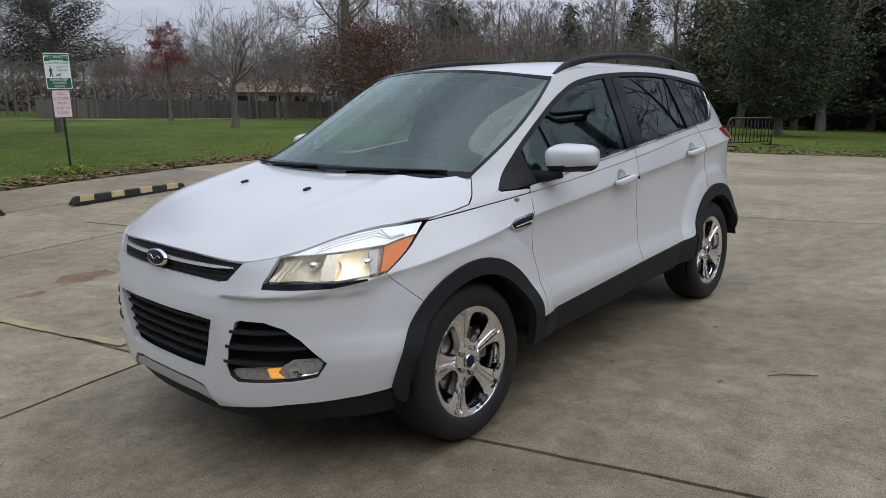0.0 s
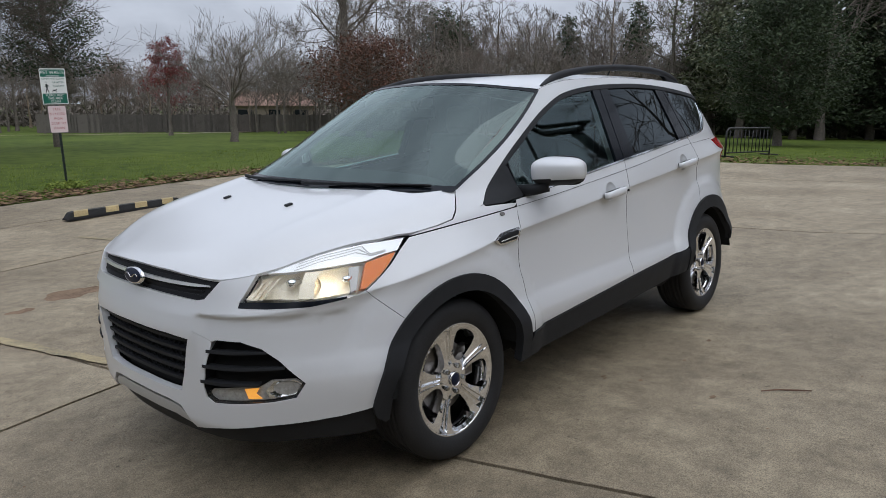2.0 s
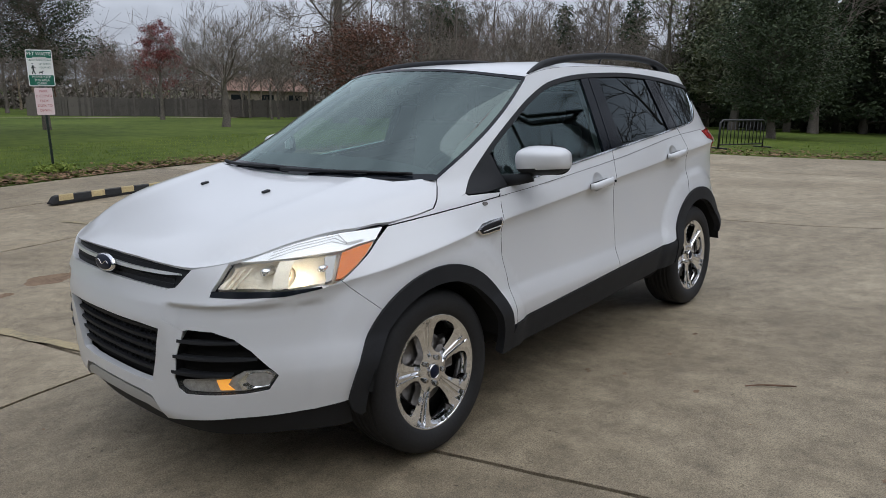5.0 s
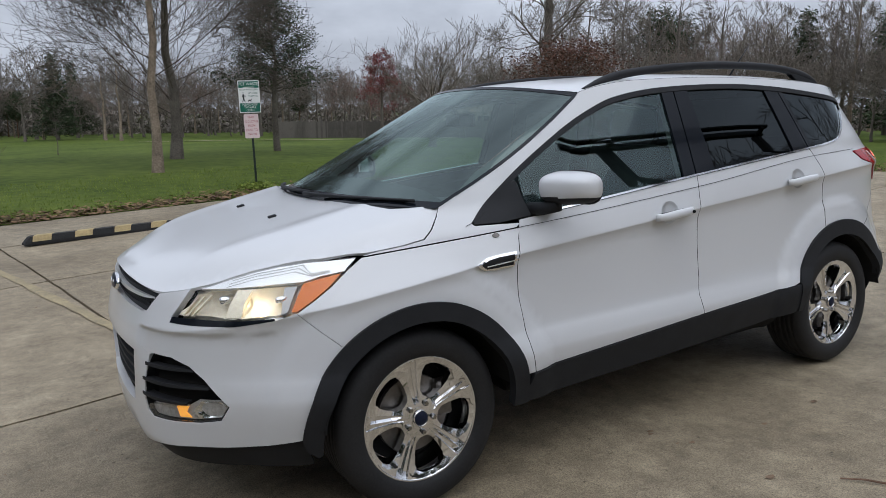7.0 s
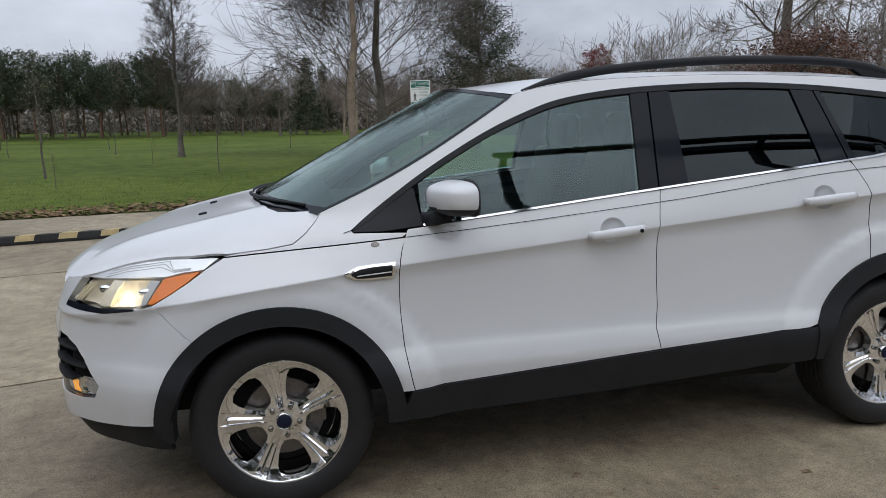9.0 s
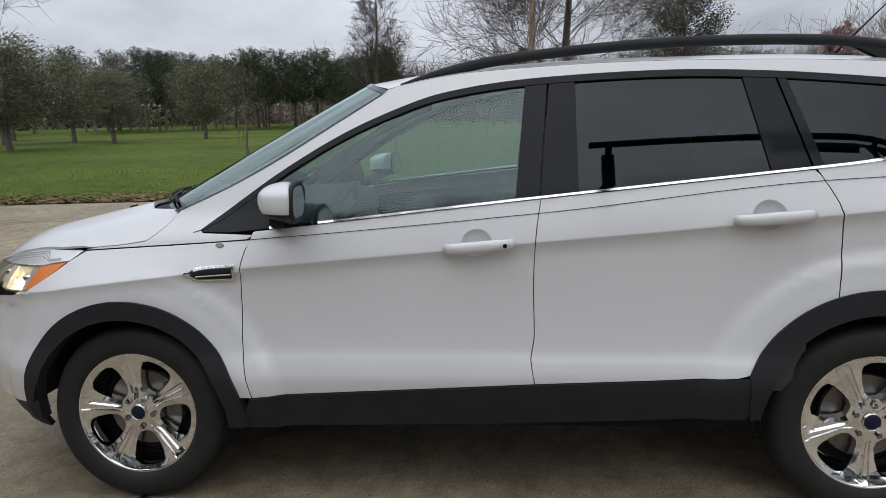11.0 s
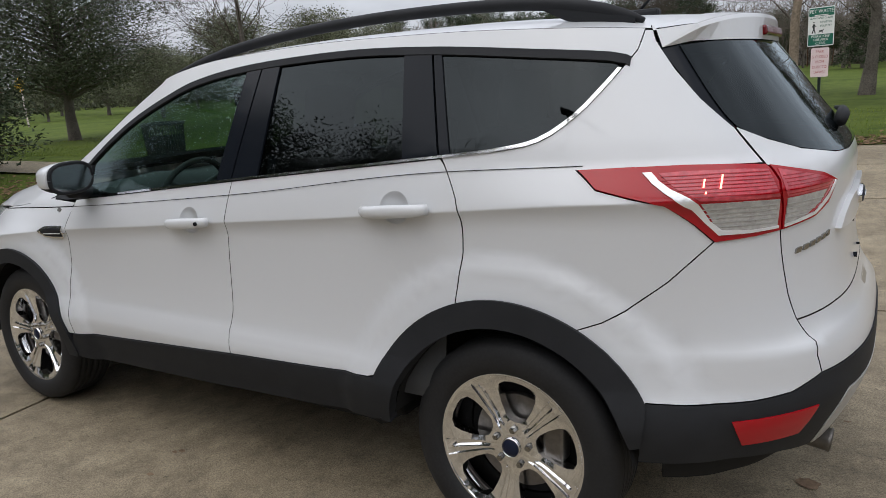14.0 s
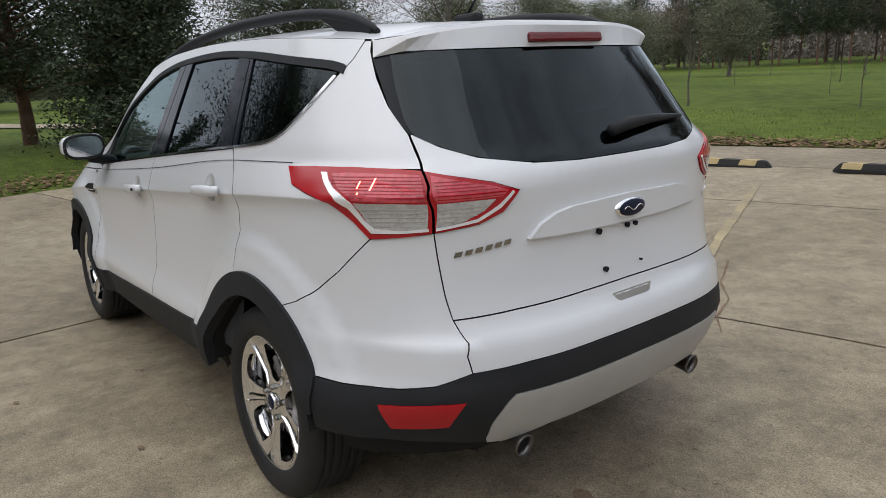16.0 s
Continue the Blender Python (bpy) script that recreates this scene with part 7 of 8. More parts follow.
tube(bm, [Vector((-1.49, 0.07, 1.65)), Vector((-1.60, 0.07, 1.76)), Vector((-1.69, 0.07, 1.85))], [0.006, 0.004, 0.003], 6)
part("antenna_rod", bm, MAT_CLAD, ant, smooth=True)
for y in (0.235, -0.235):
    bm = bmesh.new()
    box(bm, (0.035, 0.022, 0.010), hood(1.65, y) + Vector((0, 0, 0.004)), 0.004, Matrix.Rotation(0.18, 3, "Y"))
    part("washer_nozzle", bm, MAT_CLAD, car, "black washer nozzle")
for va, sa, vb, sb in ((0.10, 0.004, 0.86, 0.024), (-0.75, -0.005, 0.08, 0.016)):
    bm = bmesh.new()
    pts = []
    for t in np.linspace(0, 1, 9):
        v, s_ = va + (vb - va) * t, sa + (sb - sa) * t
        pts.append(screen(v, s_) + normal_of(screen, v, s_) * 0.022)
    tube(bm, pts, [0.010, 0.009, 0.008, 0.008, 0.007, 0.006, 0.006, 0.005, 0.004], 6)
    w = part("wiper", bm, MAT_CLAD, car, "black windscreen wiper", smooth=True)
    bm = bmesh.new()
    p2 = [screen(v, s_) + normal_of(screen, v, s_) * 0.012 for v, s_ in ((va + (vb - va) * 0.25, sa + 0.015), (va + (vb - va) * 0.65, sa + (sb - sa) * 0.5 + 0.02), (vb + 0.02, sb + 0.012))]
    tube(bm, p2, 0.007, 6)
    part("wiper_blade", bm, MAT_CLAD, w, smooth=True)

# ---- the car: cabin ----
def cushion(bm, size, at, rot=None, bev=0.05):
    box(bm, size, at, bev, rot, 3)


for x0, ys in ((0.12, (0.37, -0.37)), (-0.78, (0.40, 0.0, -0.40))):
    for y in ys:
        seat = new("seat")
        seat.parent = car
        w = 0.50 if len(ys) == 2 else 0.40
        for nm, sz, at, a in (("cushion", (0.50, w, 0.16), (x0, y, 0.66), -6), ("backrest", (0.15, w * 0.96, 0.62), (x0 - 0.32, y, 0.98), -14), ("headrest", (0.10, 0.26, 0.19), (x0 - 0.415, y, 1.375), -8)):
            bm = bmesh.new()
            cushion(bm, sz, at, Matrix.Rotation(radians(a), 3, "Y"), 0.045)
            part(nm, bm, MAT_SEAT, seat, "grey cloth " + nm, smooth=True)
bm = bmesh.new()
n = 12
for i in range(n + 1):
    y = -0.72 + 1.44 * i / n
    k = 1 - (abs(y) / 0.72) ** 3 * 0.08
    hump = 0.035 * math.exp(-((y - 0.37) / 0.2) ** 2)
    for x, z in ((1.30, 0.98), (1.18, 1.075), (0.95, 1.075 + hump), (0.80, 1.055 + hump), (0.74, 1.0 + hump * 0.6), (0.76, 0.86), (0.88, 0.62)):
        bm.verts.new((x * k, y, z))
bm.verts.ensure_lookup_table()
for i in range(n):
    for j in range(6):
        bm.faces.new((bm.verts[i * 7 + j], bm.verts[i * 7 + j + 1], bm.verts[(i + 1) * 7 + j + 1], bm.verts[(i + 1) * 7 + j]))
bmesh.ops.recalc_face_normals(bm, faces=bm.faces)
part("dashboard", bm, MAT_DASH, car, "dark grey dashboard", smooth=True)
bm = bmesh.new()
mm = Matrix.Translation((0.64, 0.37, 1.0)) @ Matrix.Rotation(radians(66), 4, "Y")
tube(bm, [mm @ Vector((0.185 * math.cos(a), 0.185 * math.sin(a), 0)) for a in np.linspace(0, 2 * math.pi, 41)], 0.015, 8, cap=False)
for a in (0.0, 2.1, 4.2):
    tube(bm, [mm @ Vector((0.03 * math.cos(a), 0.03 * math.sin(a), -0.01)), mm @ Vector((0.18 * math.cos(a), 0.18 * math.sin(a), 0))], [0.03, 0.014], 6)
bmesh.ops.create_uvsphere(bm, u_segments=12, v_segments=8, radius=0.07, matrix=mm @ Matrix.Diagonal((1, 1, 0.4, 1)))
part("steering_wheel", bm, MAT_DASH, car, "black steering wheel", smooth=True)
bm = bmesh.new()
box(bm, (0.03, 0.25, 0.07), (0.55, 0.0, 1.44), 0.014)
part("rear_view_mirror", bm, MAT_GLOSS_BLACK, car, "black rear-view mirror")
bm = bmesh.new()
tube(bm, [Vector((0.60, 0, 1.52)), Vector((0.56, 0, 1.45))], 0.012, 6)
part("mirror_stalk", bm, MAT_GLOSS_BLACK, car)
cover = [(-0.16, 0.975), (0.16, 0.975), (0.12, 0.86), (-0.12, 0.86)]
panel("sensor_cover", cover, lambda v, q: screen(v, q) - normal_of(screen, v, q) * 0.02, MAT_DASH, car, "dark sensor cover behind the windscreen", gap=0, step=0.05, depth=0.01)
head_poly = [(0.30, 0.60), (-1.55, 0.54), (-1.55, -0.54), (0.30, -0.60)]
panel("headliner", head_poly, lambda x, y: roof(x, y) - Vector((0, 0, 0.04)), MAT_LINING, car, "pale grey headliner", gap=0, step=0.12, depth=0.0)
for s in (False, True):
    trim_d = part_line(0.80, -1.12, lambda x: belt_z(x) + 0.014, 20) + [(-1.12, 0.45), (0.80, 0.45)]
    panel("door_lining", trim_d, sunk(0.07), MAT_DASH, car, "dark door lining", gap=0, step=0.12, depth=0.0, mirror=s)
    pil = [(1.12, 1.07), (0.95, 1.205), (0.70, 1.342), (0.50, 1.436), (0.345, 1.495), (0.345, 1.535), (0.50, 1.476), (0.70, 1.382), (0.95, 1.245), (1.15, 1.10)]
    panel("pillar_lining", side_poly(pil), sunk(0.035), MAT_LINING, car, "pale grey pillar lining", gap=0, step=0.08, depth=0.0, mirror=s)
    bp_ = [(-0.13, 1.13), (-0.34, 1.14), (-0.30, 1.55), (-0.18, 1.55)]
    panel("pillar_lining", bp_, sunk(0.05), MAT_LINING, car, "pale grey pillar lining", gap=0, step=0.08, depth=0.0, mirror=s)

# the body leans a little on its springs, the far side standing higher
LEAN_ON_SPRINGS = Matrix(((1, 0, 0, 0), (0, 1.014, 0, -0.012), (0, -0.0456, 1, 0.0388), (0, 0, 0, 1)))
for ob in car.children:
    if ob.type == "EMPTY" and ob.name.startswith("wheel"):
        y = ob.location.y
        ob.location.y += 0.014 * y - 0.012
        ob.location.z += 0.0388 - 0.0456 * y
seen = set()
for ob in car.children_recursive:
    up, inside_wheel = ob, False
    while up is not car:
        inside_wheel = inside_wheel or up.name.startswith("wheel") and up.type == "EMPTY"
        up = up.parent
    if ob.type == "MESH" and not inside_wheel and ob.data.name not in seen:
        seen.add(ob.data.name)
        ob.data.transform(LEAN_ON_SPRINGS)


# ---- things on and round the lot ----
def lettering(body, size, mat, parent, name="lettering", label="", depth=0.001, spacing=1.0):
    cu = bpy.data.curves.new(name, "FONT")
    cu.body, cu.size, cu.align_x, cu.align_y, cu.extrude = body, size, "CENTER", "CENTER", depth
    cu.space_character = spacing
    ob = new(name, cu)
    me = bpy.data.meshes.new_from_object(ob.evaluated_get(bpy.context.evaluated_depsgraph_get()))
    bpy.data.objects.remove(ob)
    bpy.data.curves.remove(cu)
    me.materials.append(mat)
    ob = new(name, me)
    ob.parent = parent
    if label:
        ob["label"] = label
    return ob


def on_sign(ob, x, z, lift):
    """Stand flat lettering upright on a sign's face (the face looks to +y)."""
    ob.matrix_local = Matrix.Translation((x, lift, z)) @ Matrix.Rotation(math.pi, 4, "Z") @ Matrix.Rotation(math.pi / 2, 4, "X")
    return ob


def plate(name, w, h, z, lift, mat, parent, label="", r=0.02, x=0.0, t=0.003):
    bm = bmesh.new()
    pts = rounded([(x - w / 2, z - h / 2), (x + w / 2, z - h / 2), (x + w / 2, z + h / 2), (x - w / 2, z + h / 2)], r, 4)
    f = [bm.verts.new((p[0], lift, p[1])) for p in pts]
    b = [bm.verts.new((p[0], lift - t, p[1])) for p in pts]
    bm.faces.new(f)
    bm.faces.new(b[::-1])
    for i in range(len(f)):
        j = (i + 1) % len(f)
        bm.faces.new((f[i], f[j], b[j], b[i]))
    bmesh.ops.recalc_face_normals(bm, faces=bm.faces)
    return part(name, bm, mat, parent, label)


sign = new("sign_post")
tagged(sign, "dark post with green pet sign and faded park hours sign", "sign")
bm = bmesh.new()
for dx, dy in ((0, 0), (0.022, 0.016), (-0.022, 0.016)):
    box(bm, (0.05 if dx == 0 else 0.008, 0.008 if dx == 0 else 0.03, 2.35), (dx, dy, 1.05), 0.002)
part("post", bm, MAT_POST, sign, "dark green steel channel post")
ZP, ZC = 1.99, 1.38
pet = plate("pet_sign", 0.50, 0.66, ZP, 0.045, MAT_SIGN_WHITE, sign, "white and green pet waste sign", 0.03)
plate("green_band", 0.47, 0.135, ZP + 0.245, 0.0475, MAT_SIGN_GREEN, pet, "green band", 0.015)
plate("green_band", 0.47, 0.185, ZP - 0.222, 0.0475, MAT_SIGN_GREEN, pet, "green band", 0.015)
on_sign(lettering("PET WASTE", 0.088, MAT_SIGN_WHITE, pet), 0, ZP + 0.255, 0.050)
plate("small_writing", 0.26, 0.014, ZP + 0.193, 0.050, MAT_SIGN_WHITE, pet, "", 0.003)
on_sign(lettering("LEASH AND CLEAN", 0.050, MAT_SIGN_GREEN, pet), 0, ZP + 0.143, 0.0485)
on_sign(lettering("UP AFTER", 0.050, MAT_SIGN_GREEN, pet), -0.09, ZP + 0.072, 0.0485)
on_sign(lettering("YOUR PET", 0.050, MAT_SIGN_GREEN, pet), -0.09, ZP + 0.008, 0.0485)
on_sign(lettering("PLEASE KEEP", 0.064, MAT_SIGN_WHITE, pet), 0, ZP - 0.163, 0.050)
on_sign(lettering("THIS AREA", 0.060, MAT_SIGN_WHITE, pet), 0, ZP - 0.222, 0.050)
on_sign(lettering("CLEAN", 0.060, MAT_SIGN_WHITE, pet), 0, ZP - 0.280, 0.050)
# the walking figure and the dog, as plain marks
bm = bmesh.new()
for a, b, r in (((0.14, 0.05), (0.135, -0.035), 0.017), ((0.135, -0.03), (0.165, -0.11), 0.010), ((0.135, -0.03), (0.105, -0.11), 0.010), ((0.14, 0.04), (0.09, 0.0), 0.007), ((0.14, 0.04), (0.175, -0.01), 0.007), ((0.14, 0.085), (0.14, 0.075), 0.017), ((0.03, -0.075), (-0.03, -0.075), 0.012), ((0.03, -0.08), (0.035, -0.11), 0.006), ((-0.03, -0.08), (-0.03, -0.11), 0.006), ((-0.03, -0.07), (-0.05, -0.05), 0.009)):
    tube(bm, [Vector((a[0], 0, a[1])), Vector((b[0], 0, b[1]))], r, 8)
bmesh.ops.transform(bm, matrix=Matrix.Translation((0, 0.0485, ZP)) @ Matrix.Diagonal((1, 0.08, 1, 1)), verts=bm.verts)
part("pictogram", bm, MAT_SIGN_BLACK, pet, "black pictogram marks")
hours = plate("hours_sign", 0.345, 0.50, ZC, 0.04, MAT_SIGN_PINK, sign, "faded pinkish park hours sign", 0.03)
for i, row in enumerate(("PARK", "IS CLOSED", "FROM", "DUSK TO", "DAWN")):
    on_sign(lettering(row, 0.066, MAT_SIGN_RED, hours), 0, ZC + 0.185 - 0.088 * i, 0.0425)
SX, SY = -1.28, -10.15
sign.matrix_basis = Matrix.Translation((SX, SY, field_z(SX, SY) - 0.05)) @ Matrix.Rotation(radians(-15), 4, "Z") @ Matrix.Rotation(radians(1.5), 4, "Y") @ Matrix.Diagonal((0.76, 0.76, 0.88, 1))

# weeds at the post's foot
rng = random.Random(5)
weeds = leaves("weeds", rng, [Vector((SX + rng.gauss(0, 0.16), SY + 0.1 + rng.gauss(0, 0.12), field_z(SX, SY) + 0.06)) for _ in range(60)], MAT_BLADE, None, 14, 0.05, 0.035)
tagged(weeds, "low green weeds round the foot of the sign", "weeds", kind="stuff")


def wheel_stop():
    top = new("wheel_stop")
    bm = bmesh.new()
    prof = [(-0.075, 0.0), (-0.072, 0.035), (-0.045, 0.10), (0.045, 0.10), (0.072, 0.035), (0.075, 0.0)]
    stations = [(-0.92, 0.25), (-0.86, 0.9), (-0.82, 1.0), (0.82, 1.0), (0.86, 0.9), (0.92, 0.25)]
    rows = [[bm.verts.new((x, y * (0.7 + 0.3 * k), z * k)) for y, z in prof] for x, k in stations]
    for a, b in zip(rows, rows[1:]):
        for i in range(len(prof) - 1):
            bm.faces.new((a[i], a[i + 1], b[i + 1], b[i]))
    bm.faces.new(rows[0])
    bm.faces.new(rows[-1])
    bmesh.ops.recalc_face_normals(bm, faces=bm.faces)
    part("body", bm, MAT_RUBBER, top, "black moulded rubber")
    for x in (-0.69, -0.23, 0.23, 0.69):
        bm = bmesh.new()
        q = [[bm.verts.new((x - 0.10 + dx + 0.05 * (y / 0.075), y * 1.0, z + 0.003)) for y, z in ((-0.0735, 0.036), (-0.047, 0.1005), (0.047, 0.1005), (0.0735, 0.036))] for dx in (0, 0.20)]
        for i in range(3):
            bm.faces.new((q[0][i], q[0][i + 1], q[1][i + 1], q[1][i]))
        bmesh.ops.recalc_face_normals(bm, faces=bm.faces)
        part("yellow_patch", bm, MAT_YELLOW, top, "worn yellow patch")
    return tagged(top, "black rubber wheel stop with worn yellow patches", "wheel stop", "wheel stops along the stalls")


stop = wheel_stop()
STOPS = [(1.70, -6.58), (-0.84, -6.97), (4.16, -5.80)]
for k, (x, y) in enumerate(STOPS):
    o = stop if k == 0 else copy_thing(stop, Matrix.Identity(4))
    o.matrix_basis = Matrix.Translation((x, y, ground_z(x, y) + 0.002)) @ Matrix.Rotation(radians(13.5), 4, "Z")


def strip(name, a, b, w, mat, lift, label, n=24, ragged=0.012, seed=1):
    """A painted or worn strip laid on the lot."""
    g = random.Random(seed)
    ax, bx = Vector(a), Vector(b)
    d = (bx - ax).normalized()
    s = Vector((-d.y, d.x))
    verts, faces = [], []
    for i in range(n + 1):
        p = ax.lerp(bx, i / n)
        for k in (-1, 1):
            q = p + s * k * (w / 2 + g.uniform(-ragged, ragged))
            verts.append((q.x, q.y, ground_z(q.x, q.y) + lift + 0.002))
    for i in range(n):
        faces.append((2 * i, 2 * i + 1, 2 * i + 3, 2 * i + 2))
    return tagged(raw(name, verts, faces, mat), label, "line", kind="structure")


strip("parking_line", (1.78, -1.55), (2.85, -5.1), 0.08, MAT_LINE, 0.004, "faded yellow parking line on concrete", seed=3)
strip("parking_line", (-0.85, -2.6), (0.35, -5.6), 0.075, MAT_LINE, 0.004, "faded yellow parking line on concrete", seed=4)
strip("parking_line", (4.1, -1.3), (5.4, -4.5), 0.075, MAT_LINE, 0.004, "faded yellow parking line on concrete", seed=5)


# a hairline crack in the concrete behind the car
crack = [(-0.89, -2.93), (-1.11, -2.46), (-1.33, -2.19), (-1.44, -1.87), (-1.60, -1.65)]
for k in range(len(crack) - 1):
    strip("concrete_crack", crack[k], crack[k + 1], 0.010, MAT_DIRT, 0.003, "thin dark crack in the concrete", n=8, ragged=0.004, seed=20 + k)


# bike rack
rack = new("bike_rack")
tagged(rack, "black steel bike rack with upright bars", "bike rack")
bm = bmesh.new()
tube(bm, [Vector((-0.95, 0, 0.0)), Vector((-0.95, 0, 0.72)), Vector((-0.85, 0, 0.80)), Vector((0.85, 0, 0.80)), Vector((0.95, 0, 0.72)), Vector((0.95, 0.0, 0.0))], 0.03, 8)
part("frame", bm, MAT_BLACK_STEEL, rack, smooth=True)
bm = bmesh.new()
tube(bm, [Vector((-0.95, 0, 0.12)), Vector((0.95, 0, 0.12))], 0.02, 8)
part("bottom_bar", bm, MAT_BLACK_STEEL, rack, smooth=True)
for i in range(11):
    bm = bmesh.new()
    x = -0.8 + 0.16 * i
    tube(bm, [Vector((x, 0, 0.10)), Vector((x, 0, 0.80))], 0.013, 6)
    part("bar", bm, MAT_BLACK_STEEL, rack, smooth=True)
for x in (-0.95, 0.95):
    bm = bmesh.new()
    tube(bm, [Vector((x, -0.3, 0.03)), Vector((x, 0.3, 0.03))], 0.025, 6)
    part("foot", bm, MAT_BLACK_STEEL, rack, smooth=True)
rack.matrix_basis = Matrix.Translation((-17.6, -4.15, ground_z(-17.6, -4.15))) @ Matrix.Rotation(radians(-20), 4, "Z")

# litter basket
bin_ = new("litter_basket")
tagged(bin_, "black expanded-metal litter basket beside the lot", "litter basket")
bm = bmesh.new()
n = 40
for k in range(n):
    a, b = 2 * math.pi * k / n, 2 * math.pi * (k + 3) / n
    tube(bm, [Vector((0.30 * math.cos(a), 0.30 * math.sin(a), 0.05)), Vector((0.33 * math.cos(b), 0.33 * math.sin(b), 0.92))], 0.006, 3)
    tube(bm, [Vector((0.30 * math.cos(b), 0.30 * math.sin(b), 0.05)), Vector((0.33 * math.cos(a), 0.33 * math.sin(a), 0.92))], 0.006, 3)
part("mesh_side", bm, MAT_BLACK_STEEL, bin_, "black metal mesh")
for z, r, name in ((0.93, 0.335, "top_ring"), (0.05, 0.30, "bottom_ring")):
    bm = bmesh.new()
    tube(bm, [Vector((r * math.cos(a), r * math.sin(a), z)) for a in np.linspace(0, 2 * math.pi, 33)], 0.025, 8, cap=False)
    part(name, bm, MAT_BLACK_STEEL, bin_, smooth=True)
bm = bmesh.new()
rings = [[bm.verts.new((r * math.cos(2 * math.pi * k / 28), r * math.sin(2 * math.pi * k / 28), z)) for k in range(28)] for r, z in ((0.01, 0.04), (0.275, 0.04), (0.30, 0.72), (0.29, 0.72))]
for a_, b_ in zip(rings, rings[1:]):
    for k in range(28):
        bm.faces.new((a_[k], a_[(k + 1) % 28], b_[(k + 1) % 28], b_[k]))
part("liner", bm, MAT_INNER, bin_, "black bin liner")
bin_.matrix_basis = Matrix.Translation((8.05, -5.0, ground_z(8.05, -5.0) + 0.01))

# fence and houses behind the trees
fence = new("fence")
tagged(fence, "weathered board fence behind the trees", "fence")
bm0 = bmesh.new()
row = []
for k in range(14):
    for x in (-1.18 + 0.1686 * k, -1.18 + 0.1686 * (k + 1)):
        y, top = 0.018 * (k % 2), 1.22 + 0.035 * ((k * 7) % 3)
        row.append([bm0.verts.new((x, y, 0.05)), bm0.verts.new((x, y, top)), bm0.verts.new((x, y - 0.03, top)), bm0.verts.new((x, y - 0.03, 0.05))])
for a_, b_ in zip(row, row[1:]):
    for k in range(4):
        bm0.faces.new((a_[k], b_[k], b_[(k + 1) % 4], a_[(k + 1) % 4]))
fence_me = mesh_of(bm0, "fence_panel", MAT_FENCE)
bm0 = bmesh.new()
box(bm0, (0.10, 0.10, 1.5), (0, 0, 0.75), 0.0)
post_me = mesh_of(bm0, "fence_post", MAT_FENCE)
for i in range(24):
    a = Vector((-14.0, -47.0)).lerp(Vector((-46.0, -32.0)), i / 24)
    d = math.atan2(15.0, -32.0)
    for me, nm, k in ((fence_me, "fence_panel", 0.5), (post_me, "fence_post", 0.0)):
        q = a + (Vector((-46.0, -32.0)) - Vector((-14.0, -47.0))) / 24 * k
        o = new(nm, me)
        o.parent = fence
        o.matrix_local = Matrix.Translation((q.x, q.y, field_z(q.x, q.y))) @ Matrix.Rotation(d, 4, "Z")


def house(x, y, turn, w, d, h, mat_roof, label):
    top = new("house")
    bm = bmesh.new()
    box(bm, (w, d, h), (0, 0, h / 2), 0.0)
    part("wall", bm, MAT_WALL, top, "dull tan wall")
    bm = bmesh.new()
    o, r = 0.5, h + 1.3
    v = [bm.verts.new(p) for p in ((-w / 2 - o, -d / 2 - o, h), (w / 2 + o, -d / 2 - o, h), (w / 2 + o, d / 2 + o, h), (-w / 2 - o, d / 2 + o, h), (-w / 2 + 1.0, 0, r), (w / 2 - 1.0, 0, r))]
    for f in ((0, 1, 5, 4), (2, 3, 4, 5), (0, 4, 3), (1, 2, 5), (3, 2, 1, 0)):
        bm.faces.new([v[i] for i in f])
    part("roof", bm, mat_roof, top, "low hipped roof")
    for k in range(3):
        bm = bmesh.new()
        box(bm, (1.2, 0.06, 1.1), (-w / 3 + k * w / 3, d / 2 + 0.02, h * 0.55), 0.0)
        part("window", bm, MAT_WINDOW, top, "dark window")
    top.matrix_basis = Matrix.Translation((x, y, field_z(x, y) - 0.1)) @ Matrix.Rotation(radians(turn), 4, "Z")
    return tagged(top, label, "house")


house(-36.5, -54.0, -32, 7.5, 6, 2.0, MAT_ROOF, "low house with a rust-brown hipped roof behind the fence")
house(-1.0, -92, 0, 14, 8, 2.6, MAT_FENCE, "distant low grey house at the wood's edge")
house(17.0, -98, 5, 12, 8, 2.6, MAT_FENCE, "distant low grey house at the wood's edge")

# a pale path across the field
verts, faces = [], []
for i in range(31):
    x = -4 - 26 * i / 30
    y = -44 + 10 * math.sin(i * 0.11) * 0.6
    for k in (-0.6, 0.6):
        verts.append((x, y + k, field_z(x, y + k) + 0.05))
for i in range(30):
    faces.append((2 * i, 2 * i + 1, 2 * i + 3, 2 * i + 2))
tagged(raw("path", verts, faces, MAT_CONCRETE), "pale concrete footpath through the field", "path", kind="structure")

# a footway that leaves the lot across the grass
verts, faces = [], []
for i in range(41):
    u = 6.95 + 22 * i / 40
    for v in (-6.15, -4.98):
        x, y = lot_xy(u, v)
        verts.append((x, y, field_z(x, y) + 0.03 + 0.01 * smoothstep((u - 7) / 3)))
for i in range(40):
    faces.append((2 * i, 2 * i + 2, 2 * i + 3, 2 * i + 1))
tagged(raw("footway", verts, faces, MAT_CONCRETE), "pale concrete footway across the grass", "path", kind="structure")

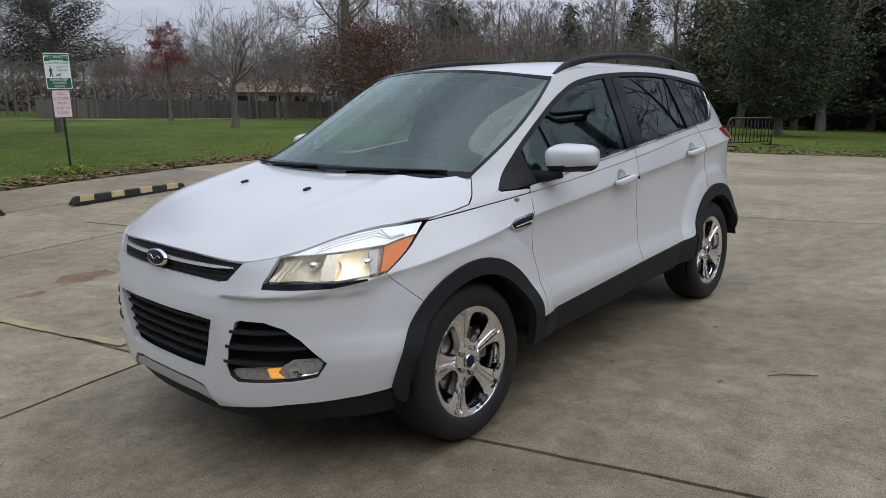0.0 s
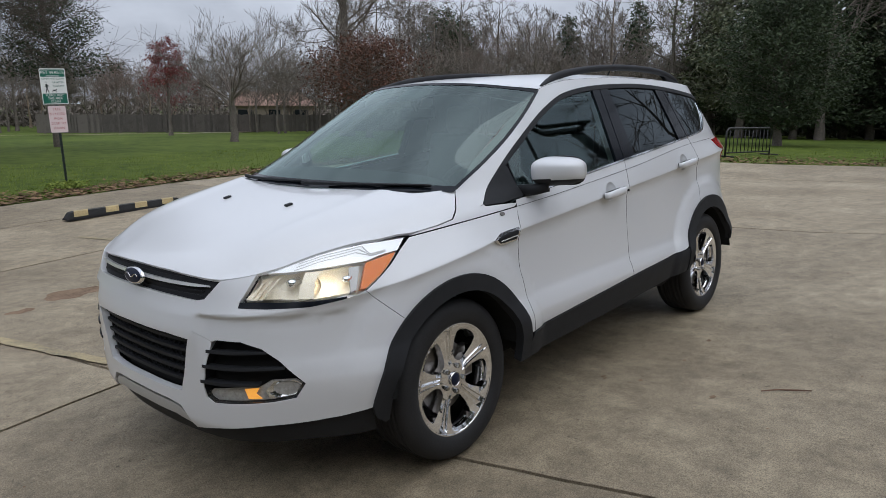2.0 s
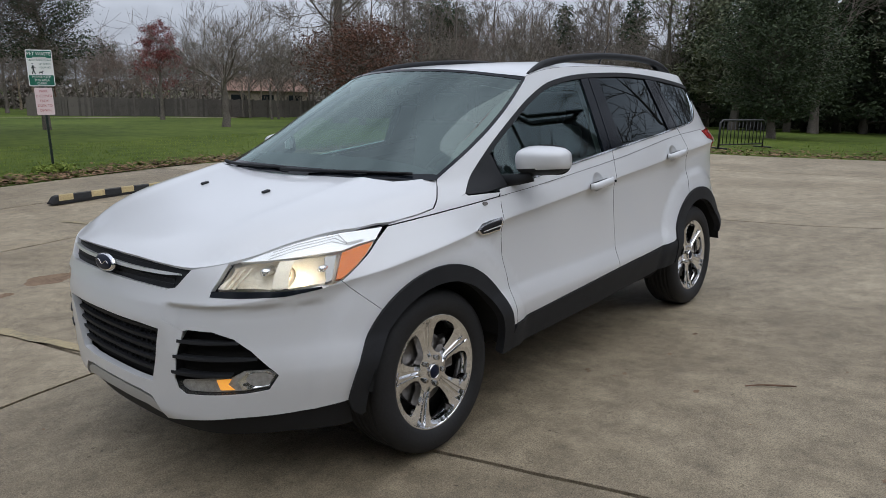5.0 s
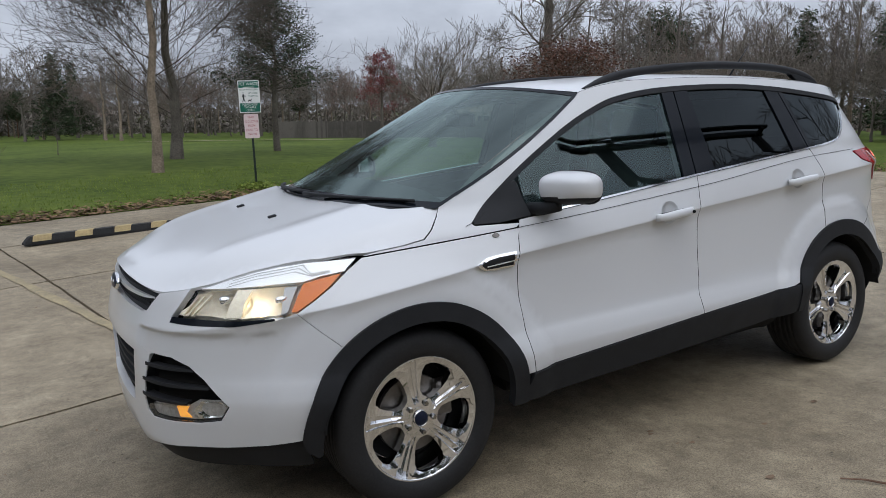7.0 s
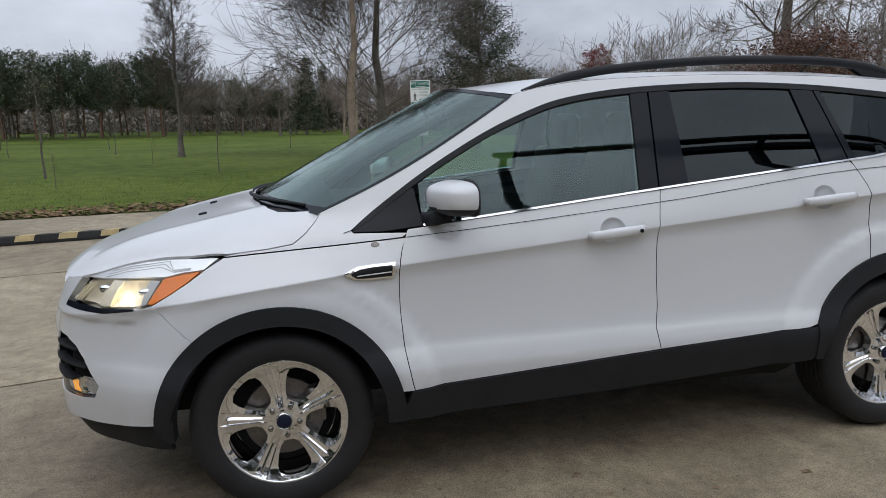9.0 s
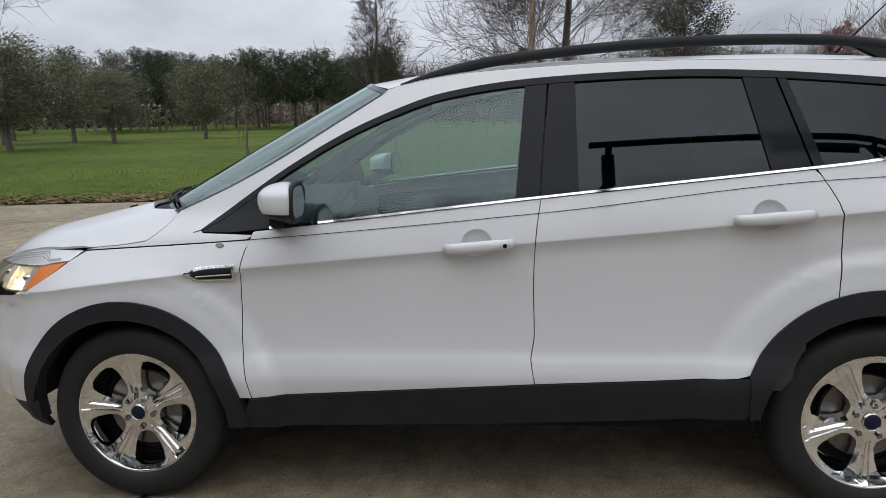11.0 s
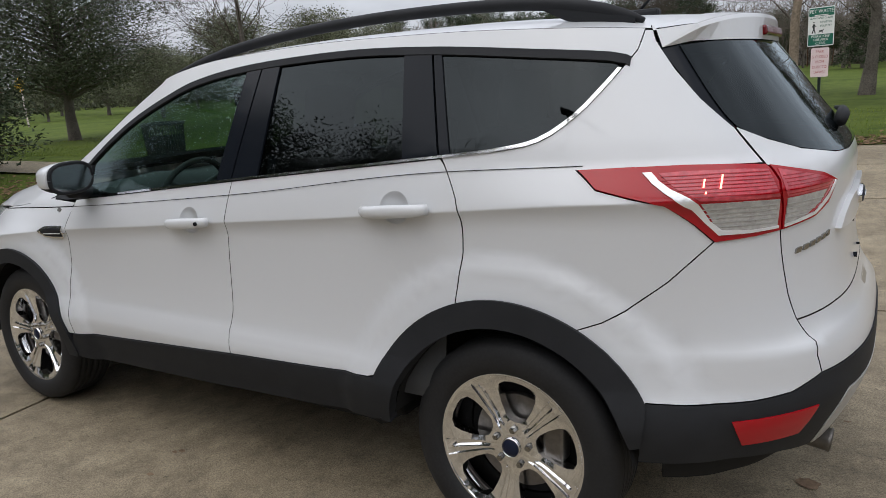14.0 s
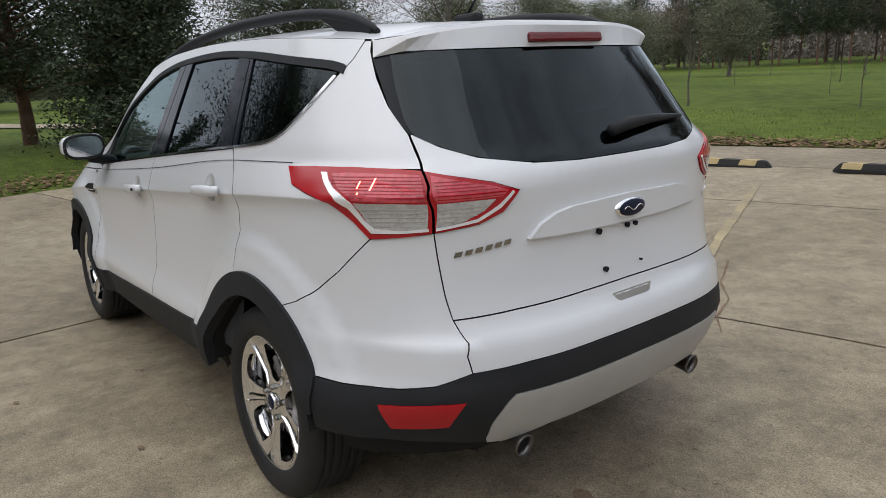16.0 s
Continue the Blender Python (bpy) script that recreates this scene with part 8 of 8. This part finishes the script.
# yellow warning sign far off
ws = new("road_sign")
tagged(ws, "small yellow diamond road sign on a post", "sign")
bm = bmesh.new()
tube(bm, [Vector((0, 0, -0.1)), Vector((0, 0, 2.0))], 0.05, 6)
part("post", bm, MAT_SIGN_PINK, ws)
bm = bmesh.new()
box(bm, (0.05, 0.62, 0.62), (0, 0, 2.2), 0.01, Matrix.Rotation(radians(45), 3, "X"))
part("panel", bm, material("sign_yellow", (0.7, 0.42, 0.03), 0.5), ws, "yellow panel")
ws.matrix_basis = Matrix.Translation((37.0, -17.9, field_z(37.0, -17.9)))

# shelter behind the viewer, known from the car's windows
shelter = new("picnic_shelter")
tagged(shelter, "dark steel shelter frame at the lot's edge", "shelter")
for x in (-6.0, -3.0, 0.05):
    bm = bmesh.new()
    box(bm, (0.13, 0.13, 4.6), (x, 0, 2.3), 0.01)
    part("post", bm, MAT_BLACK_STEEL, shelter)
for y, z, w, x0 in ((-0.20, 4.62, 0.05, 0.25), (0.0, 4.63, 0.11, -1.7)):
    bm = bmesh.new()
    box(bm, (x0 + 6.25, 0.08, w), ((x0 - 6.25) / 2, y, z + 0.02), 0.01)
    part("beam", bm, MAT_BLACK_STEEL, shelter)
for x in (-6.0, -3.0, 0.05):
    bm = bmesh.new()
    box(bm, (0.07, 0.34, 0.07), (x, -0.08, 4.56), 0.01)
    part("arm", bm, MAT_BLACK_STEEL, shelter)
shelter.matrix_basis = Matrix.Translation((-0.7, 3.98, ground_z(-0.7, 3.98)))

# fallen leaves along the lot's edge, dirt, twigs and specks on the concrete
g = random.Random(9)


def scatter(name, count, place, size, mat, label, category):
    verts, faces = [], []
    for _ in range(count):
        x, y, z = place()
        s = size * g.uniform(0.5, 1.4)
        a = g.uniform(0, 6.28)
        t = Vector((math.cos(a), math.sin(a), g.uniform(-0.3, 0.3))) * s
        b = Vector((-math.sin(a), math.cos(a), g.uniform(-0.3, 0.3))) * s * g.uniform(0.4, 0.8)
        p = Vector((x, y, z + s * 0.25))
        i = len(verts)
        verts += [p - t, p - b, p + t, p + b]
        faces.append((i, i + 1, i + 2, i + 3))
    return tagged(raw(name, verts, faces, mat), label, category, kind="stuff")


def edge_place():
    u = g.uniform(-18, 8)
    v = LOT_V[0] - abs(g.gauss(0, 0.45)) + 0.05
    x, y = lot_xy(u, v)
    return x, y, max(field_z(x, y), ground_z(x, y) if v > LOT_V[0] else -9) + 0.01


def side_place():
    k = g.random() < 0.5
    u = (LOT_U[0] - abs(g.gauss(0, 1.4))) if k else (LOT_U[1] + abs(g.gauss(0, 0.9)))
    v = g.uniform(-7, 12)
    x, y = lot_xy(u, v)
    return x, y, field_z(x, y) + 0.01


def speck_place():
    u, v = g.uniform(-9, 7), g.uniform(-6.5, 7)
    x, y = lot_xy(u, v)
    return x, y, ground_z(x, y) + 0.003


scatter("fallen_leaves", 9000, edge_place, 0.045, MAT_LITTER, "dry brown leaves along the lot's edge", "leaves")
scatter("fallen_leaves", 9000, side_place, 0.05, MAT_LITTER, "dry brown leaves under the trees", "leaves")
scatter("debris", 420, speck_place, 0.010, MAT_DIRT, "small specks of dirt on the concrete", "debris")


def patch(name, cx, cy, rx, ry_, mat, seed, label, lift=0.003):
    bm = bmesh.new()
    ring = []
    for k in range(40):
        a = 2 * math.pi * k / 40
        r = 0.75 + 0.45 * noise.noise((math.cos(a) * 1.4, math.sin(a) * 1.4, seed)) + 0.2 * noise.noise((math.cos(a) * 5, math.sin(a) * 5, seed))
        x, y = cx + rx * r * math.cos(a), cy + ry_ * r * math.sin(a)
        ring.append(bm.verts.new((x, y, ground_z(x, y) + lift)))
    bm.faces.new(ring)
    bmesh.ops.triangulate(bm, faces=bm.faces)
    return tagged(new(name, mesh_of(bm, name, mat)), label, "stain", kind="structure")


patch("dirt_patch", 1.30, -3.30, 0.34, 0.16, MAT_DIRT, 3, "patch of brown dirt on the concrete")
patch("dirt_patch", 1.75, -3.12, 0.12, 0.07, MAT_DIRT, 4, "patch of brown dirt on the concrete")
patch("leaf_clump", -2.10, 0.06, 0.055, 0.04, MAT_DIRT, 5, "wet leaf stuck on the concrete")
for x, y, s in ((0.16, 1.49, 0.03), (0.19, 0.91, 0.025), (-0.27, 1.17, 0.02), (0.14, 1.10, 0.022), (-0.69, 1.15, 0.03), (0.21, 0.93, 0.02), (-2.19, -0.48, 0.018)):
    patch("speck", x, y, s, s * 0.6, MAT_DIRT, x * 7, "dark crumb of dirt on the concrete", 0.005)
bm = bmesh.new()
tw = [Vector((x, y, ground_z(x, y) + 0.012)) for x, y in ((-0.02, 1.66), (-0.08, 1.72), (-0.12, 1.80), (-0.15, 1.86))]
tube(bm, tw, [0.003, 0.004, 0.005, 0.003], 5)
tagged(new("twig", mesh_of(bm, "twig", MAT_BARK_RED)), "dry brown twig lying on the concrete", "twig")

# mown grass along the lot, as blades
verts, faces = [], []
for _ in range(60000):
    u = g.uniform(-26, 15)
    v = LOT_V[0] - 0.15 - 5.5 * g.random() ** 1.9
    if g.random() < 0.25:
        u = LOT_U[1] + 0.15 + 8 * g.random() ** 1.6 if g.random() < 0.6 else LOT_U[0] - 0.3 - 8 * g.random() ** 1.6
        v = g.uniform(-8, 9)
    x, y = lot_xy(u, v)
    z = field_z(x, y)
    h = g.uniform(0.025, 0.06)
    a = g.uniform(0, 6.28)
    w = 0.006 + 0.0006 * abs(v + 7)
    lean = Vector((g.gauss(0, 0.4), g.gauss(0, 0.4), 1)) * h
    i = len(verts)
    p = Vector((x, y, z - 0.01))
    d = Vector((math.cos(a), math.sin(a), 0)) * w
    verts += [p - d, p + d, p + lean]
    faces.append((i, i + 1, i + 2))
tagged(raw("grass", verts, faces, MAT_BLADE), "short mown green grass blades", "grass", kind="stuff")
